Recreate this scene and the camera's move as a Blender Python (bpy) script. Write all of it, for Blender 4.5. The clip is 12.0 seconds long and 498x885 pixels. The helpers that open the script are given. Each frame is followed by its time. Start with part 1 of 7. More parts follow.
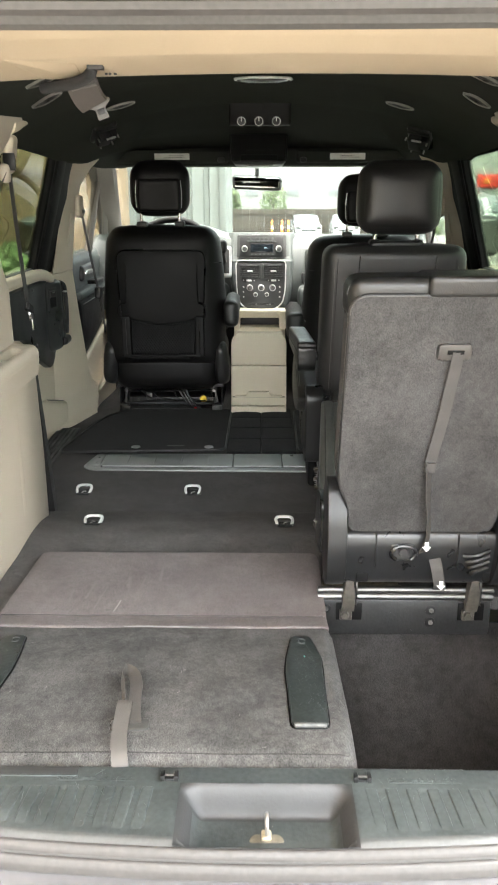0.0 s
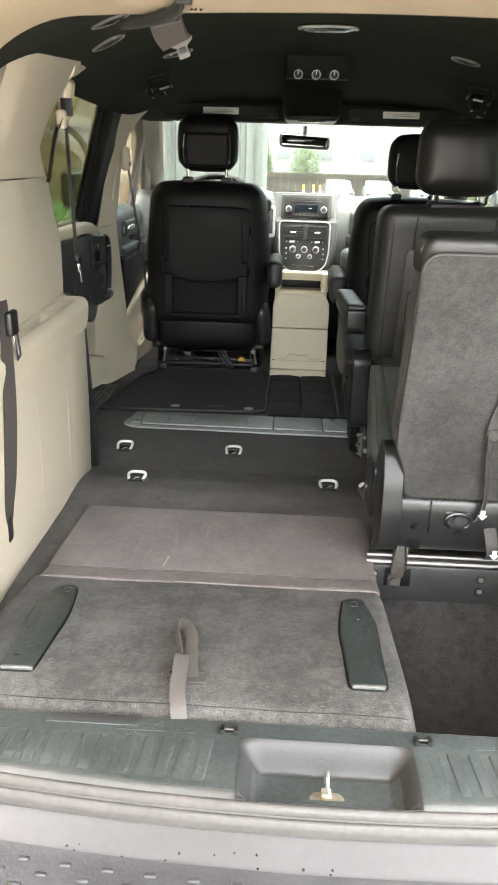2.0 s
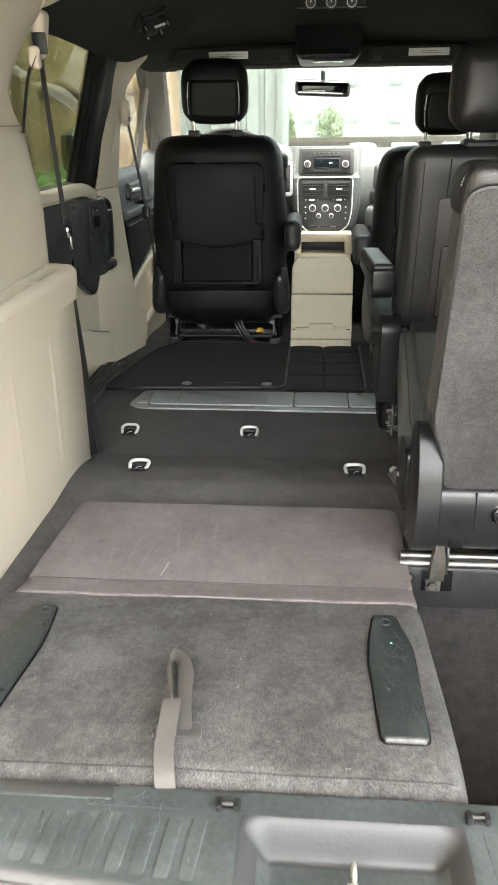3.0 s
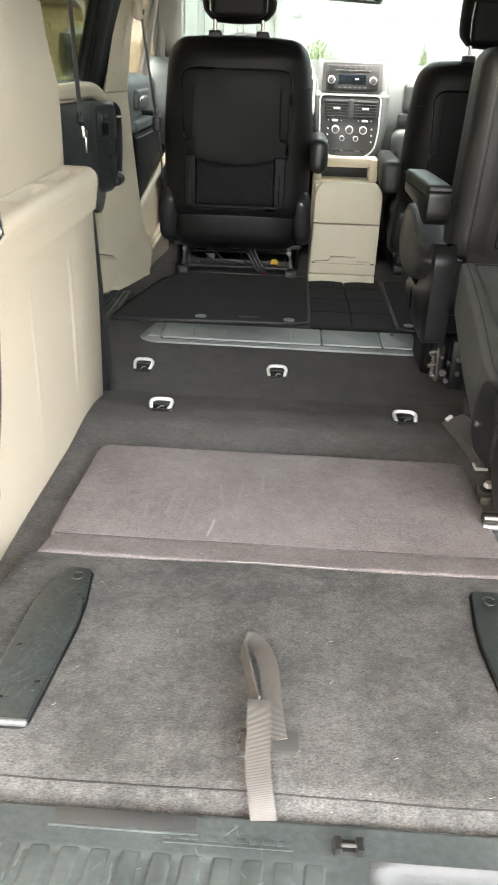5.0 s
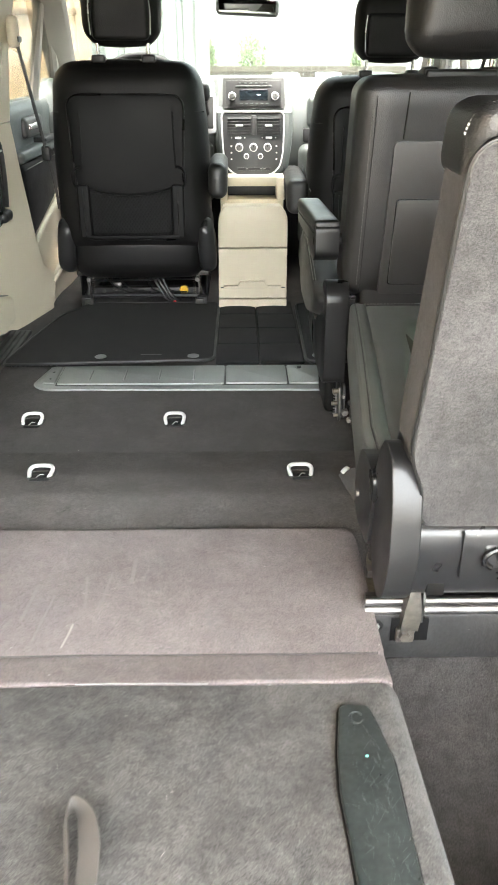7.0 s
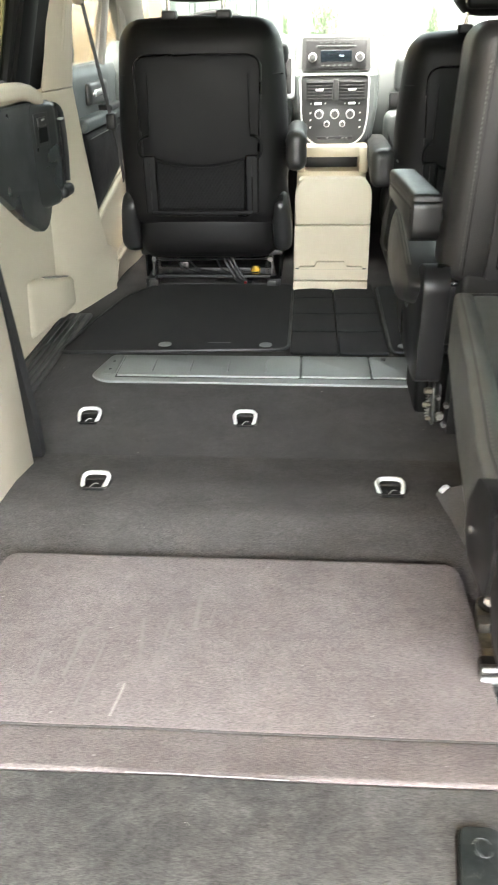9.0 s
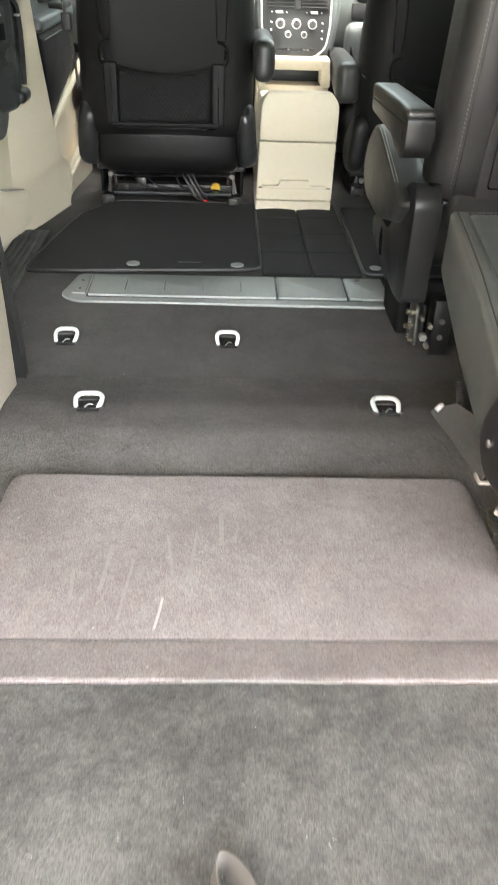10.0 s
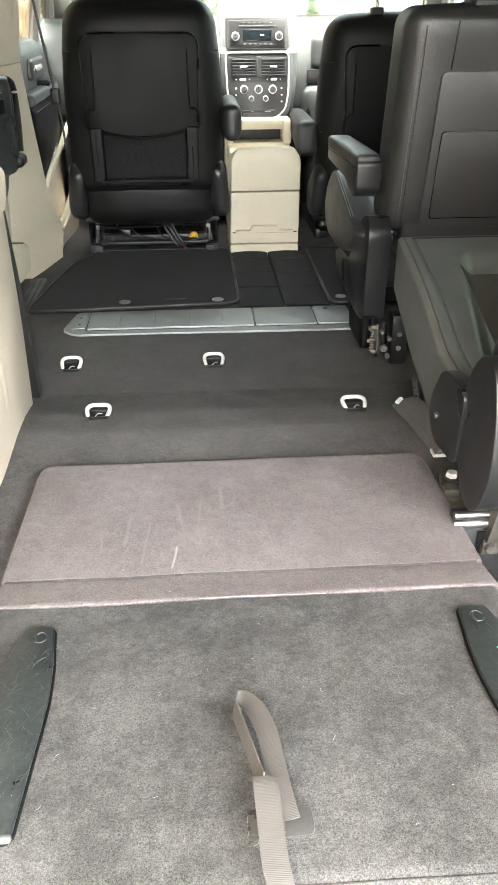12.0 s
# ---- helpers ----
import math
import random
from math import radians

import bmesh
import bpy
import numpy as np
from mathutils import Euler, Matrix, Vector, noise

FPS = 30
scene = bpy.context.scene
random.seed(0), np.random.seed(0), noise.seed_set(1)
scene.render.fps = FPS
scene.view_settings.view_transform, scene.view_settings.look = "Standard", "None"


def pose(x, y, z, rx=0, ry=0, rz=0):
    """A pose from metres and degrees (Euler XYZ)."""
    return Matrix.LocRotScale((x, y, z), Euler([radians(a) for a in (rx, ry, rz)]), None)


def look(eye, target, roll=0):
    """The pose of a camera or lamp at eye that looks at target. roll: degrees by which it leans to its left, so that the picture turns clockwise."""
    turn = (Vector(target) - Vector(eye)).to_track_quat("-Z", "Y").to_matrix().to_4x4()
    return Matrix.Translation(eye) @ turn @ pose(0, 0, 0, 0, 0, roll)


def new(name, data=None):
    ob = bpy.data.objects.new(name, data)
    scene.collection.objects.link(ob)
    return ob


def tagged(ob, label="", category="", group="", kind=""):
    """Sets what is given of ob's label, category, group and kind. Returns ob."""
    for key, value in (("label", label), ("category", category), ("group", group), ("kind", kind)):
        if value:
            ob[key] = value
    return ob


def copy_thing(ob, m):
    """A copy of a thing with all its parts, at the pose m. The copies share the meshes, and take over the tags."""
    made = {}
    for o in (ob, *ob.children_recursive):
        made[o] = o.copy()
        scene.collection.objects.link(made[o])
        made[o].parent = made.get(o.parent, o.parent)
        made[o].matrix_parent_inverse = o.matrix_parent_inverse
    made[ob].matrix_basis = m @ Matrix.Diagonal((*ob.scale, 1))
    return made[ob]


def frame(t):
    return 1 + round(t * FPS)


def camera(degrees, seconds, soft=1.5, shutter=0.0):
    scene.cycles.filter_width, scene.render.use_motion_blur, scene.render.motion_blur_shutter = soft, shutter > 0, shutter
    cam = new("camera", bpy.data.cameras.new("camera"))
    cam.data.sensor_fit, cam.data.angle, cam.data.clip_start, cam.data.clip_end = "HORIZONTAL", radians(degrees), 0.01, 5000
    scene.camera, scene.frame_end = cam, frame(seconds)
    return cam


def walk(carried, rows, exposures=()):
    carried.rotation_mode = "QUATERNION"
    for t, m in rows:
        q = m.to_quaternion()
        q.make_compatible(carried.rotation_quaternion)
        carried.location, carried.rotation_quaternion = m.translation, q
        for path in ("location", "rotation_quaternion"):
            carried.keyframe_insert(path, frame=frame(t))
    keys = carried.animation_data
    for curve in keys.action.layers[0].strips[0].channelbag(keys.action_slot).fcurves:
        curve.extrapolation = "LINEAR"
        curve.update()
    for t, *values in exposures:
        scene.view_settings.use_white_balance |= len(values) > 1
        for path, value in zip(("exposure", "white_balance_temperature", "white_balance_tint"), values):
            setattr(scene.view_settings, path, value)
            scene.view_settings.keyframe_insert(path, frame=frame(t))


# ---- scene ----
cam = camera(35.4, 12.0, shutter=0.5)
PATH = [
    (0, (-0.006, -0.856, 0.89), (-0.034, 1.051, 0.286), -0.1),
    (0.5, (-0.008, -0.872, 0.882), (-0.008, 1.021, 0.236), -0.5),
    (1, (-0.031, -0.875, 0.884), (-0.016, 1.014, 0.227), 0.4),
    (1.5, (-0.055, -0.863, 0.878), (-0.073, 1.023, 0.212), 1.0),
    (2, (-0.075, -0.843, 0.869), (-0.153, 1.034, 0.183), 1.7),
    (2.5, (-0.061, -0.734, 0.834), (-0.212, 1.122, 0.102), 0.4),
    (2.7, (-0.043, -0.678, 0.821), (-0.206, 1.17, 0.072), -0.5),
    (4.3, (-0.19, -0.474, 0.749), (-0.292, 1.371, -0.016), 0.4),
    (4.5, (-0.218, -0.465, 0.725), (-0.314, 1.372, -0.061), 1.1),
    (5, (-0.198, -0.427, 0.723), (-0.278, 1.364, -0.163), 2.0),
    (5.5, (-0.155, -0.396, 0.777), (-0.202, 1.388, -0.125), 2.4),
    (6, (-0.157, -0.375, 0.806), (-0.17, 1.405, -0.106), 1.4),
    (6.5, (-0.128, -0.357, 0.81), (-0.105, 1.422, -0.104), 0.4),
    (6.7, (-0.099, -0.328, 0.807), (-0.067, 1.458, -0.093), 0.0),
    (8.3, (0.013, -0.127, 0.781), (-0.092, 1.661, -0.108), -1.3),
    (8.5, (-0.002, -0.118, 0.782), (-0.128, 1.66, -0.124), -1.6),
    (9, (-0.093, -0.075, 0.761), (-0.228, 1.681, -0.186), -1.1),
    (9.5, (-0.201, -0.052, 0.751), (-0.247, 1.667, -0.27), 0.8),
    (10, (-0.223, -0.082, 0.745), (-0.156, 1.585, -0.358), 2.0),
    (10.5, (-0.233, -0.249, 0.743), (-0.154, 1.406, -0.377), 0.2),
    (11, (-0.243, -0.302, 0.761), (-0.148, 1.382, -0.314), -0.7),
    (11.5, (-0.251, -0.31, 0.771), (-0.145, 1.413, -0.24), -0.4),
    (12, (-0.246, -0.32, 0.768), (-0.132, 1.416, -0.218), -0.3),
]
LIGHT = [(0, 5.02), (2.5, 5.04), (4.5, 5.50), (5.0, 5.42), (5.5, 5.58), (6.0, 5.72), (6.5, 5.84), (8.5, 5.95), (9.5, 6.10), (10.2, 6.12), (11, 5.84), (12, 5.90)]
walk(cam, [(t, look(eye, target, roll)) for t, eye, target, roll in PATH], LIGHT)

# ---- world, sun, exposure ----
world = bpy.data.worlds.new("overcast_sky")
scene.world = world
world.use_nodes = True
wn = world.node_tree
sky = wn.nodes.new("ShaderNodeTexSky")
sky.sky_type, sky.sun_disc = "NISHITA", False
sky.sun_elevation, sky.sun_rotation = radians(79), radians(168)
sky.air_density, sky.dust_density, sky.ozone_density = 1.0, 6.0, 1.0
pale = wn.nodes.new("ShaderNodeHueSaturation")
pale.inputs["Saturation"].default_value = 0.28
wn.links.new(sky.outputs[0], pale.inputs["Color"])
warm = wn.nodes.new("ShaderNodeVectorMath")
warm.operation = "MULTIPLY"
warm.inputs[1].default_value = (0.995, 1.0, 0.955)
wn.links.new(pale.outputs[0], warm.inputs[0])
wn.links.new(warm.outputs[0], wn.nodes["Background"].inputs[0])
wn.nodes["Background"].inputs[1].default_value = 0.15

sun = new("sun", bpy.data.lights.new("sun", "SUN"))
sun.data.energy, sun.data.angle, sun.data.color = 0.5, radians(40), (1.0, 0.94, 0.85)
sun.matrix_world = look((0.3, -1.4, 7.8), (0, 0, 0))


# ---- materials ----
def principled(name):
    m = bpy.data.materials.new(name)
    m.use_nodes = True
    return m, m.node_tree.nodes, m.node_tree.links, m.node_tree.nodes["Principled BSDF"]


def surface(name, color, rough=0.6, metal=0.0, vary=0.15, big=6.0, fine=180.0, bump=0.15, depth=0.002, gloss_vary=0.1, spec=0.5, sheen=0.0, speck=0.0, random_tone=0.0):
    """A surface with stains at one scale and grain at another."""
    m, n, l, b = principled(name)
    tex = n.new("ShaderNodeTexCoord")
    stains = n.new("ShaderNodeTexNoise")
    stains.inputs["Scale"].default_value, stains.inputs["Detail"].default_value = big, 6
    grain = n.new("ShaderNodeTexNoise")
    grain.inputs["Scale"].default_value, grain.inputs["Detail"].default_value = fine, 3
    for q in (stains, grain):
        l.new(tex.outputs["Object"], q.inputs["Vector"])
    add = n.new("ShaderNodeMath")
    add.operation = "ADD"
    l.new(stains.outputs[0], add.inputs[0])
    l.new(grain.outputs[0], add.inputs[1])
    ramp = n.new("ShaderNodeMapRange")
    ramp.inputs[1].default_value, ramp.inputs[2].default_value = 0.6, 1.4
    ramp.inputs[3].default_value, ramp.inputs[4].default_value = 1 - vary, 1 + vary
    l.new(add.outputs[0], ramp.inputs[0])
    scale = n.new("ShaderNodeVectorMath")
    scale.operation = "SCALE"
    scale.inputs[0].default_value = color
    l.new(ramp.outputs[0], scale.inputs["Scale"])
    out = scale.outputs[0]
    if speck:
        dots = n.new("ShaderNodeTexVoronoi")
        dots.inputs["Scale"].default_value = 55
        l.new(tex.outputs["Object"], dots.inputs["Vector"])
        less = n.new("ShaderNodeMath")
        less.operation, less.inputs[1].default_value = "LESS_THAN", speck
        l.new(dots.outputs["Distance"], less.inputs[0])
        pick = n.new("ShaderNodeMix")
        pick.data_type = "RGBA"
        l.new(less.outputs[0], pick.inputs[0])
        l.new(out, pick.inputs[6])
        pick.inputs[7].default_value = (0.45, 0.43, 0.40, 1)
        out = pick.outputs[2]
    l.new(out, b.inputs["Base Color"])
    rr = n.new("ShaderNodeMapRange")
    rr.inputs[1].default_value, rr.inputs[2].default_value = 0.3, 0.7
    rr.inputs[3].default_value, rr.inputs[4].default_value = max(0.02, rough - gloss_vary), min(1, rough + gloss_vary)
    l.new(stains.outputs[0], rr.inputs[0])
    l.new(rr.outputs[0], b.inputs["Roughness"])
    b.inputs["Metallic"].default_value = metal
    b.inputs["Specular IOR Level"].default_value = spec
    if sheen:
        b.inputs["Sheen Weight"].default_value = sheen
        b.inputs["Sheen Roughness"].default_value = 0.5
    if bump:
        bp = n.new("ShaderNodeBump")
        bp.inputs["Strength"].default_value, bp.inputs["Distance"].default_value = bump, depth
        l.new(grain.outputs[0], bp.inputs["Height"])
        l.new(bp.outputs[0], b.inputs["Normal"])
    return m


def leather(name, color, rough=0.42, spec=0.4):
    m, n, l, b = principled(name)
    b.inputs["Specular IOR Level"].default_value = spec
    tex = n.new("ShaderNodeTexCoord")
    pores = n.new("ShaderNodeTexVoronoi")
    pores.inputs["Scale"].default_value = 420
    wrinkles = n.new("ShaderNodeTexNoise")
    wrinkles.inputs["Scale"].default_value, wrinkles.inputs["Detail"].default_value = 14, 5
    for q in (pores, wrinkles):
        l.new(tex.outputs["Object"], q.inputs["Vector"])
    tone = n.new("ShaderNodeMapRange")
    tone.inputs[3].default_value, tone.inputs[4].default_value = 0.75, 1.35
    l.new(wrinkles.outputs[0], tone.inputs[0])
    scale = n.new("ShaderNodeVectorMath")
    scale.operation = "SCALE"
    scale.inputs[0].default_value = color
    l.new(tone.outputs[0], scale.inputs["Scale"])
    l.new(scale.outputs[0], b.inputs["Base Color"])
    rr = n.new("ShaderNodeMapRange")
    rr.inputs[3].default_value, rr.inputs[4].default_value = rough - 0.08, rough + 0.12
    l.new(wrinkles.outputs[0], rr.inputs[0])
    l.new(rr.outputs[0], b.inputs["Roughness"])
    b1 = n.new("ShaderNodeBump")
    b1.inputs["Strength"].default_value, b1.inputs["Distance"].default_value = 0.25, 0.0012
    l.new(pores.outputs["Distance"], b1.inputs["Height"])
    b2 = n.new("ShaderNodeBump")
    b2.inputs["Strength"].default_value, b2.inputs["Distance"].default_value = 0.14, 0.012
    l.new(wrinkles.outputs[0], b2.inputs["Height"])
    l.new(b1.outputs[0], b2.inputs["Normal"])
    l.new(b2.outputs[0], b.inputs["Normal"])
    return m


def glass(name, tint, gloss=1.0):
    m, n, l, b = principled(name)
    n.remove(b)
    clear = n.new("ShaderNodeBsdfTransparent")
    clear.inputs[0].default_value = (*tint, 1)
    shine = n.new("ShaderNodeBsdfGlossy")
    shine.inputs["Roughness"].default_value = 0.0
    fres = n.new("ShaderNodeLayerWeight")
    fres.inputs[0].default_value = 0.5
    power = n.new("ShaderNodeMath")
    power.operation, power.inputs[1].default_value = "POWER", 4.0
    l.new(fres.outputs["Facing"], power.inputs[0])
    amount = n.new("ShaderNodeMath")
    amount.operation, amount.inputs[1].default_value, amount.inputs[2].default_value = "MULTIPLY_ADD", 0.5 * gloss, 0.03 * gloss
    l.new(power.outputs[0], amount.inputs[0])
    mix = n.new("ShaderNodeMixShader")
    l.new(amount.outputs[0], mix.inputs[0])
    l.new(clear.outputs[0], mix.inputs[1])
    l.new(shine.outputs[0], mix.inputs[2])
    l.new(mix.outputs[0], n["Material Output"].inputs[0])
    return m


def woven(name, color, pitch=0.0014, depth=0.0003, rough=0.75, vary=0.12, along="Z"):
    """Webbing or net: fine ribs across the object."""
    m, n, l, b = principled(name)
    tex = n.new("ShaderNodeTexCoord")
    ribs = n.new("ShaderNodeTexWave")
    ribs.bands_direction = along
    ribs.inputs["Scale"].default_value = 0.314 / pitch
    ribs.inputs["Distortion"].default_value = 0.2
    soil = n.new("ShaderNodeTexNoise")
    soil.inputs["Scale"].default_value = 25
    for q in (ribs, soil):
        l.new(tex.outputs["Object"], q.inputs["Vector"])
    tone = n.new("ShaderNodeMapRange")
    tone.inputs[3].default_value, tone.inputs[4].default_value = 1 - vary * 2, 1 + vary * 2
    l.new(soil.outputs[0], tone.inputs[0])
    scale = n.new("ShaderNodeVectorMath")
    scale.operation = "SCALE"
    scale.inputs[0].default_value = color
    l.new(tone.outputs[0], scale.inputs["Scale"])
    l.new(scale.outputs[0], b.inputs["Base Color"])
    b.inputs["Roughness"].default_value = rough
    bp = n.new("ShaderNodeBump")
    bp.inputs["Strength"].default_value, bp.inputs["Distance"].default_value = 0.6, depth
    l.new(ribs.outputs[0], bp.inputs["Height"])
    l.new(bp.outputs[0], b.inputs["Normal"])
    return m


def netting(name, color):
    """A fine diamond mesh of black cord."""
    m, n, l, b = principled(name)
    tex = n.new("ShaderNodeTexCoord")
    cords = []
    for sign in (1, -1):
        turn = n.new("ShaderNodeMapping")
        turn.inputs["Scale"].default_value = (sign * 1.0, 0.0, 0.7)
        l.new(tex.outputs["Object"], turn.inputs["Vector"])
        wave = n.new("ShaderNodeTexWave")
        wave.bands_direction = "DIAGONAL"
        wave.inputs["Scale"].default_value = 60
        l.new(turn.outputs[0], wave.inputs["Vector"])
        cords.append(wave)
    top = n.new("ShaderNodeMath")
    top.operation = "MAXIMUM"
    l.new(cords[0].outputs["Fac"], top.inputs[0])
    l.new(cords[1].outputs["Fac"], top.inputs[1])
    tone = n.new("ShaderNodeMapRange")
    tone.inputs[1].default_value, tone.inputs[2].default_value = 0.55, 0.95
    tone.inputs[3].default_value, tone.inputs[4].default_value = 0.35, 1.9
    l.new(top.outputs[0], tone.inputs[0])
    scale = n.new("ShaderNodeVectorMath")
    scale.operation = "SCALE"
    scale.inputs[0].default_value = color
    l.new(tone.outputs[0], scale.inputs["Scale"])
    l.new(scale.outputs[0], b.inputs["Base Color"])
    b.inputs["Roughness"].default_value = 0.7
    b.inputs["Specular IOR Level"].default_value = 0.2
    bp = n.new("ShaderNodeBump")
    bp.inputs["Strength"].default_value, bp.inputs["Distance"].default_value = 0.7, 0.001
    l.new(top.outputs[0], bp.inputs["Height"])
    l.new(bp.outputs[0], b.inputs["Normal"])
    return m


def carpet(name, color, vary=0.46, big=9.0, patch=0.0, patch_color=(0.3, 0.3, 0.3), lint=0.0):
    """Needle-felt carpet: fibre grain, worn and brushed patches, bits of lint."""
    m, n, l, b = principled(name)
    tex = n.new("ShaderNodeTexCoord")
    fibre = n.new("ShaderNodeTexNoise")
    fibre.inputs["Scale"].default_value, fibre.inputs["Detail"].default_value = 900, 3
    brush = n.new("ShaderNodeTexNoise")
    brush.inputs["Scale"].default_value, brush.inputs["Detail"].default_value = big, 7
    brush.inputs["Roughness"].default_value = 0.62
    for q in (fibre, brush):
        l.new(tex.outputs["Object"], q.inputs["Vector"])
    t1 = n.new("ShaderNodeMapRange")
    t1.inputs[1].default_value, t1.inputs[2].default_value = 0.3, 0.7
    t1.inputs[3].default_value, t1.inputs[4].default_value = 1 - vary, 1 + vary
    pile = n.new("ShaderNodeTexNoise")
    pile.inputs["Scale"].default_value, pile.inputs["Detail"].default_value = 380, 2
    l.new(tex.outputs["Object"], pile.inputs["Vector"])
    blend = n.new("ShaderNodeMath")
    blend.operation, blend.inputs[1].default_value = "MULTIPLY_ADD", 0.5
    l.new(pile.outputs[0], blend.inputs[0])
    l.new(fibre.outputs[0], blend.inputs[2])
    less_pile = n.new("ShaderNodeMath")
    less_pile.operation, less_pile.inputs[1].default_value = "SUBTRACT", 0.25
    l.new(blend.outputs[0], less_pile.inputs[0])
    l.new(less_pile.outputs[0], t1.inputs[0])
    worn = n.new("ShaderNodeMapRange")
    worn.inputs[1].default_value, worn.inputs[2].default_value = 0.36, 0.68
    worn.inputs[3].default_value, worn.inputs[4].default_value = 0.0, patch
    tufts = n.new("ShaderNodeTexNoise")
    tufts.inputs["Scale"].default_value, tufts.inputs["Detail"].default_value = big * 9, 4
    l.new(tex.outputs["Object"], tufts.inputs["Vector"])
    both = n.new("ShaderNodeMath")
    both.operation, both.inputs[1].default_value = "MULTIPLY_ADD", 0.45
    l.new(tufts.outputs[0], both.inputs[0])
    l.new(brush.outputs[0], both.inputs[2])
    less_half = n.new("ShaderNodeMath")
    less_half.operation, less_half.inputs[1].default_value = "SUBTRACT", 0.225
    l.new(both.outputs[0], less_half.inputs[0])
    l.new(less_half.outputs[0], worn.inputs[0])
    base = n.new("ShaderNodeMix")
    base.data_type = "RGBA"
    base.inputs[6].default_value, base.inputs[7].default_value = (*color, 1), (*patch_color, 1)
    l.new(worn.outputs[0], base.inputs[0])
    scale = n.new("ShaderNodeVectorMath")
    scale.operation = "SCALE"
    l.new(base.outputs[2], scale.inputs[0])
    l.new(t1.outputs[0], scale.inputs["Scale"])
    out = scale.outputs[0]
    if lint:
        dots = n.new("ShaderNodeTexVoronoi")
        dots.inputs["Scale"].default_value = 62
        l.new(tex.outputs["Object"], dots.inputs["Vector"])
        size = n.new("ShaderNodeSeparateColor")
        l.new(dots.outputs["Color"], size.inputs[0])
        sized = n.new("ShaderNodeMath")
        sized.operation = "POWER"
        sized.inputs[1].default_value = 4.0
        l.new(size.outputs[0], sized.inputs[0])
        grown = n.new("ShaderNodeMath")
        grown.operation, grown.inputs[1].default_value = "MULTIPLY", lint
        l.new(sized.outputs[0], grown.inputs[0])
        less = n.new("ShaderNodeMath")
        less.operation = "LESS_THAN"
        l.new(dots.outputs["Distance"], less.inputs[0])
        l.new(grown.outputs[0], less.inputs[1])
        pick = n.new("ShaderNodeMix")
        pick.data_type = "RGBA"
        l.new(less.outputs[0], pick.inputs[0])
        l.new(out, pick.inputs[6])
        pick.inputs[7].default_value = (0.26, 0.25, 0.235, 1)
        out = pick.outputs[2]
    l.new(out, b.inputs["Base Color"])
    b.inputs["Roughness"].default_value = 0.95
    b.inputs["Specular IOR Level"].default_value = 0.05
    b.inputs["Sheen Weight"].default_value = 0.04
    b.inputs["Sheen Roughness"].default_value = 0.6
    bp = n.new("ShaderNodeBump")
    bp.inputs["Strength"].default_value, bp.inputs["Distance"].default_value = 0.5, 0.0015
    l.new(blend.outputs[0], bp.inputs["Height"])
    l.new(bp.outputs[0], b.inputs["Normal"])
    return m


def glowing(name, color, strength):
    m, n, l, b = principled(name)
    b.inputs["Base Color"].default_value = (*color, 1)
    b.inputs["Emission Color"].default_value = (*color, 1)
    b.inputs["Emission Strength"].default_value = strength
    return m


M_CARPET = carpet("charcoal_carpet", (0.0567, 0.0525, 0.0507), vary=0.4, patch=0.8, patch_color=(0.0821, 0.0766, 0.0736), lint=0.10)
M_REAR_CARPET = carpet("coarse_charcoal_carpet", (0.0698, 0.0644, 0.0617), vary=0.6, patch=0.8, patch_color=(0.1099, 0.1032, 0.0993), lint=0.08)
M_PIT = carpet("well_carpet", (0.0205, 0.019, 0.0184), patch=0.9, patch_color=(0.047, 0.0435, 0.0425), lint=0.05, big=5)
M_TAUPE = carpet("taupe_carpet", (0.130, 0.1125, 0.1102), vary=0.42, patch=0.75, patch_color=(0.188, 0.166, 0.162), lint=0.10, big=7)
M_GREY = carpet("grey_carpet", (0.0415, 0.0403, 0.0382), vary=0.5, patch=0.9, patch_color=(0.088, 0.085, 0.081), lint=0.045, big=10)
M_BACK = carpet("seat_back_carpet", (0.041, 0.0398, 0.0394), vary=0.42, patch=0.8, patch_color=(0.072, 0.070, 0.069), big=8)
M_FELT = carpet("grey_felt_underside", (0.075, 0.072, 0.070), vary=0.3, patch=0.5, patch_color=(0.10, 0.096, 0.093))
M_THREAD = surface("dull_grey_thread", (0.14, 0.138, 0.132), 0.7, vary=0.2)
M_MAT = carpet("floor_mat_fabric", (0.0161, 0.0161, 0.0165), vary=0.25, patch=0.4, patch_color=(0.0258, 0.0258, 0.0258), lint=0.012)
M_LEATHER = leather("black_leather", (0.0067, 0.0065, 0.0065), 0.45, 0.22)
# Black third-row leather; window light and sheen are lifted into the base colour.
M_LEATHER_SOFT = leather("sheen_lightened_leather", (0.098, 0.103, 0.098), 0.37, 0.85)
M_LEATHER_MID = leather("charcoal_leather", (0.0185, 0.018, 0.0176), 0.37, 0.55)
M_PANEL = surface("charcoal_back_plastic", (0.032, 0.031, 0.030), 0.46, fine=350, bump=0.25, depth=0.001)
M_FOOT = surface("worn_satin_foot_plastic", (0.016, 0.016, 0.0165), 0.33, vary=0.2, big=20, fine=350, bump=0.12, depth=0.0008)
M_RAILPANEL = surface("scuffed_rail_panel", (0.024, 0.0238, 0.0236), 0.42, vary=0.4, big=25, fine=160, bump=0.25, speck=0.02)
M_SUEDE = carpet("brown_black_suede", (0.066, 0.063, 0.056), vary=0.25, patch=0.6, patch_color=(0.098, 0.093, 0.083), big=14)
M_ARMSIDE = surface("firm_black_vinyl", (0.013, 0.013, 0.0127), 0.33, vary=0.15, fine=350, bump=0.12, depth=0.0008)
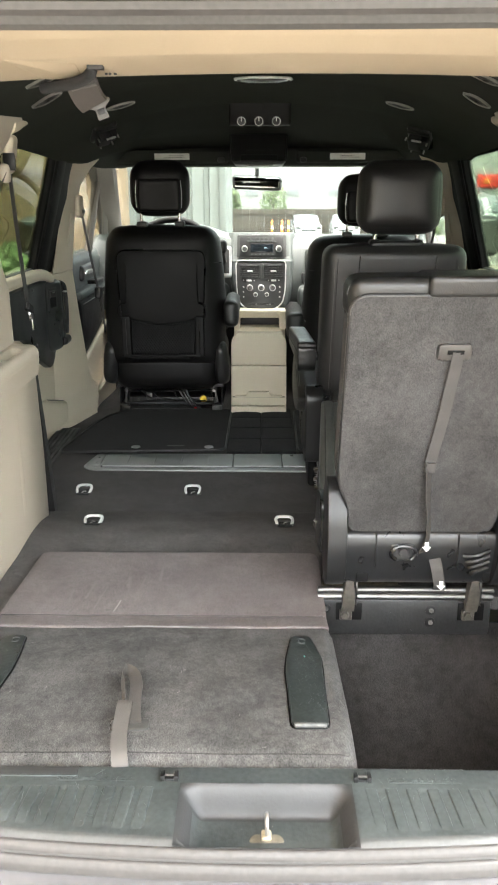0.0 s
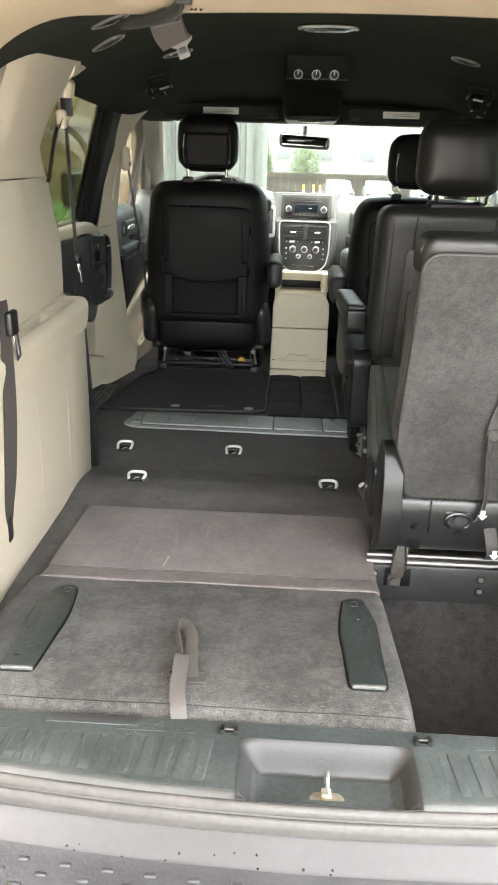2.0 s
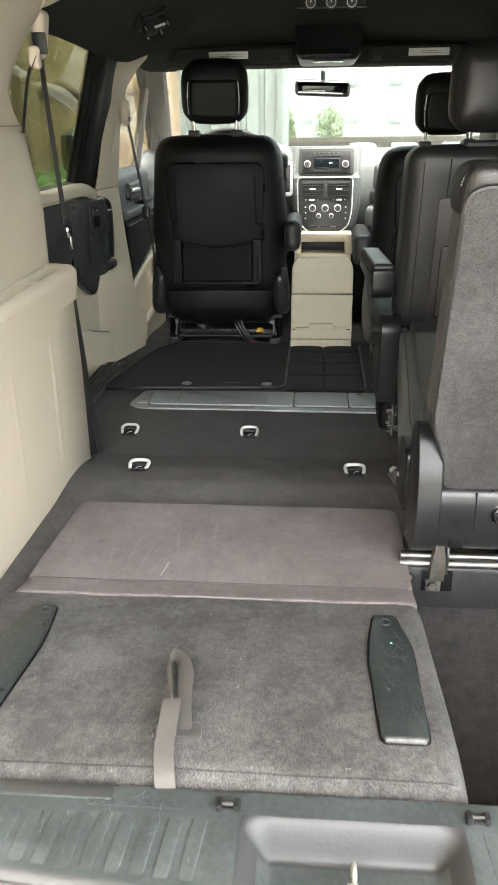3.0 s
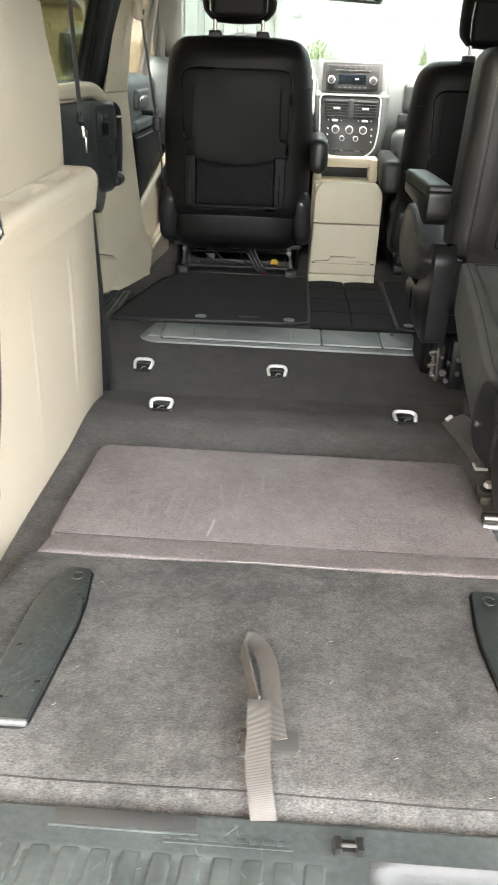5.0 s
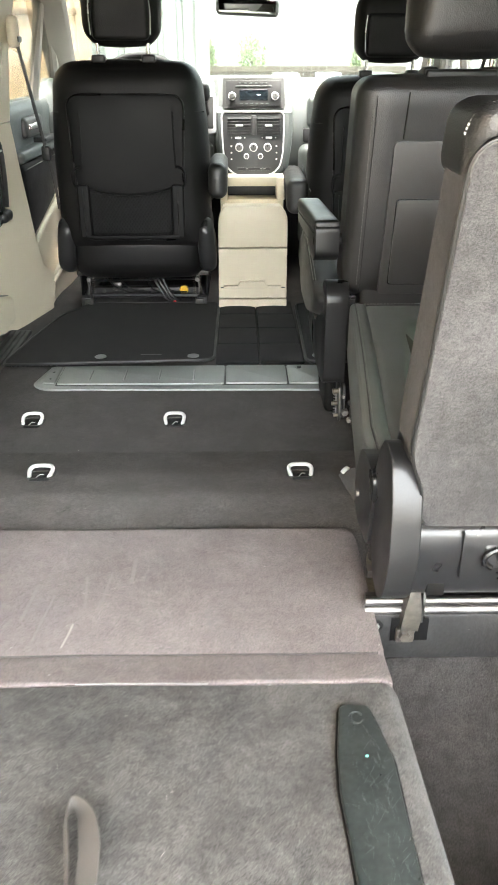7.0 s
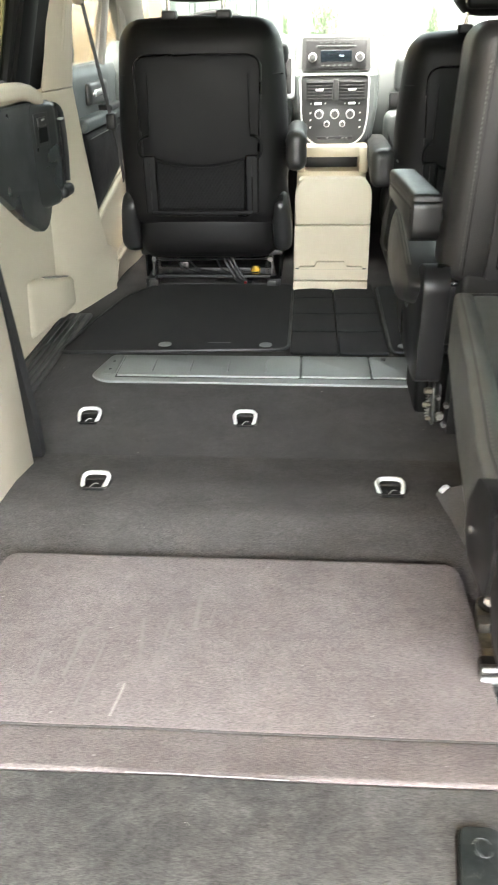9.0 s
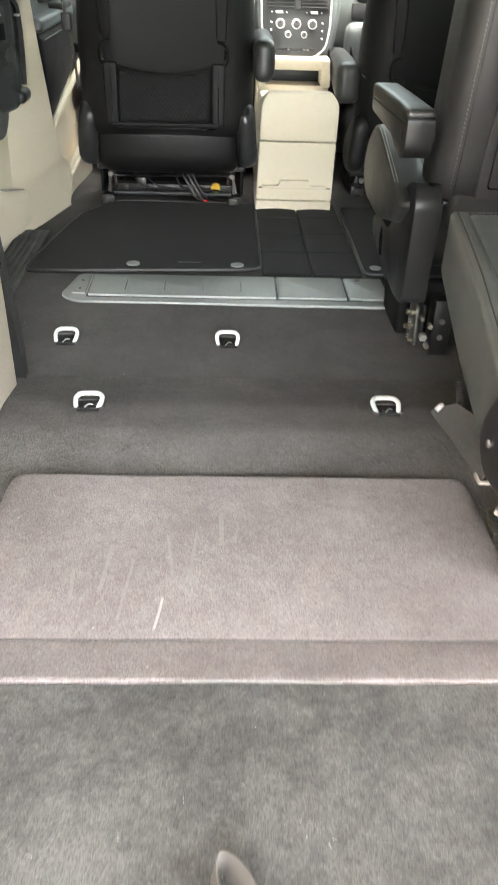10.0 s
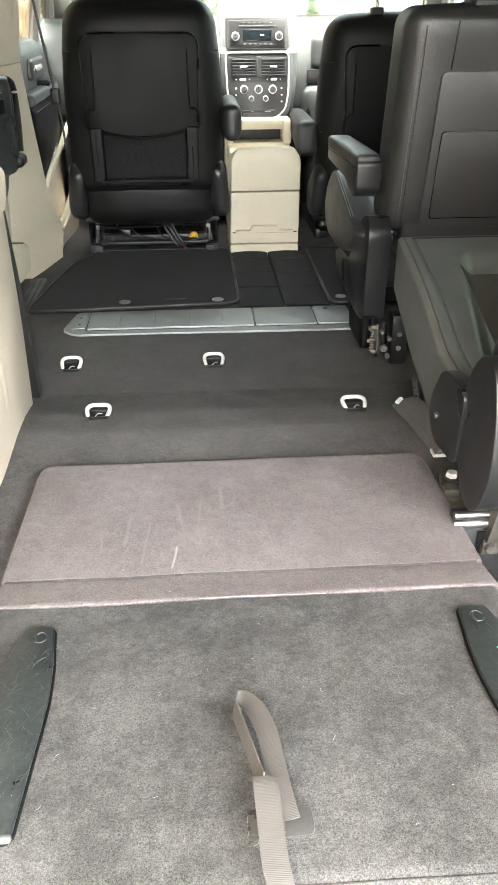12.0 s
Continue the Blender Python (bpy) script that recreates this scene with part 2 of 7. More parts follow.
M_DOORBOX = surface("satin_door_plastic", (0.027, 0.030, 0.0285), 0.33, fine=350, bump=0.15, depth=0.0008)
M_BLACK = surface("black_plastic", (0.0088, 0.0088, 0.0090), 0.45, fine=350, bump=0.25, depth=0.001)
M_SATIN = surface("satin_black_plastic", (0.0093, 0.0093, 0.0098), 0.3, fine=350, bump=0.12, depth=0.0008)
# Cabin beige for the quarter trim, with shade put into a darker base colour.
M_BEIGE_SHADED = surface("beige_plastic_shaded", (0.465, 0.407, 0.322), 0.5, vary=0.05, big=3, fine=400, bump=0.2, depth=0.0008)
# The same beige for pillars, doors and console, lightened to stand for brighter light.
M_BEIGE_LIT = surface("beige_plastic_lit", (0.60, 0.530, 0.415), 0.6, vary=0.05, big=3, fine=500, bump=0.25, depth=0.0008)
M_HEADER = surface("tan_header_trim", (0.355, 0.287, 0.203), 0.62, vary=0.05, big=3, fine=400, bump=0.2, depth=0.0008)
M_HEADLINER = surface("charcoal_headliner", (0.032, 0.0345, 0.0295), 0.95, vary=0.12, big=4, fine=500, bump=0.4, depth=0.001, spec=0.05)
M_DASH = surface("grey_dash_plastic", (0.068, 0.076, 0.073), 0.55, vary=0.06, fine=500, bump=0.3, depth=0.001)
M_DASH_DARK = surface("dark_grey_plastic", (0.029, 0.029, 0.0285), 0.4, vary=0.12, fine=500, bump=0.15, depth=0.0008)
M_FABRIC = surface("grey_pillar_fabric", (0.26, 0.24, 0.22), 0.9, vary=0.08, fine=600, bump=0.4, depth=0.001, spec=0.1)
M_SILL = surface("scuffed_sill_plastic", (0.0377, 0.0437, 0.0427), 0.42, vary=0.45, big=16, fine=140, bump=0.3, depth=0.002, speck=0.02)
M_PAD = surface("scuffed_pad_plastic", (0.020, 0.0238, 0.0228), 0.36, vary=0.6, big=30, fine=160, bump=0.25, depth=0.0015, speck=0.03)
M_TROUGH = surface("grey_latch_plastic", (0.026, 0.026, 0.0262), 0.58, vary=0.08, fine=260, bump=0.2)
M_BUMPER = surface("silver_bumper_paint", (0.0805, 0.0778, 0.0816), 0.45, vary=0.08, big=5, fine=90, bump=0.05)
M_DOORSTEP = surface("grey_door_step", (0.055, 0.055, 0.053), 0.5, vary=0.2, big=14, fine=200, bump=0.2)
M_STEP = surface("black_step_pad", (0.0405, 0.0396, 0.0432), 0.5, vary=0.25, big=12, fine=200, bump=0.3)
M_SEAL = surface("rubber_seal", (0.06, 0.058, 0.055), 0.6, vary=0.2, big=20, fine=200)
M_LIP = surface("grey_body_lip", (0.0519, 0.0480, 0.0455), 0.6, vary=0.25, big=14, fine=120)
M_CHROME = surface("brushed_chrome", (0.75, 0.75, 0.74), 0.22, metal=1.0, vary=0.08, bump=0.02)
M_SILVER = surface("silver_trim", (0.55, 0.56, 0.56), 0.3, metal=0.7, vary=0.06, bump=0.03)
M_STRIP = surface("satin_aluminium_strip", (0.22, 0.229, 0.222), 0.46, metal=0.25, gloss_vary=0.05, vary=0.14, big=12, fine=200, bump=0.08)
M_STEEL = surface("dull_steel", (0.34, 0.33, 0.31), 0.42, metal=0.75, vary=0.3, big=30, fine=150)
M_RIM = surface("bright_satin_rim", (0.60, 0.60, 0.58), 0.3, metal=0.2, vary=0.1, bump=0.03)
M_RAIL = surface("polished_rail_steel", (0.185, 0.18, 0.172), 0.48, metal=1.0, vary=0.3, big=20, fine=90, bump=0.05)
M_SCUFF = surface("pale_scuff", (0.150, 0.132, 0.128), 0.9, vary=0.2, big=40)
M_FRAME = surface("oily_frame_steel", (0.06, 0.058, 0.054), 0.4, metal=0.5, vary=0.4, big=25, fine=120)
M_STRAP_PALE = surface("fresh_scratch", (0.2470, 0.2236, 0.2132), 0.9, vary=0.2, big=60)
M_ARM = surface("worn_hinge_steel", (0.085, 0.077, 0.066), 0.46, metal=0.3, vary=0.4, big=40, fine=120)
M_COVER = surface("satin_charcoal_plastic", (0.0145, 0.0145, 0.0148), 0.33, vary=0.15, fine=350, bump=0.12, depth=0.0008, spec=0.35)
M_DEEP = surface("matt_black_plastic", (0.0028, 0.0028, 0.0028), 0.65, vary=0.1, fine=350, bump=0.1, spec=0.2)
M_SILVERED = surface("dull_silver_rim", (0.24, 0.235, 0.215), 0.34, metal=0.4, vary=0.15, bump=0.03)
M_DIAL = surface("grey_dial_rim", (0.11, 0.11, 0.107), 0.35, metal=0.2, vary=0.1, bump=0.03)
M_BACKPANEL = surface("black_seat_back_plastic", (0.0052, 0.0052, 0.0052), 0.5, vary=0.12, fine=350, bump=0.2, depth=0.001, spec=0.15)
M_SEATROLL = leather("dark_roll_leather", (0.0125, 0.0122, 0.012), 0.36, 0.55)
M_STUD = surface("grey_pad_stud", (0.040, 0.0395, 0.042), 0.35, vary=0.3, big=30)
M_SILL_EDGE = surface("smooth_sill_edge", (0.0558, 0.0567, 0.0549), 0.5, vary=0.2, big=20, fine=200, bump=0.1)
M_DROP = surface("water_drop", (0.0210, 0.0210, 0.0222), 0.08, vary=0.05, bump=0)
M_SCRATCH = surface("pad_scratch", (0.0868, 0.1008, 0.0966), 0.5, vary=0.3, big=60)
M_SILL_MARK = surface("pale_sill_scratch", (0.1280, 0.1480, 0.1400), 0.6, vary=0.3, big=60)
# Pale base colour in place of the sky's highlight on the pad ends.
M_END_SHINE = surface("pad_end_sky_shine", (0.080, 0.083, 0.080), 0.48, vary=0.4, big=90, fine=220, bump=0.2)
M_FLECK = surface("turquoise_paint_fleck", (0.25, 0.75, 0.68), 0.5)
M_LINT = surface("pale_lint_fibre", (0.2940, 0.2800, 0.2590), 0.9, vary=0.2)
M_FARPANE = surface("far_window_pane", (0.27, 0.285, 0.29), 0.2, vary=0.1, bump=0)
M_PLATE = surface("taupe_strap_plate", (0.045, 0.043, 0.040), 0.3, vary=0.1, fine=300)
M_DIRTY = surface("dirty_zinc_bracket", (0.16, 0.14, 0.105), 0.5, metal=0.4, vary=0.5, big=35, fine=120)
M_ANCHOR = surface("grey_anchor_plate", (0.052, 0.049, 0.046), 0.4, vary=0.1, fine=300)
M_LOOP = surface("pale_grey_loop_plastic", (0.62, 0.62, 0.60), 0.35, vary=0.08)
M_BRASS = surface("yellow_zinc_steel", (0.58, 0.53, 0.38), 0.4, metal=0.6, vary=0.3, big=40)
M_STRAP = woven("taupe_webbing", (0.066, 0.060, 0.054), pitch=0.0013, depth=0.0002, along="Y")
M_STRAP_GREY = woven("grey_webbing", (0.055, 0.0515, 0.049))
M_BELT = woven("dark_belt_webbing", (0.030, 0.025, 0.022))
M_NET = netting("pocket_net", (0.0042, 0.0042, 0.0042))
M_WHITE = surface("white_label", (0.75, 0.74, 0.70), 0.6, vary=0.05, bump=0)
M_STITCH = surface("pale_stitching", (0.2040, 0.2040, 0.1920), 0.7, vary=0.2)
M_DOT = surface("grey_snap", (0.22, 0.22, 0.22), 0.5)
M_YELLOW = surface("yellow_cap_plastic", (0.75, 0.45, 0.02), 0.4)
M_LCD = surface("dark_display", (0.006, 0.008, 0.010), 0.12, vary=0.02, bump=0)
M_MIRROR = surface("mirror_glass", (0.20, 0.21, 0.20), 0.03, metal=1.0, vary=0.01, bump=0, gloss_vary=0.0)
M_LENS = surface("smoked_lamp_lens", (0.035, 0.035, 0.033), 0.12, vary=0.05)
M_GLASS = glass("clear_glass", (0.48, 0.505, 0.49))
M_TINT = glass("privacy_glass", (0.30, 0.345, 0.29))
M_GROUND = surface("worn_asphalt", (0.15, 0.142, 0.129), 0.9, vary=0.3, big=0.5, fine=30, bump=0.4, depth=0.01)
M_TAN = surface("tan_stucco", (0.32, 0.22, 0.13), 0.9, vary=0.12, big=1.5, fine=60, bump=0.5, depth=0.01)
M_BROWN = surface("brown_timber", (0.14, 0.09, 0.055), 0.8, vary=0.25, big=3, fine=40)
M_SHED = surface("white_metal_cladding", (0.23, 0.25, 0.235), 0.5, vary=0.06, big=1.0, fine=30, bump=0.1)
M_BUILDING = surface("white_render", (0.34, 0.34, 0.33), 0.85, vary=0.05, big=0.4, fine=8)
M_WINDOW = surface("dark_window_pane", (0.10, 0.12, 0.13), 0.1, vary=0.1, bump=0)
M_FENCE = surface("brown_fence_board", (0.062, 0.048, 0.034), 0.8, vary=0.2, big=1.2, fine=25)
M_ORANGE = surface("orange_plastic", (0.85, 0.25, 0.03), 0.5)
M_RED = surface("red_sign_paint", (0.75, 0.05, 0.03), 0.5, vary=0.05)
M_CARWHITE = surface("white_car_paint", (0.55, 0.56, 0.57), 0.2, vary=0.03, bump=0)
M_CARSILVER = surface("silver_car_paint", (0.45, 0.46, 0.47), 0.2, metal=0.3, vary=0.03, bump=0)
M_TYRE = surface("tyre_rubber", (0.025, 0.025, 0.025), 0.8)
M_TAIL = surface("red_lens", (0.6, 0.02, 0.02), 0.15, bump=0)
M_LEAF = surface("green_leaves", (0.0880, 0.1364, 0.0352), 0.6, vary=0.5, big=8, fine=40)
M_BARK = surface("bark", (0.10, 0.075, 0.05), 0.9, vary=0.3)


# ---- mesh tools ----
BASES = {}


def thing(name, base, label, category, group="", kind=""):
    """An Empty at the base of a thing, which parents its parts."""
    e = new(name)
    e.empty_display_size = 0.05
    e.location = base
    BASES[e] = Vector(base)
    return tagged(e, label, category, group, kind)


def mesh_of(name, bm, material, sharp=38):
    bmesh.ops.remove_doubles(bm, verts=bm.verts, dist=1e-6)
    bmesh.ops.recalc_face_normals(bm, faces=bm.faces)
    me = bpy.data.meshes.new(name)
    bm.to_mesh(me)
    bm.free()
    me.polygons.foreach_set("use_smooth", [True] * len(me.polygons))
    me.set_sharp_from_angle(angle=radians(sharp))
    me.materials.append(material)
    return me


def part(name, bm, material, parent, label="", sharp=38):
    """Links a bmesh, given in world places, as one mesh under a thing or under a part."""
    base = BASES[parent]
    bmesh.ops.translate(bm, verts=bm.verts, vec=-base)
    ob = new(name, mesh_of(name, bm, material, sharp))
    ob.parent = parent
    BASES[ob] = base
    return tagged(ob, label) if label else ob


def single(name, bm, material, base, label, category, group="", kind="", sharp=38):
    """A thing that is one mesh."""
    bmesh.ops.translate(bm, verts=bm.verts, vec=-Vector(base))
    ob = new(name, mesh_of(name, bm, material, sharp))
    ob.location = base
    BASES[ob] = Vector(base)
    return tagged(ob, label, category, group, kind)


def join(*bms):
    out = bmesh.new()
    for b in bms:
        me = bpy.data.meshes.new("tmp")
        b.to_mesh(me)
        b.free()
        out.from_mesh(me)
        bpy.data.meshes.remove(me)
    return out


def deform(bm, f):
    for v in bm.verts:
        v.co = Vector(f(*v.co))
    return bm


def moved(bm, m):
    bmesh.ops.transform(bm, matrix=m, verts=bm.verts)
    return bm


def rbox(x0, x1, y0, y1, z0, z1, r=0.004, seg=2):
    """A box with bevelled edges."""
    bm = bmesh.new()
    bmesh.ops.create_cube(bm, size=1)
    bmesh.ops.scale(bm, vec=(abs(x1 - x0), abs(y1 - y0), abs(z1 - z0)), verts=bm.verts)
    bmesh.ops.translate(bm, vec=((x0 + x1) / 2, (y0 + y1) / 2, (z0 + z1) / 2), verts=bm.verts)
    if r:
        r = min(r, 0.45 * min(abs(x1 - x0), abs(y1 - y0), abs(z1 - z0)))
        bmesh.ops.bevel(bm, geom=bm.edges, offset=r, segments=seg, profile=0.5, affect="EDGES")
    return bm


def steps(h, r, k, m):
    r = min(r, h * 0.98)
    e = [-h + r * (1 - math.cos(i / k * math.pi / 2)) for i in range(k)]
    mid = [-(h - r) + 2 * (h - r) * i / m for i in range(m + 1)]
    return e + mid + [-a for a in reversed(e)]


def soft(x0, x1, y0, y1, z0, z1, r=0.03, puff=(0, 0, 0), k=4, m=8):
    """A cushion: a box with round edges whose faces swell by puff."""
    c = Vector(((x0 + x1) / 2, (y0 + y1) / 2, (z0 + z1) / 2))
    h = Vector((abs(x1 - x0) / 2, abs(y1 - y0) / 2, abs(z1 - z0) / 2))
    r = min(r, *(a * 0.98 for a in h))
    s = [steps(h[i], r, k, m) for i in range(3)]
    bm = bmesh.new()

    def put(p):
        inner = Vector([max(-(h[i] - r), min(h[i] - r, p[i])) for i in range(3)])
        d = p - inner
        q = inner + d.normalized() * r if d.length > 1e-9 else p
        u = [p[i] / h[i] for i in range(3)]
        for i in range(3):
            a, b = (i + 1) % 3, (i + 2) % 3
            w = max(0, 1 - u[a] ** 2) * max(0, 1 - u[b] ** 2)
            q[i] += puff[i] * math.copysign(1, u[i]) * w * abs(u[i]) ** 4
        return c + q

    for i in range(3):
        a, b = (i + 1) % 3, (i + 2) % 3
        for sign in (-1, 1):
            rows = []
            for ta in s[a]:
                row = []
                for tb in s[b]:
                    p = Vector((0, 0, 0))
                    p[i], p[a], p[b] = sign * h[i], ta, tb
                    row.append(bm.verts.new(put(p)))
                rows.append(row)
            for p in range(len(rows) - 1):
                for q in range(len(rows[0]) - 1):
                    bm.faces.new((rows[p][q], rows[p + 1][q], rows[p + 1][q + 1], rows[p][q + 1]))
    bmesh.ops.remove_doubles(bm, verts=bm.verts, dist=1e-6)
    return bm


def loft(rings, caps=True, closed=True):
    bm = bmesh.new()
    rows = [[bm.verts.new(p) for p in ring] for ring in rings]
    n = len(rows[0])
    for a, b in zip(rows, rows[1:]):
        for i in range(n if closed else n - 1):
            j = (i + 1) % n
            bm.faces.new((a[i], a[j], b[j], b[i]))
    if caps and closed:
        bm.faces.new(list(reversed(rows[0])))
        bm.faces.new(rows[-1])
    return bm


def prism(outline, axis, a, b, r=0.0, seg=2):
    """A flat outline, drawn in the two other axes in x, y, z order, pulled from a to b."""
    def place(p, t):
        q = list(p)
        q.insert("xyz".index(axis), t)
        return q
    bm = loft([[place(p, a) for p in outline], [place(p, b) for p in outline]])
    bmesh.ops.recalc_face_normals(bm, faces=bm.faces)
    if r:
        bmesh.ops.bevel(bm, geom=bm.edges, offset=r, segments=seg, profile=0.5, affect="EDGES", clamp_overlap=True)
    return bm


def rounded(points, r, seg=4):
    """An outline with its corners rounded."""
    out, n = [], len(points)
    for i, p in enumerate(points):
        p, a, b = Vector(p), Vector(points[i - 1]), Vector(points[(i + 1) % n])
        ra = min(r, (a - p).length * 0.45, (b - p).length * 0.45)
        s, e = p + (a - p).normalized() * ra, p + (b - p).normalized() * ra
        for k in range(seg + 1):
            t = k / seg
            out.append(tuple((1 - t) ** 2 * s + 2 * t * (1 - t) * p + t * t * e))
    return out


def tube(path, r, n=8):
    """A round bar along a path; r may be one radius or one a point."""
    pts = [Vector(p) for p in path]
    rings, up = [], None
    for i, p in enumerate(pts):
        d = (pts[min(i + 1, len(pts) - 1)] - pts[max(i - 1, 0)]).normalized()
        if up is None:
            up = Vector((0, 0, 1)) if abs(d.z) < 0.9 else Vector((1, 0, 0))
        side = d.cross(up).normalized()
        up = side.cross(d).normalized()
        rad = r[i] if isinstance(r, (list, tuple)) else r
        rings.append([p + rad * (math.cos(2 * math.pi * k / n) * side + math.sin(2 * math.pi * k / n) * up) for k in range(n)])
    return loft(rings)


def ribbon(path, width, across=(1, 0, 0), thick=0.0016):
    """A strap along a path; across may be one way or one a point."""
    pts = [Vector(p) for p in path]
    many = isinstance(across[0], (list, tuple, Vector))
    rings = []
    for i, p in enumerate(pts):
        d = (pts[min(i + 1, len(pts) - 1)] - pts[max(i - 1, 0)]).normalized()
        a = Vector(across[i] if many else across)
        a = (a - d * a.dot(d)).normalized()
        nrm = a.cross(d)
        w, t = a * width / 2, nrm * thick / 2
        rings.append([p - w - t, p + w - t, p + w + t, p - w + t])
    return loft(rings)


def curve(points, n=6):
    """A smooth line through points."""
    p = [Vector(q) for q in points]
    out = []
    for i in range(len(p) - 1):
        a, b, c, d = p[max(i - 1, 0)], p[i], p[i + 1], p[min(i + 2, len(p) - 1)]
        for k in range(n):
            t = k / n
            out.append(0.5 * (2 * b + (c - a) * t + (2 * a - 5 * b + 4 * c - d) * t * t + (3 * b - a - 3 * c + d) * t ** 3))
    return out + [p[-1]]


def sheet(f, u0, u1, v0, v1, nu, nv, thick=0.0):
    """A sheet of points f(u, v), with a second one below it."""
    bm = bmesh.new()
    tops = [[bm.verts.new(f(u0 + (u1 - u0) * i / nu, v0 + (v1 - v0) * j / nv)) for j in range(nv + 1)] for i in range(nu + 1)]
    layers = [tops]
    if thick:
        layers.append([[bm.verts.new(v.co + Vector((0, 0, -thick))) for v in row] for row in tops])
    for g in layers:
        for i in range(nu):
            for j in range(nv):
                bm.faces.new((g[i][j], g[i + 1][j], g[i + 1][j + 1], g[i][j + 1]))
    if thick:
        a, b = layers
        edge = [(i, 0) for i in range(nu)] + [(nu, j) for j in range(nv)] + [(i, nv) for i in range(nu, 0, -1)] + [(0, j) for j in range(nv, 0, -1)]
        for (i, j), (p, q) in zip(edge, edge[1:] + edge[:1]):
            bm.faces.new((a[i][j], a[p][q], b[p][q], b[i][j]))
    return bm


def lathe(profile, n=20):
    """A turned body about z from (radius, height) points."""
    return loft([[(r * math.cos(2 * math.pi * k / n), r * math.sin(2 * math.pi * k / n), z) for k in range(n)] for r, z in profile])


def disc(x, y, z, r, h, axis="z", n=18, bevel=0.15):
    """A short turned cap with a rounded rim, its base at the place, facing along axis (or against it, '-y')."""
    bm = lathe([(r, 0), (r, h * (1 - bevel * 2)), (r * (1 - bevel), h), (r * 0.3, h)], n)
    turn = {"z": pose(0, 0, 0), "-y": pose(0, 0, 0, 90), "y": pose(0, 0, 0, -90), "x": pose(0, 0, 0, 0, 90), "-x": pose(0, 0, 0, 0, -90), "-z": pose(0, 0, 0, 180)}[axis]
    return moved(bm, Matrix.Translation((x, y, z)) @ turn)


def lerp(x, xs, ys):
    return float(np.interp(x, xs, ys))


def fuzz(x, y, scale, size):
    return size * noise.noise(Vector((x * scale, y * scale, 0.3)))


def pillow(outline, a, b, r=0.02, flat=0.25):
    """An outline in y and z, drawn from x = a to b with fully rounded edges."""
    n = len(outline)
    cy, cz = sum(p[0] for p in outline) / n, sum(p[1] for p in outline) / n
    size = max(math.hypot(y - cy, z - cz) for y, z in outline)
    rings = []
    for k in range(11):
        u = -math.cos(math.pi * k / 10)
        f = 1 - r / size * (1 - math.sqrt(max(0, 1 - abs(u) ** 2.2))) * 1.6
        rings.append([((a + b) / 2 + u * (b - a) / 2, cy + (y - cy) * f, cz + (z - cz) * f) for y, z in outline])
    return loft(rings)


# ---- the vehicle's shell ----
def floor_z(y):
    return lerp(y, [0.0, 0.42, 0.84, 0.985, 1.09, 1.20, 1.265, 1.6, 1.84, 2.4, 3.2], [0.085, 0.085, 0.062, 0.062, 0.047, 0.02, 0.006, 0.003, 0.006, -0.012, -0.02])


single("floor", sheet(lambda x, y: (x, y, floor_z(y) + fuzz(x, y, 9, 0.0018)), -0.80, 0.80, 1.262, 3.25, 60, 90, 0.03), M_CARPET, (0, 1.5, 0),
       "smooth dark charcoal felt carpet over the cabin floor", "floor", kind="structure")
single("floor_middle", sheet(lambda x, y: (x, y, floor_z(y) + fuzz(x, y, 9, 0.0018)), -0.80, 0.80, 0.64, 1.262, 60, 40, 0.03), M_REAR_CARPET, (0, 0.9, 0.05),
       "coarse charcoal carpet over the raised load floor", "floor", kind="structure")
single("floor_rear", sheet(lambda x, y: (x, y, floor_z(y) + fuzz(x, y, 9, 0.0015)), -0.64, 0.10, 0.02, 0.64, 24, 24, 0.03), M_REAR_CARPET, (0, 0.3, 0.08),
       "dark charcoal carpet beside the folded rear seat", "floor", kind="structure")


def head_z(x, y):
    base = lerp(y, [0.28, 0.5, 0.8, 1.35, 1.8, 2.1, 2.3, 2.45, 2.62], [1.085, 1.12, 1.155, 1.178, 1.165, 1.122, 1.100, 1.086, 1.066])
    edge = abs(x) / 0.5
    t = min(1, max(0, (y - 1.95) / 0.3))
    s = min(1, max(0, (abs(x) - lerp(y, [1.85, 2.0, 2.15, 2.27, 2.4], [0.345, 0.395, 0.45, 0.515, 0.53])) / 0.055))
    return max(base - 0.072 * (1 - 0.7 * t) * edge ** 2.6 - 0.036 * min(1, max(0, (y - 1.82) / 0.22)) * s * s * (3 - 2 * s), 1.0)


single("ceiling", sheet(lambda x, y: (x, y, head_z(x, y) + 0.02), -0.68, 0.68, 0.28, 2.64, 110, 90, 0.02), M_HEADLINER, (0, 1.4, 1.15),
       "charcoal fabric headliner curving down at the sides", "ceiling", kind="structure")

shell = thing("van_body", (0, 1.6, -0.34), "painted steel minivan body shell with open rear hatch", "van body", kind="structure")
part("roof", rbox(-0.88, 0.88, 0.0, 2.70, 1.215, 1.25, 0.01), M_BUMPER, shell)
part("underbody", rbox(-0.90, 0.90, -0.04, 3.45, -0.36, -0.33, 0.005), M_BLACK, shell)
part("firewall", rbox(-0.85, 0.85, 3.42, 3.46, -0.33, 0.66, 0.005), M_BLACK, shell)
part("hood", rbox(-0.80, 0.80, 3.46, 4.35, 0.52, 0.57, 0.02), M_BUMPER, shell)
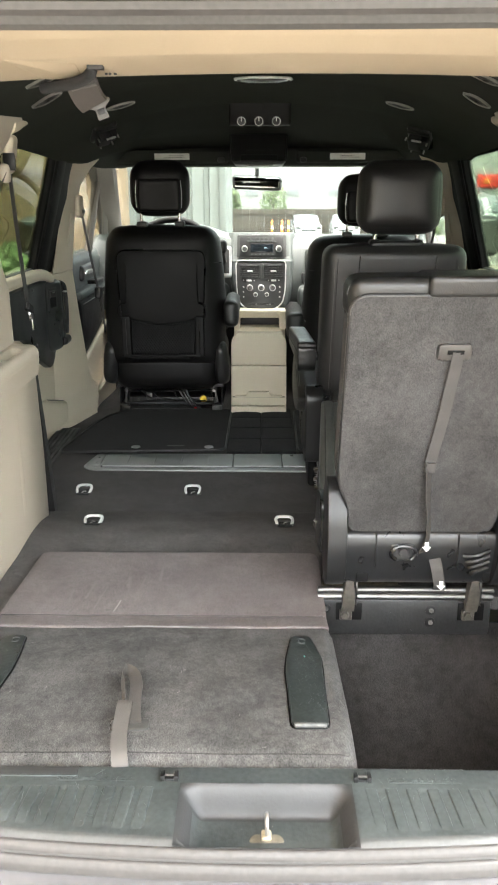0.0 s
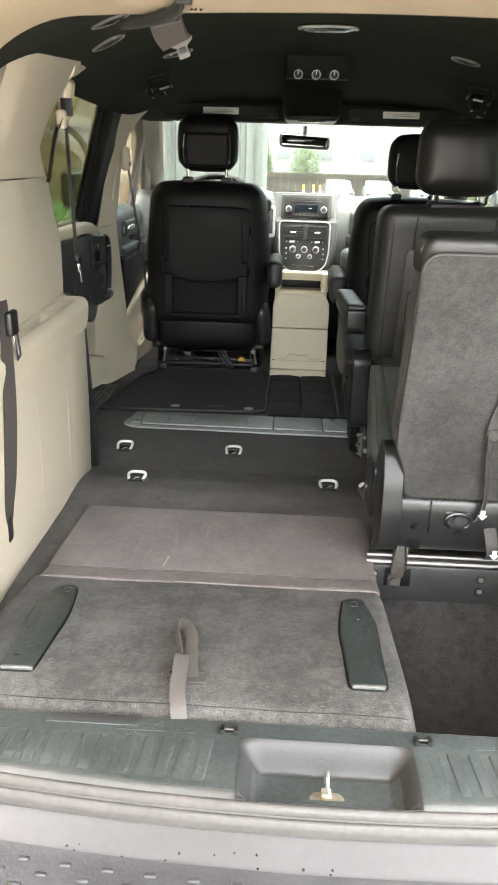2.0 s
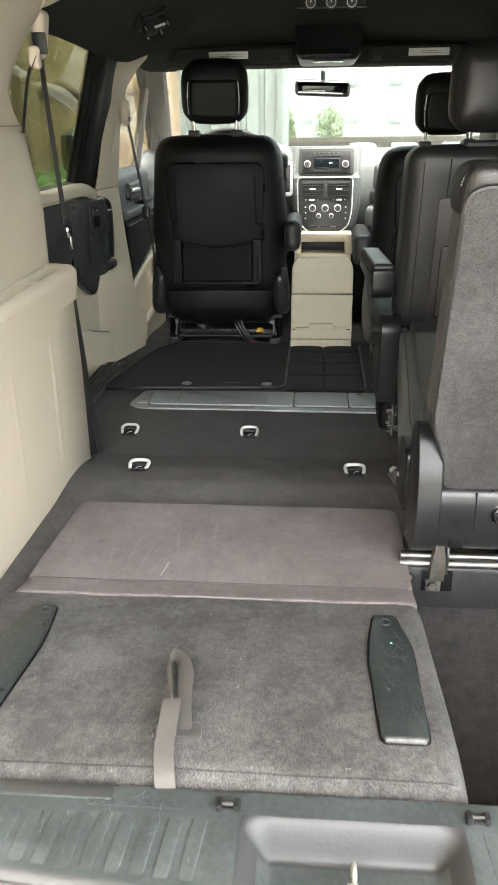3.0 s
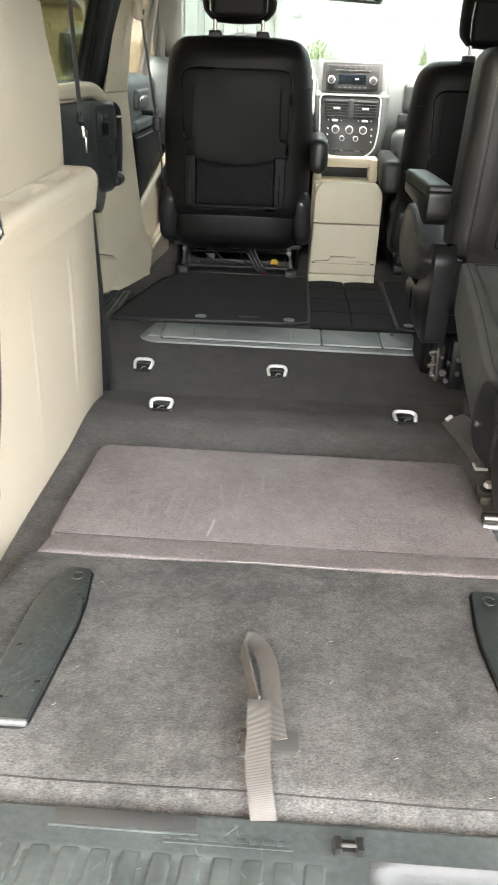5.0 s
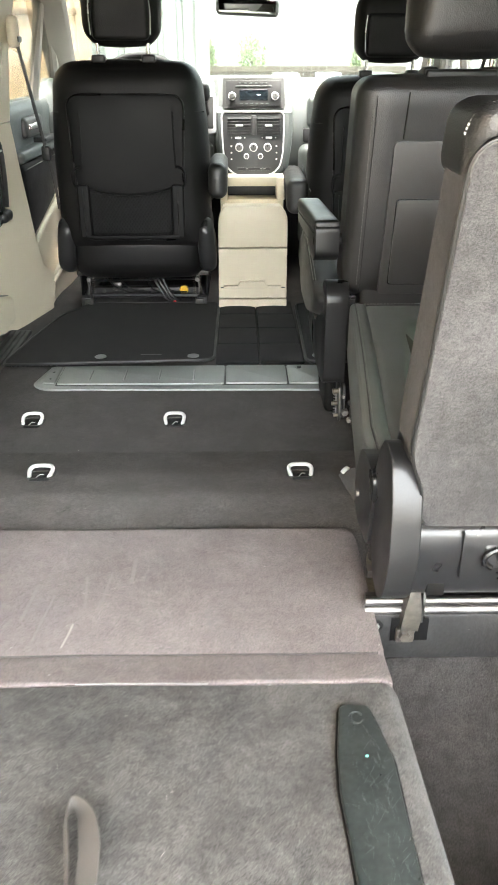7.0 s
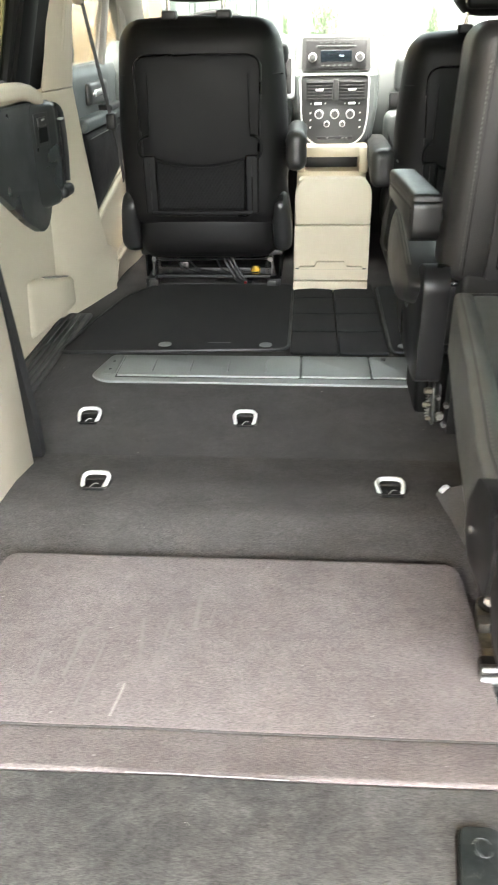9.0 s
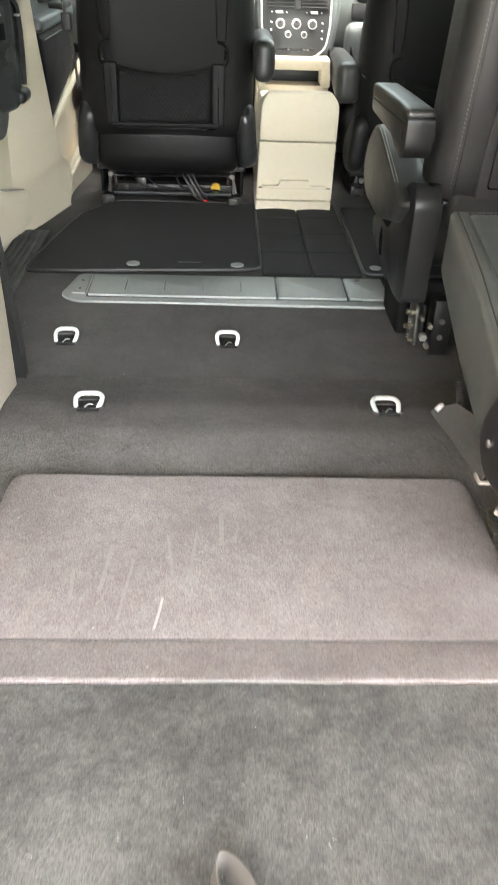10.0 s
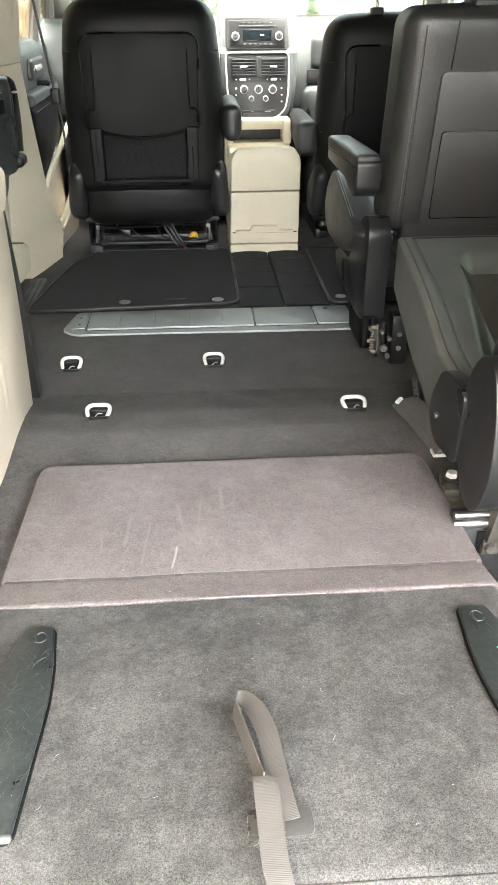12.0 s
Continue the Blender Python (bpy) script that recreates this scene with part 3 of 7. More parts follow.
for s in (-1, 1):
    part("side_panel", rbox(s * 0.86, s * 0.90, -0.04, 3.46, -0.34, 0.61, 0.01), M_BUMPER, shell)
    part("roof_rail", rbox(s * 0.70, s * 0.88, 0.0, 2.70, 1.07, 1.214, 0.02), M_BLACK, shell)
    part("rear_corner", rbox(s * 0.72, s * 0.90, -0.04, 0.10, -0.33, 1.21, 0.02), M_BUMPER, shell)

# rear header over the hatch opening
header = thing("hatch_header", (0, 0.2, 1.05), "tan plastic trim along the hatch header", "trim", kind="structure")
header_line = rounded([(0.345, 1.052), (0.340, 1.0435), (0.205, 1.047), (0.13, 1.058), (0.055, 1.078), (0.035, 1.10), (0.035, 1.20), (0.345, 1.20)], 0.006, 4)


def header_drop(x):
    """The header rounds down into the pillars."""
    a = min(0.185, max(0, abs(x) - 0.36))
    return 0.2 - math.sqrt(0.2 ** 2 - a * a)




def header_bow(x, y):
    """The front edge and the ridge lie further back in the middle."""
    return max(0.0, 0.062 - 0.42 * (x - 0.02) ** 2) * min(1, max(0, (y - 0.045) / 0.16))


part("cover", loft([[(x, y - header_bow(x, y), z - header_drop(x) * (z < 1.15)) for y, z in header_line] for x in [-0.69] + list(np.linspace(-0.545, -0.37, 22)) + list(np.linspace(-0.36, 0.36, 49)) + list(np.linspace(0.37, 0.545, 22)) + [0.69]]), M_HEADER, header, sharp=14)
part("raised_pad", deform(prism(rounded([(-0.320, 0.212), (-0.234, 0.212), (-0.248, 0.328), (-0.300, 0.328)], 0.006), "z", 0.0, 0.006, 0.0015), lambda x, y, z: (x, y - 0.026, 1.0472 - 0.026 * (y - 0.205) - 0.026 * (y - 0.212) + z)), M_HEADER, header)
for x in (-0.212, -0.207, -0.2):
    part("clip_slot", rbox(x, x + 0.0035, 0.268, 0.272, 1.0418, 1.0475, 0.001), M_BLACK, header)
part("belt_slot", rbox(-0.224, -0.204, 0.212, 0.226, 1.0408, 1.0485, 0.001), M_BLACK, header)
seal = thing("hatch_seal", (0, 0, 1.06), "dark rubber weather seal round the hatch opening", "seal", kind="structure")
part("upper_seal", tube([(x, 0.02 - 0.03 * (x / 0.7) ** 2, 1.062) for x in np.linspace(-0.70, 0.70, 15)], 0.013), M_SEAL, seal)
part("upper_lip", tube([(x, -0.022 - 0.03 * (x / 0.7) ** 2, 1.066) for x in np.linspace(-0.72, 0.72, 15)], 0.012), M_LIP, seal)
part("roof_edge", prism(rounded([(-0.035, 1.062), (-0.075, 1.078), (-0.075, 1.25), (0.0, 1.25), (0.0, 1.08)], 0.01), "x", -0.75, 0.75), M_DASH_DARK, seal)
for s in (-1, 1):
    part("side_seal", tube([(s * 0.70, 0.0, z) for z in np.linspace(0.12, 1.06, 10)], 0.013), M_SEAL, seal)


gate = thing("liftgate", (0, -0.08, 1.2), "raised tan-lined liftgate over the hatch opening", "liftgate", kind="structure")
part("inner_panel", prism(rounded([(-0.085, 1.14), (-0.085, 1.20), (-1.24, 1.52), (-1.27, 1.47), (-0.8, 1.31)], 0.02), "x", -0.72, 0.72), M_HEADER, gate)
part("outer_panel", prism([(-0.085, 1.205), (-0.085, 1.235), (-1.25, 1.56), (-1.25, 1.525)], "x", -0.74, 0.74), M_BUMPER, gate)


# ---- load sill and bumper ----
sill = thing("load_sill", (0, -0.05, 0.1), "scuffed dark plastic load sill with moulded ribs", "sill", kind="structure")
TR = (-0.112, 0.118)


def ease(t):
    t = min(1, max(0, t))
    return t * t * (3 - 2 * t)


def sill_z(x, y):
    z = 0.150 - 0.10 * max(0, -y - 0.07)
    inx = ease(min(x - TR[0], TR[1] - x) / 0.034)
    iny = ease(min((-0.010 - y) / 0.024, (y + 0.114) / 0.016))
    grooved = ease((abs(x - 0.003) - 0.135) / 0.01) * ease((-0.016 - y) / 0.006) * ease((y + 0.098) / 0.02)
    return z - 0.037 * inx * iny - 0.0014 * grooved




def bow(x):
    """How far the rear edge comes forward away from the middle."""
    return 0.145 * min(abs(x), 0.6) ** 2


part("plate", sheet(lambda x, y: (x, y + bow(x) * ease((-y - 0.02) / 0.09), sill_z(x, y) - 0.006 * ease((-0.104 - y) / 0.014)), -0.66, 0.66, -0.118, 0.018, 200, 60, 0.012), M_SILL, sill)
part("smooth_edge", sheet(lambda x, y: (x, y + bow(x) * ease((-y - 0.02) / 0.09), sill_z(x, y) + 0.0012 - 0.006 * ease((-0.104 - y) / 0.014)), -0.66, 0.66, -0.1185, -0.1005, 200, 14, 0.001), M_SILL_EDGE, sill, "smooth grey rear edge")
part("latch_pocket", sheet(lambda x, y: (x, y, sill_z(x, y) + 0.0012), TR[0] + 0.002, TR[1] - 0.002, -0.112, -0.011, 80, 40, 0.001), M_TROUGH, sill, "smooth grey latch pocket")
part("pocket_floor", sheet(lambda x, y: (x, y, sill_z(x, y) + 0.0026), TR[0] + 0.020, TR[1] - 0.020, -0.103, -0.040, 40, 20, 0.001), M_SILL, sill, "scuffed dark pocket floor")
for k in range(36):
    x = -0.62 + 0.0245 * k if k < 20 else 0.142 + 0.027 * (k - 20)
    if TR[0] - 0.012 < x < TR[1] + 0.012 or x > 0.6:
        continue
    part("rib", deform(soft(-0.0082, 0.0082, -0.096, -0.016, 0.1455, 0.1506, 0.0026, k=3, m=8), lambda a, b, c, x=x: (a + x + 0.12 * (b + 0.05) * (1 if x > 0 else -1) * -0.6, b + bow(x) * ease((-b - 0.02) / 0.09), c - 0.10 * max(0, -b - 0.07) - 0.0012 * ease((-b - 0.070) / 0.024))), M_SILL, sill)
for x0, x1 in ((-0.275, -0.17), (0.165, 0.26)):
    part("moulded_line", rbox(x0, x1, -0.0075, -0.0055, 0.1500, 0.1510, 0.0004), M_SILL, sill)
    for k in range(9):
        a = x0 + (x1 - x0) * k / 9
        part("moulded_bar", rbox(a, a + (x1 - x0) / 9 * (0.45 + 0.3 * (k % 2)), -0.0035, 0.0015, 0.1500, 0.1508, 0.0003), M_SILL, sill)
for x in (-0.125, 0.131):
    clip = part("clip", join(rbox(x - 0.012, x + 0.012, -0.006, 0.006, 0.149, 0.1525, 0.001), rbox(x - 0.012, x - 0.006, -0.008, 0.005, 0.150, 0.158, 0.001), rbox(x + 0.006, x + 0.012, -0.008, 0.005, 0.150, 0.158, 0.001)), M_BLACK, sill)
    part("clip_pin", tube([(x - 0.006, -0.002, 0.156), (x + 0.006, -0.002, 0.156)], 0.0018), M_FRAME, clip)
part("front_lip", prism(rounded([(0.012, 0.13), (0.022, 0.13), (0.022, 0.1492), (0.012, 0.1492)], 0.003), "x", -0.245, 0.27), M_SILL, sill)
part("edge_recess", rbox(-0.37, -0.25, 0.003, 0.019, 0.1460, 0.1508, 0.001), M_DASH_DARK, sill)
part("recess_rim", rbox(-0.372, -0.248, 0.000, 0.003, 0.1480, 0.1516, 0.001), M_SILL, sill)
marks, rng = bmesh.new(), random.Random(21)
for k in range(48):
    x, y, a, n = rng.choice((-1, 1)) * rng.uniform(0.14, 0.55), rng.uniform(-0.09, 0.005), rng.gauss(0.15, 0.5), rng.uniform(0.004, 0.018)
    line = [(x + math.sin(a) * n * u + rng.uniform(-0.0006, 0.0006), y + math.cos(a) * n * u + bow(x) * ease((-y - 0.02) / 0.09), 0.1511 - 0.10 * max(0, -y - 0.07)) for u in (0, 0.35, 0.7, 1)]
    marks = join(marks, ribbon(line, rng.uniform(0.0002, 0.0005), (1, 0, 0), 0.0003))
tagged(part("scratches", marks, M_SILL_MARK, sill, "pale green scratches"), kind="stuff")

latch = thing("hatch_striker", (0.004, -0.07, 0.1), "zinc plated hatch striker in the latch pocket", "striker")
part("plate", prism(rounded([(-0.020, -0.098), (0.028, -0.098), (0.021, -0.085), (-0.013, -0.085)], 0.006), "z", 0.1025, 0.1042, 0.0005), M_DIRTY, latch)
part("hook", tube(curve([(0.004, -0.090, 0.10), (0.004, -0.090, 0.118), (0.004, -0.084, 0.126), (0.004, -0.073, 0.124), (0.004, -0.068, 0.10)]), 0.0027), M_STEEL, latch)
part("base", soft(-0.003, 0.010, -0.096, -0.080, 0.102, 0.108, 0.003, m=3), M_BRASS, latch)
part("slot", rbox(-0.024, 0.032, -0.078, -0.072, 0.1005, 0.1035, 0.001), M_BLACK, latch)
latch.location += Vector((0, 0.024, 0.012))


lip = thing("sill_lip", (0, -0.13, 0.12), "grey painted lip with rubber seal below the sill", "trim", kind="structure")


def along(profile):
    """A rounded profile drawn along the bowed rear edge."""
    return loft([[(x, y + bow(x), z) for y, z in profile] for x in np.linspace(-0.75, 0.75, 41)])


part("lip_bead", along(rounded([(-0.108, 0.138), (-0.1125, 0.1445), (-0.1165, 0.1448), (-0.1208, 0.141), (-0.1228, 0.1335), (-0.112, 0.130)], 0.003)), M_LIP, lip)
part("lip_seal", along([(-0.104, 0.136), (-0.1212, 0.1335), (-0.130, 0.110), (-0.104, 0.105)]), M_SEAL, lip)
part("lower_bead", along(rounded([(-0.118, 0.126), (-0.1235, 0.1325), (-0.1275, 0.1312), (-0.1310, 0.1245), (-0.1322, 0.1135), (-0.122, 0.108)], 0.003)), M_LIP, lip)

bumper = thing("rear_bumper", (0, -0.25, -0.1), "silver grey painted rear bumper with dark step pad", "bumper")


def bumper_top(x, y):
    t = -0.128 - y
    return (x, y + bow(x), 0.1115 - 0.29 * min(t, 0.05) - 0.08 * max(0, t - 0.05) - 1.2 * max(0, t - 0.19) ** 1.5)


part("top", sheet(bumper_top, -0.85, 0.85, -0.375, -0.128, 50, 30, 0.05), M_BUMPER, bumper)
part("step_pad", sheet(lambda x, y: (x, y + bow(x), bumper_top(x, y)[2] + 0.0025), -0.62, 0.62, -0.31, -0.172, 60, 16, 0.004), M_STEP, bumper, "dark ribbed step pad")
part("face", rbox(-0.85, 0.85, -0.385, -0.355, -0.25, 0.02, 0.02), M_BUMPER, bumper)
stud_mesh = mesh_of("stud", soft(-0.007, 0.007, -0.003, 0.003, -0.002, 0.0022, 0.0028, k=3, m=2), M_STUD)
for k in range(72):
    x, y = -0.60 + 0.05 * (k % 24) + 0.025 * (k // 24 % 2), -0.190 - 0.016 * (k // 24)
    if x > 0.58:
        continue
    o = new("stud", stud_mesh)
    o.parent = bumper
    o.location = Vector((x, y + bow(x), bumper_top(x, y)[2] + 0.0025)) - BASES[bumper]
drops = bmesh.new()
rng = random.Random(4)
for k in range(24):
    x, y, r = rng.uniform(-0.45, 0.45), rng.uniform(-0.172, -0.152), rng.uniform(0.0009, 0.0019)
    b = bmesh.new()
    bmesh.ops.create_icosphere(b, subdivisions=2, radius=r)
    run = rng.uniform(1.2, 5.0)
    deform(b, lambda a, c, e: (a * (1 - 0.45 * min(1, max(0, c / r))) + 0.15 * c, c * (run if c > 0 else 1.1), max(e, -r * 0.2) * 0.45))
    drops = join(drops, moved(b, Matrix.Translation(bumper_top(x, y))))
tagged(part("water_drops", drops, M_DROP, bumper, "dark water drops"), kind="stuff")


# ---- well for the third-row seat ----
well = thing("seat_well", (0.31, 0.3, -0.28), "deep carpeted storage well behind the rear seat", "floor well", kind="structure")
PIT = [(0.635, 0.012), (0.625, -0.02), (0.60, -0.07), (0.56, -0.14), (0.50, -0.21), (0.42, -0.255), (0.30, -0.275), (0.02, -0.28)]
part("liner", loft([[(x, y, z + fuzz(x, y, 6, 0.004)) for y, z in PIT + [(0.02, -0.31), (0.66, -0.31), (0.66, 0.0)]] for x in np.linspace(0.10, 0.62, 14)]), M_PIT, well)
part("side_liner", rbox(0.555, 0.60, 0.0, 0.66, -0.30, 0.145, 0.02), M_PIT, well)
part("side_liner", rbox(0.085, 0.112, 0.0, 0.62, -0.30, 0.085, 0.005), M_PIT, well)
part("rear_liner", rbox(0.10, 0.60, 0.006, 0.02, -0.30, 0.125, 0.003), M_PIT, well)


# ---- side trim, doors and pillars, one side at a time ----
def glass_x(z):
    return lerp(z, [0.60, 1.07], [0.805, 0.675])


def quarter_trim(s):
    q = thing("quarter_trim_panel", (s * 0.68, 0.6, 0.0), "beige moulded plastic quarter trim panel with ledge", "trim panel", kind="structure")
    P = lambda ax, y, z: (s * ax, y, z)
    rings = []
    for z in (-0.30, -0.05, 0.0, 0.06, 0.12, 0.2, 0.3, 0.4, 0.46, 0.485):
        t = min(1, max(0, z / 0.48))
        lean = 0.004 * math.sin(t * 3.1)
        yf = lerp(z, [-0.3, 0.0, 0.5], [1.225, 1.225, 1.125])
        xf = lerp(z, [-0.3, 0.0, 0.25, 0.5], [0.614, 0.614, 0.598, 0.590])
        ring = [(0.568 - lean, -0.0), (0.572 - lean, 0.2), (0.578 - lean, 0.4), (0.586 - lean, 0.6), (0.590 - lean, 0.8), (0.592 - lean + 0.004 * (1 - t), 0.98), (xf - 0.004, yf - 0.02), (xf + 0.01, yf), (xf + 0.05, yf + 0.004), (0.84, yf + 0.004), (0.84, 0.0)]
        rings.append([P(a, b, z) for a, b in ring])
    part("lower_panel", loft(rings), M_BEIGE_SHADED, q)
    for y, z0, z1, xs in ((0.70, 0.12, 0.41, 0.588), (0.937, 0.13, 0.41, 0.5918)):
        part("rib", loft([[(s * (xs - d * math.sin(math.pi * k / 12) ** 0.5 - 0.004 * math.sin(min(1, z / 0.48) * 3.1)), y + e, z) for e, d in ((-0.014, -0.001), (-0.008, 0.0006), (-0.003, 0.0012), (0.003, 0.0012), (0.008, 0.0006), (0.014, -0.001), (0, -0.004))] for k, z in enumerate(np.linspace(z0, z1, 13))]), M_BEIGE_SHADED, q, sharp=60)

    def dip(x, y):
        d = 0.0
        for y0, y1, x0, x1 in ((0.93, 1.07, 0.598, 0.632), (0.72, 0.88, 0.598, 0.632), (0.45, 0.62, 0.600, 0.632)):
            a = min(1, max(0, min(x - x0, x1 - x) / 0.007)) * min(1, max(0, min(y - y0, y1 - y) / 0.012))
            d = max(d, a)
        return d

    def ledge(u, y):
        # u runs from below the lip, round its edge, and over the top
        if u < 0.25:
            x, z = 0.584 - 0.006 * u / 0.25, 0.455 + 0.047 * u / 0.25
        elif u < 0.5:
            a = (u - 0.25) / 0.25 * math.pi / 2
            x, z = 0.596 - 0.018 * math.cos(a), 0.502 + 0.022 * math.sin(a)
        else:
            x = 0.596 + (u - 0.5) / 0.5 * 0.18
            z = 0.524 + 0.01 * (u - 0.5) - 0.022 * dip(x, y)
        return (s * (x - 0.010 * (1 - max(0, y) / 1.13)), y, z)

    part("ledge", sheet(ledge, 0, 1, -0.02, 1.128, 60, 90, 0.008), M_BEIGE_SHADED, q)
    part("ledge_end", soft(s * 0.583, s * 0.80, 1.10, 1.138, 0.462, 0.526, 0.016), M_BEIGE_SHADED, q)
    # lower pillar box standing on the ledge
    rings = []
    for z in (0.515, 0.53, 0.60, 0.66, 0.70, 0.73, 0.76, 0.79, 0.812):
        o = lerp(z, [0.5, 0.66, 0.74, 0.812], [0.0, 0.0, 0.016, 0.024])
        rings.append([P(0.636 + o * 0.3, -0.02, z), P(0.632 + o * 0.3, 0.4, z), P(0.632 + o * 0.3, 0.85, z), P(0.635 + o * 0.4, 0.885, z), P(0.642 + o * 0.8, 1.02, z), P(0.646 + o, 1.14, z), P(0.651 + o, 1.162, z), P(0.668 + o, 1.172, z), P(0.82, 1.172, z), P(0.82, -0.02, z)])
    part("pillar_base", loft(rings), M_BEIGE_SHADED, q, sharp=7)
    # upper pillar between the two windows, hollowed for the belt
    rings = []
    for z in (0.814, 0.825, 0.84, 0.86, 0.88, 0.905, 0.93, 0.96, 1.0, 1.03, 1.05, 1.075):
        yr = lerp(z, [0.81, 0.86, 0.92, 1.03, 1.075], [0.62, 0.72, 0.770, 0.785, 0.825])
        yf = lerp(z, [0.81, 0.84, 0.876, 0.93, 0.99, 1.03, 1.075], [1.10, 1.05, 1.01, 1.045, 1.10, 1.14, 1.18])
        xi = lerp(z, [0.81, 0.95, 1.03, 1.075], [0.648, 0.620, 0.592, 0.568])
        rings.append([P(xi + 0.03, yr - 0.01, z), P(xi + 0.008, yr + 0.008, z), P(xi, yr + 0.03, z), P(xi, yf - 0.16, z), P(xi, yf - 0.04, z), P(xi + 0.006, yf - 0.012, z), P(xi + 0.022, yf + 0.002, z), P(xi + 0.06, yf + 0.01, z), P(xi + 0.13, yf + 0.02, z), P(xi + 0.16, yr + 0.05, z)])
    part("pillar_cover", loft(rings), M_BEIGE_SHADED, q)
    part("finger", tube(curve([P(0.604, 1.10, 1.050), P(0.600, 1.15, 1.056), P(0.598, 1.20, 1.064), P(0.597, 1.245, 1.070)]), [0.026 - 0.0009 * k for k in range(18)] + [0.006], 12), M_BEIGE_LIT, q)
    # dark closing strip along the front edge
    part("edge_strip", prism([(1.222, 0.022), (1.242, 0.022), (1.240, 0.08), (1.195, 0.30), (1.150, 0.50), (1.128, 0.50)], "x", s * 0.596, s * 0.70), M_BLACK, q)
    part("belt_slot", soft(s * 0.5735, s * 0.60, 0.448, 0.482, 0.165, 0.232, 0.013, m=2), M_BLACK, q)
    return q


def quarter_window(s, n):
    w = thing(f"window_{n}", (s * 0.74, 0.42, 0.6), "dark tinted rear quarter window with black surround", "window", kind="structure")
    part("pane", loft([[(s * glass_x(z), y, z) for y in (0.06, 0.90)] + [(s * (glass_x(z) + 0.004), y, z) for y in (0.90, 0.06)] for z in (0.58, 1.08)]), M_TINT, w).visible_shadow = False
    part("window_frame", prism([(0.70, 0.82), (0.73, 0.82), (0.85, 1.08), (0.82, 1.08)], "x", s * 0.665, s * 0.70), M_BLACK, w)


def sliding_door(s, n):
    d = thing("sliding_door", (s * 0.80, 1.6, -0.05), "closed sliding door with beige panel and black armrest", "van door")
    P = lambda ax, y, z: (s * ax, y, z)
    rings = []
    for z in (-0.04, 0.02, 0.10, 0.2, 0.3, 0.45, 0.60, 0.625, 0.637):
        xi = 0.805 - 0.016 * math.sin(max(0, z) * 4) + (0.012 if z > 0.63 else 0)
        rings.append([P(xi + 0.01, 1.10, z), P(xi, 1.14, z), P(xi, 1.5, z), P(xi, 2.055, z), P(0.845, 2.055, z), P(0.845, 1.10, z)])
    part("door_panel", loft(rings), M_BEIGE_LIT, d)
    part("sill_cap", deform(soft(0.757, 0.84, 1.12, 2.035, 0.612, 0.650, 0.014, m=14), lambda x, y, z: (s * (x + 0.10 * max(0, (1.80 - y) / 0.7) * 0.3), y, z - 0.040 * max(0, (y - 1.85) / 0.2) ** 2)), M_BEIGE_LIT, d)
    # map pocket with an open slanted mouth
    def pocket(x, y, z):
        u = (y - 1.80) / 0.32
        return (s * (x + 0.03 * max(0, 1 - u * 1.6)), y, 0.035 + (z - 0.03) * (1.25 - 0.62 * u))
    part("lower_pocket", deform(soft(0.762, 0.83, 1.80, 2.122, 0.03, 0.165, 0.024, m=10), pocket), M_BEIGE_LIT, d)
    part("pocket_mouth", deform(soft(0.774, 0.810, 1.93, 2.100, 0.160, 0.1672, 0.006, m=10), pocket), M_FABRIC, d)
    outline = rounded([(1.30, 0.605), (2.045, 0.600), (2.055, 0.36), (1.995, 0.295), (1.935, 0.287), (1.84, 0.33), (1.66, 0.44), (1.30, 0.50)], 0.03)
    part("dark_insert", prism(outline, "x", s * 0.772, s * 0.80, 0.008), M_DOORBOX, d, "dark moulded armrest insert")

    def face(y):
        return 0.785 - 0.045 * (y - 1.885) / 0.185

    rings = []
    for z, inset in ((0.335, 0.026), (0.340, 0.014), (0.350, 0.006), (0.366, 0.001), (0.42, 0.0), (0.570, 0.0), (0.582, 0.002), (0.590, 0.006), (0.595, 0.014)):
        rings.append([P(0.80, 1.85 + inset, z), P(0.790 + inset * 0.3, 1.855 + inset, z), P(face(1.885) + inset * 0.6, 1.885, z), P(face(2.03) + inset, 2.03, z), P(face(2.05) + 0.0015 + inset, 2.05, z), P(0.744 + inset, 2.066 - inset * 0.3, z), P(0.752 + inset, 2.080 - inset, z), P(0.766, 2.090 - inset, z), P(0.80, 2.096 - inset, z)])
    box = part("grab_box", loft(rings), M_DOORBOX, d, sharp=60)
    on_face = lambda x, y, z: (s * (face(y) - x), y, z)
    part("switch_plate", deform(rbox(-0.004, 0.0015, 1.955, 2.020, 0.495, 0.572, 0.001), on_face), M_DASH_DARK, box)
    part("switch", deform(soft(0.0, 0.004, 1.968, 2.008, 0.503, 0.538, 0.0018, m=2), on_face), M_DEEP, box)
    part("switch_tip", deform(soft(0.0, 0.006, 1.968, 2.008, 0.542, 0.562, 0.002, m=2), on_face), M_DASH_DARK, box)
    part("switch_mark", deform(rbox(0.0055, 0.0066, 1.982, 1.996, 0.554, 0.559, 0.0004), on_face), M_RIM, box)
    part("lever", tube(curve([P(0.752, 2.090, 0.582), P(0.742, 2.105, 0.560), P(0.742, 2.112, 0.47), P(0.746, 2.110, 0.39)]), 0.008), M_BLACK, box)
    part("lever_back", soft(s * 0.750, s * 0.79, 2.075, 2.118, 0.372, 0.588, 0.010, m=4), M_BLACK, box)
    part("lever_foot", soft(s * 0.733, s * 0.795, 2.055, 2.135, 0.350, 0.382, 0.014), M_BLACK, box)
    part("edge_light", soft(s * 0.728, s * 0.740, 2.062, 2.082, 0.548, 0.553, 0.002, m=2), M_RIM, box)
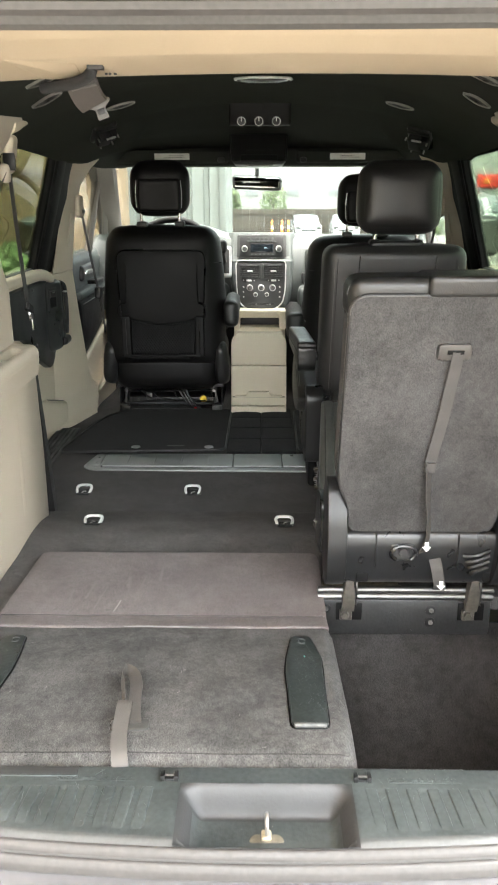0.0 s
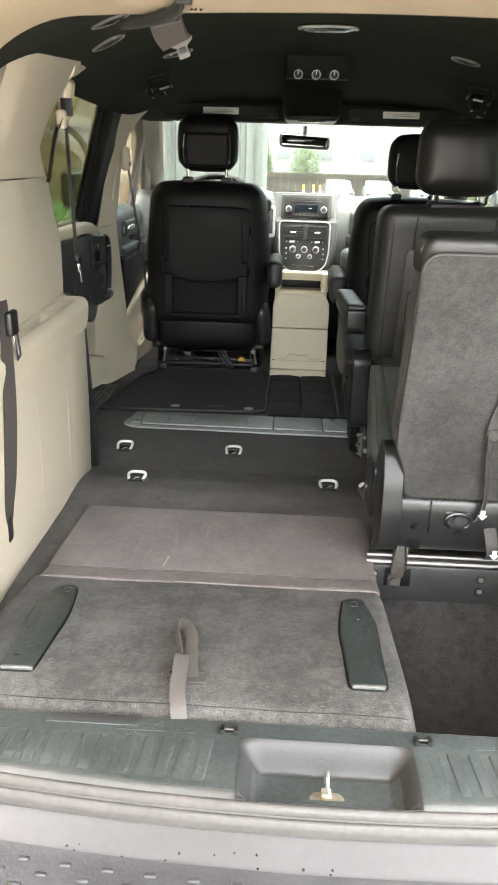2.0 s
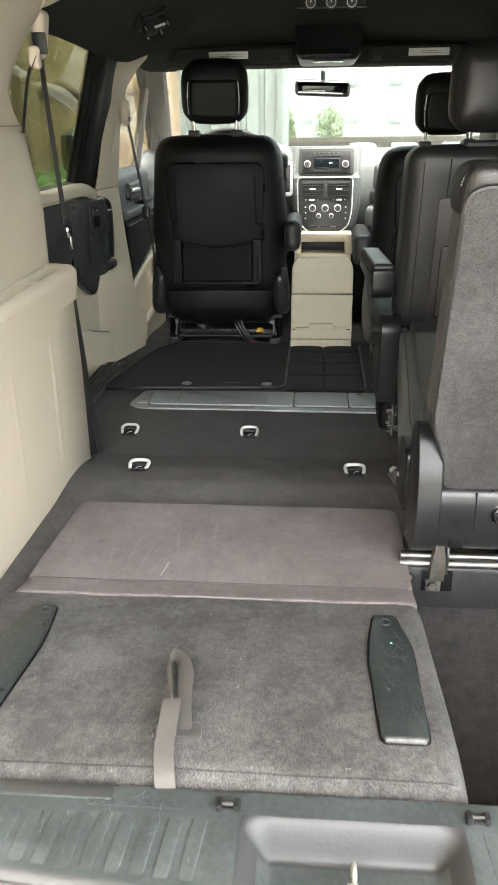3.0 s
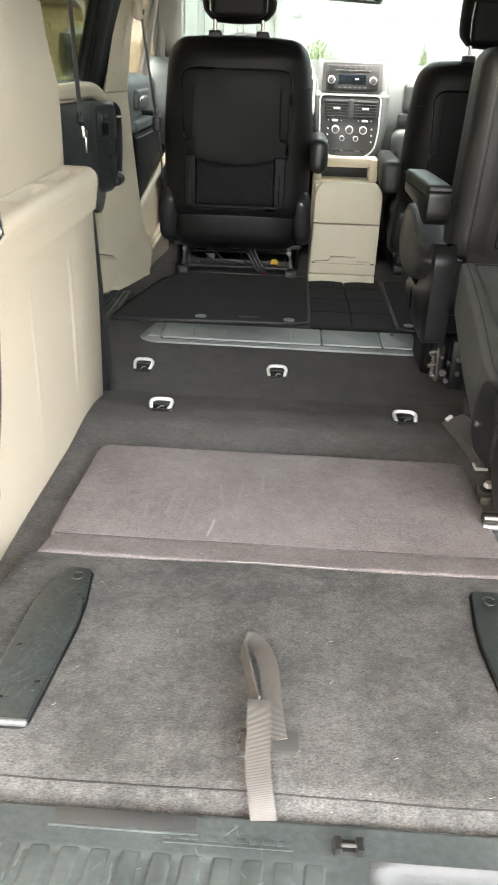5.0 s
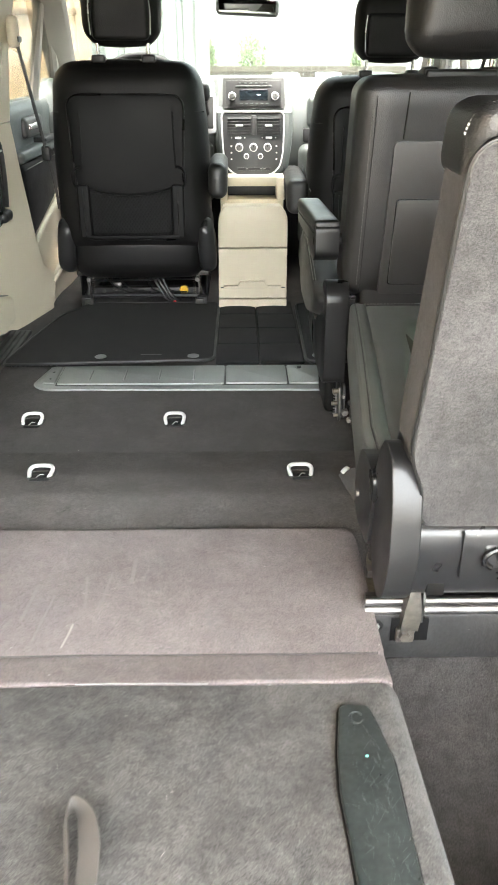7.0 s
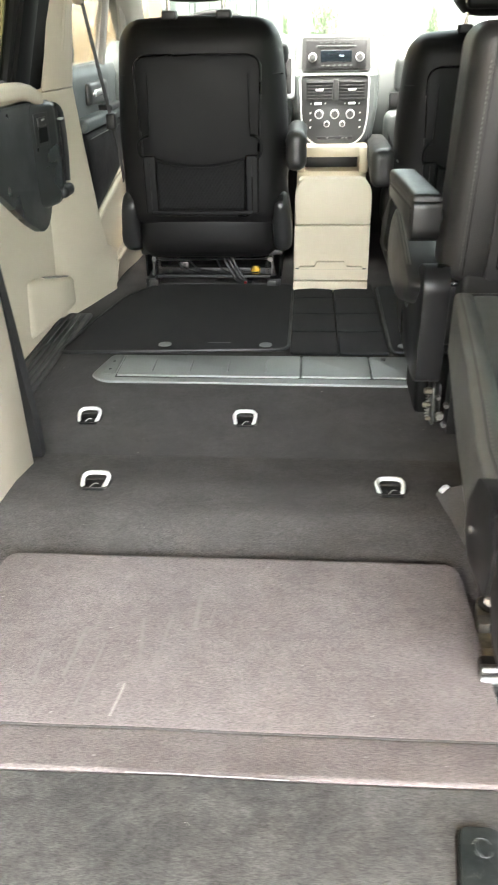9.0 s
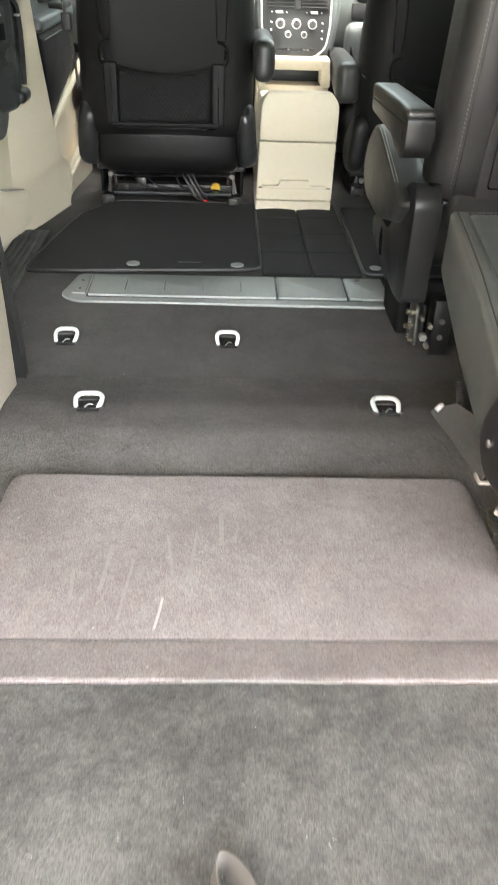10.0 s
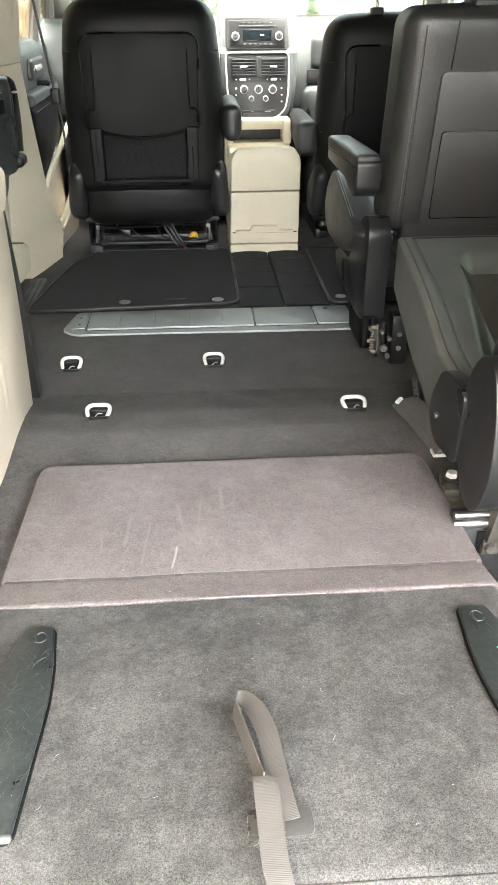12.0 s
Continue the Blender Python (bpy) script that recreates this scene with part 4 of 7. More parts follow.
    w = part("window", loft([[P(glass_x(z), y, z) for y in (1.0, 1.905)] + [P(glass_x(z) + 0.004, y, z) for y in (1.905, 1.0)] for z in (0.60, 1.08)]), M_TINT, d, "dark tinted glass")
    w.visible_shadow = False
    f = 0.045 if s > 0 else 0.0
    for name, y0, y1, dx in (("front_seal", 1.845 + f, 1.872 + f, 0.0), ("front_frame", 1.872 + f, 1.985 + f, -0.012), ("pillar_seal", 1.985 + f, 2.24, 0.002)):
        part(name, loft([[P(glass_x(z) + dx - 0.010, y0 + 0.002, z), P(glass_x(z) + dx - 0.016, y0 * 0.7 + y1 * 0.3, z), P(glass_x(z) + dx - 0.016, y0 * 0.3 + y1 * 0.7, z), P(glass_x(z) + dx - 0.008, y1, z), P(glass_x(z) + 0.02, y1, z), P(glass_x(z) + 0.008, y0, z)] for z in np.linspace(0.62, 1.08, 8)]), M_DEEP, d)
    part("top_frame", tube([P(0.672, y, 1.058 - 0.01 * max(0, y - 1.8)) for y in np.linspace(1.05, 2.05, 8)], 0.016), M_BLACK, d)
    part("waist_seal", tube([P(0.79, y, 0.645) for y in (1.05, 1.95)], 0.01), M_BLACK, d)


def b_pillar(s):
    q = thing("b_pillar_trim", (s * 0.75, 2.2, 0.0), "beige plastic pillar trim with belt guide", "pillar trim", kind="structure")
    P = lambda ax, y, z: (s * ax, y, z)

    def edges(z):
        """The rear and the front edge of the trim at a height."""
        rear = (lerp(z, [0.0, 0.3, 0.6, 0.87, 1.03, 1.08], [0.802, 0.795, 0.778, 0.724, 0.668, 0.645]), lerp(z, [0.0, 0.6, 1.08], [2.06, 2.075, 2.10]))
        front = (lerp(z, [0.0, 0.09, 0.16, 0.24, 0.6, 0.8, 0.93, 0.985, 1.02, 1.07], [0.716, 0.716, 0.720, 0.722, 0.744, 0.718, 0.688, 0.650, 0.614, 0.585]),
                 lerp(z, [0.0, 0.02, 0.085, 0.115, 0.15, 0.24, 0.6, 0.8, 1.07], [2.43, 2.46, 2.485, 2.46, 2.375, 2.325, 2.258, 2.246, 2.26]))
        return rear, front

    def ring(z):
        (a, b), (c, e) = edges(z)
        return [P(a + 0.006, b + 0.02, z), P(a, b, z), P(a * 0.96 + c * 0.04 - 0.003, b * 0.96 + e * 0.04, z), P(a * 0.5 + c * 0.5 - 0.006, b * 0.5 + e * 0.5, z), P(a * 0.08 + c * 0.92 - 0.002, b * 0.08 + e * 0.92, z), P(c, e - 0.004, z), P(c + 0.006, e + 0.006, z), P(c + 0.07, e + 0.02, z), P(a + 0.03, b + 0.05, z)]

    part("lower_trim", loft([ring(z) for z in (-0.034, 0.0, 0.02, 0.05, 0.085, 0.10, 0.115, 0.13, 0.15, 0.18, 0.24, 0.33, 0.45, 0.612)]), M_BEIGE_LIT, q)
    part("upper_trim", loft([ring(z) for z in (0.615, 0.7, 0.8, 0.88, 0.93, 0.96, 0.985, 1.003, 1.02, 1.07)]), M_BEIGE_LIT, q)
    (a, b), (c, e) = edges(0.765)
    turn = math.degrees(math.atan2(a - c, e - b))
    part("grip_recess", moved(soft(-0.005, 0.003, -0.013, 0.013, -0.062, 0.062, 0.012, m=3), Matrix.Translation(P(a * 0.40 + c * 0.60 - 0.004, b * 0.40 + e * 0.60, 0.765)) @ pose(0, 0, 0, 0, s * -11, -s * turn)), M_BEIGE_LIT, q)
    g = part("belt_guide", moved(soft(-0.016, 0.016, -0.022, 0.022, -0.042, 0.042, 0.016), Matrix.Translation(P(0.692, 2.215, 0.852))), M_BEIGE_LIT, q)
    part("belt_slot", rbox(s * 0.672, s * 0.677, 2.198, 2.230, 0.825, 0.840, 0.001), M_BLACK, g)
    b = thing("seat_belt", P(0.68, 2.3, 0.5), "dark front seat belt hanging from the pillar", "seat belt")
    part("webbing", ribbon(curve([P(0.684, 2.215, 0.825), P(0.677, 2.30, 0.66), P(0.669, 2.38, 0.50), P(0.666, 2.42, 0.42), P(0.668, 2.46, 0.33)]), 0.030, (0.0, 1, 0.40)), M_BELT, b)
    part("tongue", soft(s * 0.655, s * 0.682, 2.35, 2.385, 0.49, 0.535, 0.006, m=2), M_BLACK, b)


def front_door(s):
    d = thing("front_door", (s * 0.80, 2.6, -0.05), "grey and beige front door with black armrest pad", "van door")
    P = lambda ax, y, z: (s * ax, y, z)
    part("lower_panel", loft([[P(xi, 2.28, z), P(xi - 0.01, 2.6, z), P(xi, 3.1, z), P(0.84, 3.1, z), P(0.84, 2.28, z)] for z, xi in ((-0.05, 0.775), (0.1, 0.765), (0.3, 0.775), (0.45, 0.77))]), M_BEIGE_LIT, d)
    part("map_pocket", loft([[P(0.725 + 0.010 * math.sin(k * 0.8), 2.40 + k * 0.08, -0.02), P(0.712, 2.40 + k * 0.08, 0.055 + 0.012 * k), P(0.728, 2.40 + k * 0.08, 0.068 + 0.012 * k), P(0.78, 2.40 + k * 0.08, 0.0)] for k in range(1, 7)]), M_BEIGE_LIT, d)
    part("pocket_lip", tube(curve([P(0.720, 2.47, 0.068), P(0.712, 2.54, 0.079), P(0.708, 2.65, 0.098), P(0.712, 2.85, 0.128)]), 0.008), M_BEIGE_LIT, d)
    part("pocket_rim", tube(curve([P(0.742, 2.34, 0.215), P(0.732, 2.42, 0.255), P(0.725, 2.56, 0.290), P(0.718, 2.70, 0.325), P(0.715, 2.9, 0.37)]), 0.010), M_BEIGE_LIT, d)
    part("armrest_pad", deform(soft(0.732, 0.80, 2.295, 2.80, 0.23, 0.490, 0.03, (0.006, 0, 0), m=10), lambda x, y, z: (s * x, y, z + 0.12 * max(0, (0.40 - z) / 0.17) * (y - 2.3) / 0.5)), M_LEATHER, d, "black padded armrest")
    part("pad_stitch", tube([P(0.7262, y, 0.468) for y in np.linspace(2.33, 2.77, 6)], 0.0014, 6), M_STITCH, d)
    part("armrest_top", soft(s * 0.722, s * 0.80, 2.29, 2.80, 0.486, 0.522, 0.014), M_DASH, d)
    part("upper_panel", loft([[P(xi, 2.27, z), P(xi, 2.6, z), P(xi, 3.1, z), P(0.84, 3.1, z), P(0.84, 2.27, z)] for z, xi in ((0.50, 0.760), (0.56, 0.765), (0.62, 0.760), (0.645, 0.770), (0.655, 0.785))]), M_DASH, d)
    part("pull_cup", soft(s * 0.745, s * 0.775, 2.46, 2.70, 0.545, 0.61, 0.02), M_DASH_DARK, d)
    part("inner_handle", soft(s * 0.735, s * 0.762, 2.48, 2.60, 0.568, 0.59, 0.01), M_CHROME, d)
    part("switch_block", soft(s * 0.72, s * 0.77, 2.60, 2.76, 0.518, 0.538, 0.008), M_BLACK, d)
    w = part("window", loft([[P(glass_x(z) + 0.005, y, z) for y in (2.2, 3.1)] + [P(glass_x(z) + 0.009, y, z) for y in (3.1, 2.2)] for z in (0.63, 1.08)]), M_GLASS, d)
    w.visible_shadow = False
    part("window_frame", tube(curve([P(0.715, 2.25, 1.03), P(0.685, 2.4, 1.05), P(0.70, 2.62, 1.03), P(0.745, 2.95, 0.84), P(0.775, 3.1, 0.70)]), 0.02), M_FABRIC, d)
    part("quarter_bar", tube([P(0.725, 2.74, 0.95), P(0.785, 2.76, 0.65)], 0.018), M_FABRIC, d)
    part("rear_frame", tube([P(0.72, 2.215, 1.05), P(0.81, 2.215, 0.65)], 0.012), M_BLACK, d)
    mir = part("door_mirror", deform(soft(0.90, 1.12, 2.80, 2.93, 0.62, 0.80, 0.05), lambda x, y, z: (s * x, y, z)), M_BLACK, d, "black door mirror housing")
    part("mirror_glass", soft(s * 0.92, s * 1.10, 2.795, 2.80, 0.64, 0.78, 0.002), M_MIRROR, mir)
    a = thing("a_pillar_trim", (s * 0.70, 2.8, 0.7), "grey fabric windscreen pillar trim", "pillar trim", kind="structure")
    part("cover", loft([[P(x0, y0, z), P(x0 + 0.01, y0 - 0.03, z), P(x0 + 0.06, y0 - 0.05, z), P(x0 + 0.11, y0 - 0.04, z), P(x0 + 0.11, y0 + 0.03, z), P(x0 + 0.02, y0 + 0.03, z)] for x0, y0, z in ((0.585, 2.50, 1.09), (0.62, 2.62, 1.04), (0.635, 2.74, 0.97), (0.66, 2.92, 0.86), (0.69, 3.14, 0.74), (0.71, 3.30, 0.66))]), M_FABRIC, a)


for s, n in ((-1, 1), (1, 2)):
    before = set(BASES)
    quarter_trim(s)
    quarter_window(s, n)
    sliding_door(s, n)
    b_pillar(s)
    front_door(s)
    single("pillar_plinth", soft(s * 0.735, s * 0.83, 2.07, 2.44, -0.040, -0.008, 0.006), M_BLACK, (s * 0.75, 2.2, -0.02), "black plastic plinth under the pillar trim", "trim", kind="structure")
    single("scuff_strip", join(rbox(s * 0.722, s * 0.84, 1.22, 2.12, -0.03, 0.008, 0.004), *[rbox(s * (0.734 + 0.016 * k), s * (0.741 + 0.016 * k), 1.25, 2.10, 0.007, 0.0125, 0.002) for k in range(6)]), M_DOORSTEP, (s * 0.76, 1.7, -0.03), "grey ribbed door step strip", "step strip", kind="structure")
    for ob in set(BASES) - before:
        # the cabin's middle lies a little to the left
        if ob.parent is None and s > 0:
            ob.location.x -= 0.022

wind = thing("window_3", (0, 3.0, 0.7), "wide clear windscreen with dark band", "window", kind="structure")
part("pane", loft([[(-0.74, 2.60, 1.075), (0.74, 2.60, 1.075), (0.74, 2.604, 1.079), (-0.74, 2.604, 1.079)], [(-0.80, 3.44, 0.67), (0.80, 3.44, 0.67), (0.80, 3.444, 0.674), (-0.80, 3.444, 0.674)]]), M_GLASS, wind).visible_shadow = False


# ---- folded third-row seat, level with the sill ----
fold = thing("folded_rear_seat", (-0.2, 0.4, 0.06), "folded third-row seat with grey carpeted back", "car seat")


def fold_z(x, y):
    return lerp(y, [0.02, 0.05, 0.10, 0.20, 0.435], [0.149, 0.1555, 0.1575, 0.1485, 0.116]) + fuzz(x, y, 7, 0.002)


def fold_top(x, y):
    z = fold_z(x, y)
    ex = min(1, max(0, min(x + 0.545, 0.131 - x) / 0.02))
    ey = min(1, max(0, (y - 0.020) / 0.03))
    drop = 0.022 * ((1 - ex) ** 2 + (1 - ey) ** 2)
    return (x, y, z - drop)


part("seat_back", sheet(fold_top, -0.545, 0.131, 0.020, 0.432, 90, 60, 0.075), M_GREY, fold)
part("front_seam", tube([(x, 0.043 + fuzz(x, 2.0, 12, 0.0015), fold_top(x, 0.043)[2] + 0.0002) for x in np.linspace(-0.53, 0.118, 60)], 0.0009, 6), M_PIT, fold)
part("edge_piping", tube([(x, 0.0185, 0.121) for x in np.linspace(-0.53, 0.118, 12)], 0.004), M_MAT, fold)


def flap_top(x, y):
    z = lerp(y, [0.435, 0.50, 0.84], [0.1185, 0.103, 0.079]) + fuzz(x, y, 8, 0.0012)
    # hinge crease and soft edges
    z -= 0.002 * math.exp(-((y - 0.502) / 0.002) ** 2)
    z -= 0.002 * min(1, max(0, (0.441 - y) / 0.006)) ** 2
    half = 0.327 if y > 0.5 else 0.320
    cx = -0.197
    e = min(1, max(0, (half - abs(x - cx)) / 0.006))
    f = min(1, max(0, (0.845 - y) / 0.014))
    return (x, y, z - 0.004 * (1 - e) ** 2 - 0.008 * (1 - f) ** 2)


def flap_point(u, v):
    """u across from -1 to 1, v along the flap; the far corners are rounded."""
    y = 0.435 + 0.41 * v
    half = 0.321 + 0.008 * v
    t = max(0, (y - 0.80) / 0.045)
    half -= 0.045 * (1 - math.sqrt(max(0, 1 - t * t)))
    return flap_top(-0.197 + u * half, y)


part("load_flap", sheet(flap_point, -1, 1, 0, 1, 60, 260, 0.012), M_TAUPE, fold, "taupe carpeted hinged flap")
part("flap_edge", tube([(x, 0.434 + fuzz(x, 1.0, 30, 0.001), 0.1178 + fuzz(x, 0.43, 7, 0.002)) for x in np.linspace(-0.26, -0.10, 24)], 0.0007), M_STITCH, fold)
part("flap_crease", tube([(x, 0.5022, flap_top(x, 0.5022)[2] + 0.0006) for x in np.linspace(-0.515, 0.118, 40)], 0.0016, 6), M_CARPET, fold)

pad_line = rounded([(0.052, 0.385), (0.085, 0.385), (0.099, 0.300), (0.095, 0.092), (0.041, 0.092), (0.037, 0.255), (0.041, 0.31)], 0.009)
for mirror in (False, True):
    line = [((-0.378 - x) if mirror else x, y) for x, y in pad_line]
    pad = part("hinge_pad", deform(prism(line, "z", 0.0, 0.009, 0.004, 3), lambda x, y, z: (x, y, fold_z(x, y) + z - 0.002)), M_PAD, fold, "scuffed dark green-black plastic pad")
    cx = -0.442 if mirror else 0.068
    rim = [(x, y, fold_z(x, y) + 0.0012) for x, y in line]
    part("pad_groove", tube(rim + rim[:1], 0.0024, 6), M_DEEP, pad)
    part("moulded_ring", deform(join(*[tube([(cx + dx + 0.0075 * math.cos(a), 0.362 + 0.010 * math.sin(a), 0) for a in np.linspace(a0, a0 + 2.4, 8)], 0.0007, 6) for dx, a0 in ((0, 0.4), (0, 3.5), (0.003, 2.0))]), lambda x, y, z: (x, y, fold_z(x, y) + 0.0075 + z)), M_SILL, pad)
    # Rounded near end; its sky reflection is coloured in as a pale strip.
    part("shine_end", deform(soft(cx - 0.024, cx + 0.024, 0.0905, 0.0975, -0.003, 0.0035, 0.003, k=4, m=3), lambda x, y, z: (x, y, fold_z(x, y) + 0.0046 + z)), M_END_SHINE, pad, "rounded end with pale painted highlight")
    if not mirror:
        part("paint_fleck", disc(0.071, 0.302, fold_z(0.071, 0.302) + 0.0068, 0.0016, 0.0008, "z", 8), M_FLECK, pad)

    marks, rng = bmesh.new(), random.Random(7 if mirror else 8)
    for k in range(110):
        x, y, a, n = cx + rng.uniform(-0.018, 0.022), rng.uniform(0.12, 0.34), rng.gauss(0.1, 0.45), rng.uniform(0.003, 0.022)
        line = [(x + math.sin(a) * n * u, y + math.cos(a) * n * u, fold_z(x, y) + 0.0074 + (fold_z(x, y + n * u) - fold_z(x, y))) for u in (0, 0.5, 1)]
        marks = join(marks, ribbon(line, rng.uniform(0.00006, 0.00017), (1, 0, 0), 0.0002))
    tagged(part("scratches", marks, M_SCRATCH, pad, "pale scratches"), kind="stuff")

fibres, rng = bmesh.new(), random.Random(33)
for k in range(55):
    x, y, a, n, c = rng.uniform(-0.52, 0.10), rng.uniform(0.04, 0.80), rng.uniform(0, 6.28), rng.uniform(0.002, 0.007), rng.uniform(-1.2, 1.2)
    top = fold_top if y < 0.42 else flap_top
    line = []
    for u in (0, 0.33, 0.66, 1):
        px, py = x + n * u * math.cos(a + c * u), y + n * u * math.sin(a + c * u)
        line.append((px, py, top(px, py)[2] + 0.0007))
    fibres = join(fibres, ribbon(line, rng.uniform(0.00012, 0.00028), (math.sin(a), -math.cos(a), 0), 0.0002))
tagged(part("lint_fibres", fibres, M_LINT, fold, "pale lint fibres"), kind="stuff")

part("strap_plate", deform(prism(rounded([(-0.222, 0.083), (-0.165, 0.083), (-0.166, 0.108), (-0.221, 0.108)], 0.006), "z", 0, 0.005, 0.002), lambda x, y, z: (x, y, fold_z(x, y) + z)), M_PLATE, fold)
strap = curve([(-0.186, 0.095, 0.162), (-0.191, 0.125, 0.166), (-0.194, 0.155, 0.167), (-0.197, 0.185, 0.165), (-0.204, 0.212, 0.162), (-0.214, 0.230, 0.159), (-0.222, 0.234, 0.158), (-0.2255, 0.222, 0.158), (-0.220, 0.195, 0.160), (-0.2135, 0.165, 0.163), (-0.209, 0.142, 0.166), (-0.206, 0.126, 0.172)], 6)


def strap_turn(k):
    t = k / (len(strap) - 1)
    s = min(1, max(0, (t - 0.28) / 0.24))
    s = s * s * (3 - 2 * s)
    return (1 - 0.78 * s, 0.15, 0.22 + 0.85 * s)


part("pull_strap", ribbon(strap, 0.0195, [strap_turn(k) for k in range(len(strap))]), M_STRAP, fold, "taupe webbing pull strap")
tail = curve([(-0.204, 0.128, 0.177), (-0.204, 0.115, 0.1775), (-0.203, 0.085, 0.174), (-0.202, 0.055, 0.169), (-0.197, 0.028, 0.159), (-0.193, 0.014, 0.135)], 6)
part("strap_tail", ribbon(tail, 0.022, (1, 0.1, 0)), M_STRAP, fold)


# ---- upright third-row seat ----
def third_row_seat():
    t = thing("third_row_seat", (0.31, 0.8, 0.05), "upright third-row seat with grey carpeted back and black leather", "car seat")

    def lean(x, y, z):
        # the back leans to the rear: local z up the back, local y through it
        k = z / 0.51
        return (x, 0.560 - 0.155 * k + y, 0.262 + 0.505 * k + 0.28 * y * 0)

    x0, x1 = 0.134, 0.484
    part("backrest", deform(soft(x0 + 0.010, x1 - 0.010, 0.012, 0.12, 0.0, 0.505, 0.035, (0, 0.008, 0)), lean), M_SEATROLL, t)
    outline = rounded([(x0 + 0.034, -0.004), (x1 - 0.034, -0.004), (x1 - 0.030, 0.06), (x1 - 0.006, 0.115), (x1 - 0.006, 0.478), (x0 + 0.006, 0.478), (x0 + 0.006, 0.115), (x0 + 0.030, 0.06)], 0.032, 6)
    part("carpet_back", deform(prism(outline, "y", -0.004, 0.085, 0.010, 4), lean), M_BACK, t, "grey carpeted rear face")
    edge = [lean(x, 0.0, z) for x, z in outline]
    part("back_piping", tube(edge + edge[:1], 0.003, 6), M_SEATROLL, t)
    part("top_roll", deform(soft(x0 + 0.003, x1 - 0.003, 0.004, 0.118, 0.430, 0.507, 0.024, (0, 0, 0.002), m=14), lean), M_SEATROLL, t)
    part("head_flap", deform(soft(x0 + 0.130, 0.398, -0.006, 0.118, 0.474, 0.5105, 0.009, (0, 0.001, 0.001)), lean), M_LEATHER_MID, t, "folded leather headrest flap")
    part("top_piping", tube([lean(x, -0.0045, z) for x, z in outline if z > 0.43 and x < x0 + 0.1][::-1] + [lean(x0 + 0.128, -0.0045, 0.478)], 0.0009), M_ANCHOR, t)
    st = [lean(x0 + 0.002 + 0.028 * (1 - math.cos(a)), 0.024, 0.476 + 0.030 * math.sin(a)) for a in np.linspace(0.1, 1.5, 12)]
    for a, b in zip(st, st[1:]):
        part("stitch", tube([a, (Vector(a) * 0.4 + Vector(b) * 0.6)], 0.0012, 5), M_STITCH, t)
    # belt anchor and strap on the carpeted back
    part("strap_anchor", deform(prism(rounded([(0.291, 0.368), (0.346, 0.368), (0.346, 0.396), (0.291, 0.396)], 0.007), "y", -0.014, 0.0, 0.003), lean), M_ANCHOR, t)
    part("anchor_slot", deform(rbox(0.3055, 0.3335, -0.0155, -0.012, 0.378, 0.386, 0.001), lean), M_DEEP, t)
    p = curve([lean(0.3245, -0.015, 0.382), lean(0.3215, -0.012, 0.33), lean(0.316, -0.012, 0.25), lean(0.307, -0.012, 0.17), lean(0.306, -0.016, 0.145), lean(0.310, -0.018, 0.09), lean(0.3155, -0.022, 0.05), lean(0.3195, -0.026, 0.0), lean(0.312, -0.030, -0.04)], 6)
    part("pull_strap", ribbon(p, 0.021, [(1, lerp(k / len(p), [0, 0.40, 0.52, 0.75, 1.0], [0.1, 0.1, 1.3, 2.0, 0.7]), 0) for k in range(len(p))]), M_STRAP_GREY, t, "grey webbing pull strap")
    part("strap_keeper", deform(soft(0.2975, 0.3165, -0.020, -0.010, 0.142, 0.164, 0.003, m=2), lean), M_STRAP_GREY, t)
    for cx, y, z in ((0.316, 0.522, 0.243), (0.3545, 0.541, 0.150)):
        part("arrow_mark", prism([(cx - 0.004, z + 0.010), (cx + 0.004, z + 0.010), (cx + 0.004, z), (cx + 0.009, z), (cx, z - 0.010), (cx - 0.009, z), (cx - 0.004, z)], "y", y - 0.0005, y + 0.0005), M_WHITE, t, "white printed arrow")
    p = curve([(0.340, 0.549, 0.205), (0.346, 0.5415, 0.178), (0.353, 0.549, 0.148), (0.358, 0.574, 0.124), (0.360, 0.592, 0.1155)], 6)
    part("short_strap", ribbon(p, 0.023, (1, 0, 0)), M_STRAP_GREY, t)
    # looped strap at the outer side
    p = curve([(0.486, 0.60, 0.185), (0.484, 0.586, 0.165), (0.490, 0.578, 0.130), (0.502, 0.576, 0.108), (0.512, 0.582, 0.104), (0.516, 0.592, 0.122), (0.508, 0.604, 0.150), (0.500, 0.61, 0.165)], 6)
    part("loop_strap", ribbon(p, 0.020, (0.5, 0.85, 0.1)), M_STRAP_GREY, t, "grey webbing loop")
    part("arrow_mark", prism([(0.486, 0.150), (0.491, 0.149), (0.495, 0.136), (0.498, 0.137), (0.494, 0.126), (0.486, 0.134), (0.489, 0.135)], "y", 0.5705, 0.5712), M_WHITE, t, "white printed arrow")
    # plastic foot of the back
    foot = part("foot_cover", prism(rounded([(0.552, 0.262), (0.546, 0.235), (0.548, 0.205), (0.566, 0.150), (0.592, 0.128), (0.67, 0.15), (0.67, 0.262)], 0.02), "x", 0.160, 0.456), M_FOOT, t, "glossy black plastic foot cover")
    for x in (0.223, 0.384):
        part("joint", rbox(x - 0.0008, x + 0.0008, 0.5415, 0.55, 0.19, 0.258, 0.0003), M_BLACK, foot)
    part("recess", moved(soft(-0.026, 0.026, -0.007, 0.007, -0.019, 0.019, 0.007), Matrix.Translation((0.276, 0.552, 0.220))), M_DASH_DARK, foot)
    part("pull_ring", tube([(0.276 + 0.024 * math.cos(a), 0.541, 0.220 + 0.016 * math.sin(a)) for a in np.linspace(-0.95, 4.09, 16)], 0.0042), M_SATIN, foot)
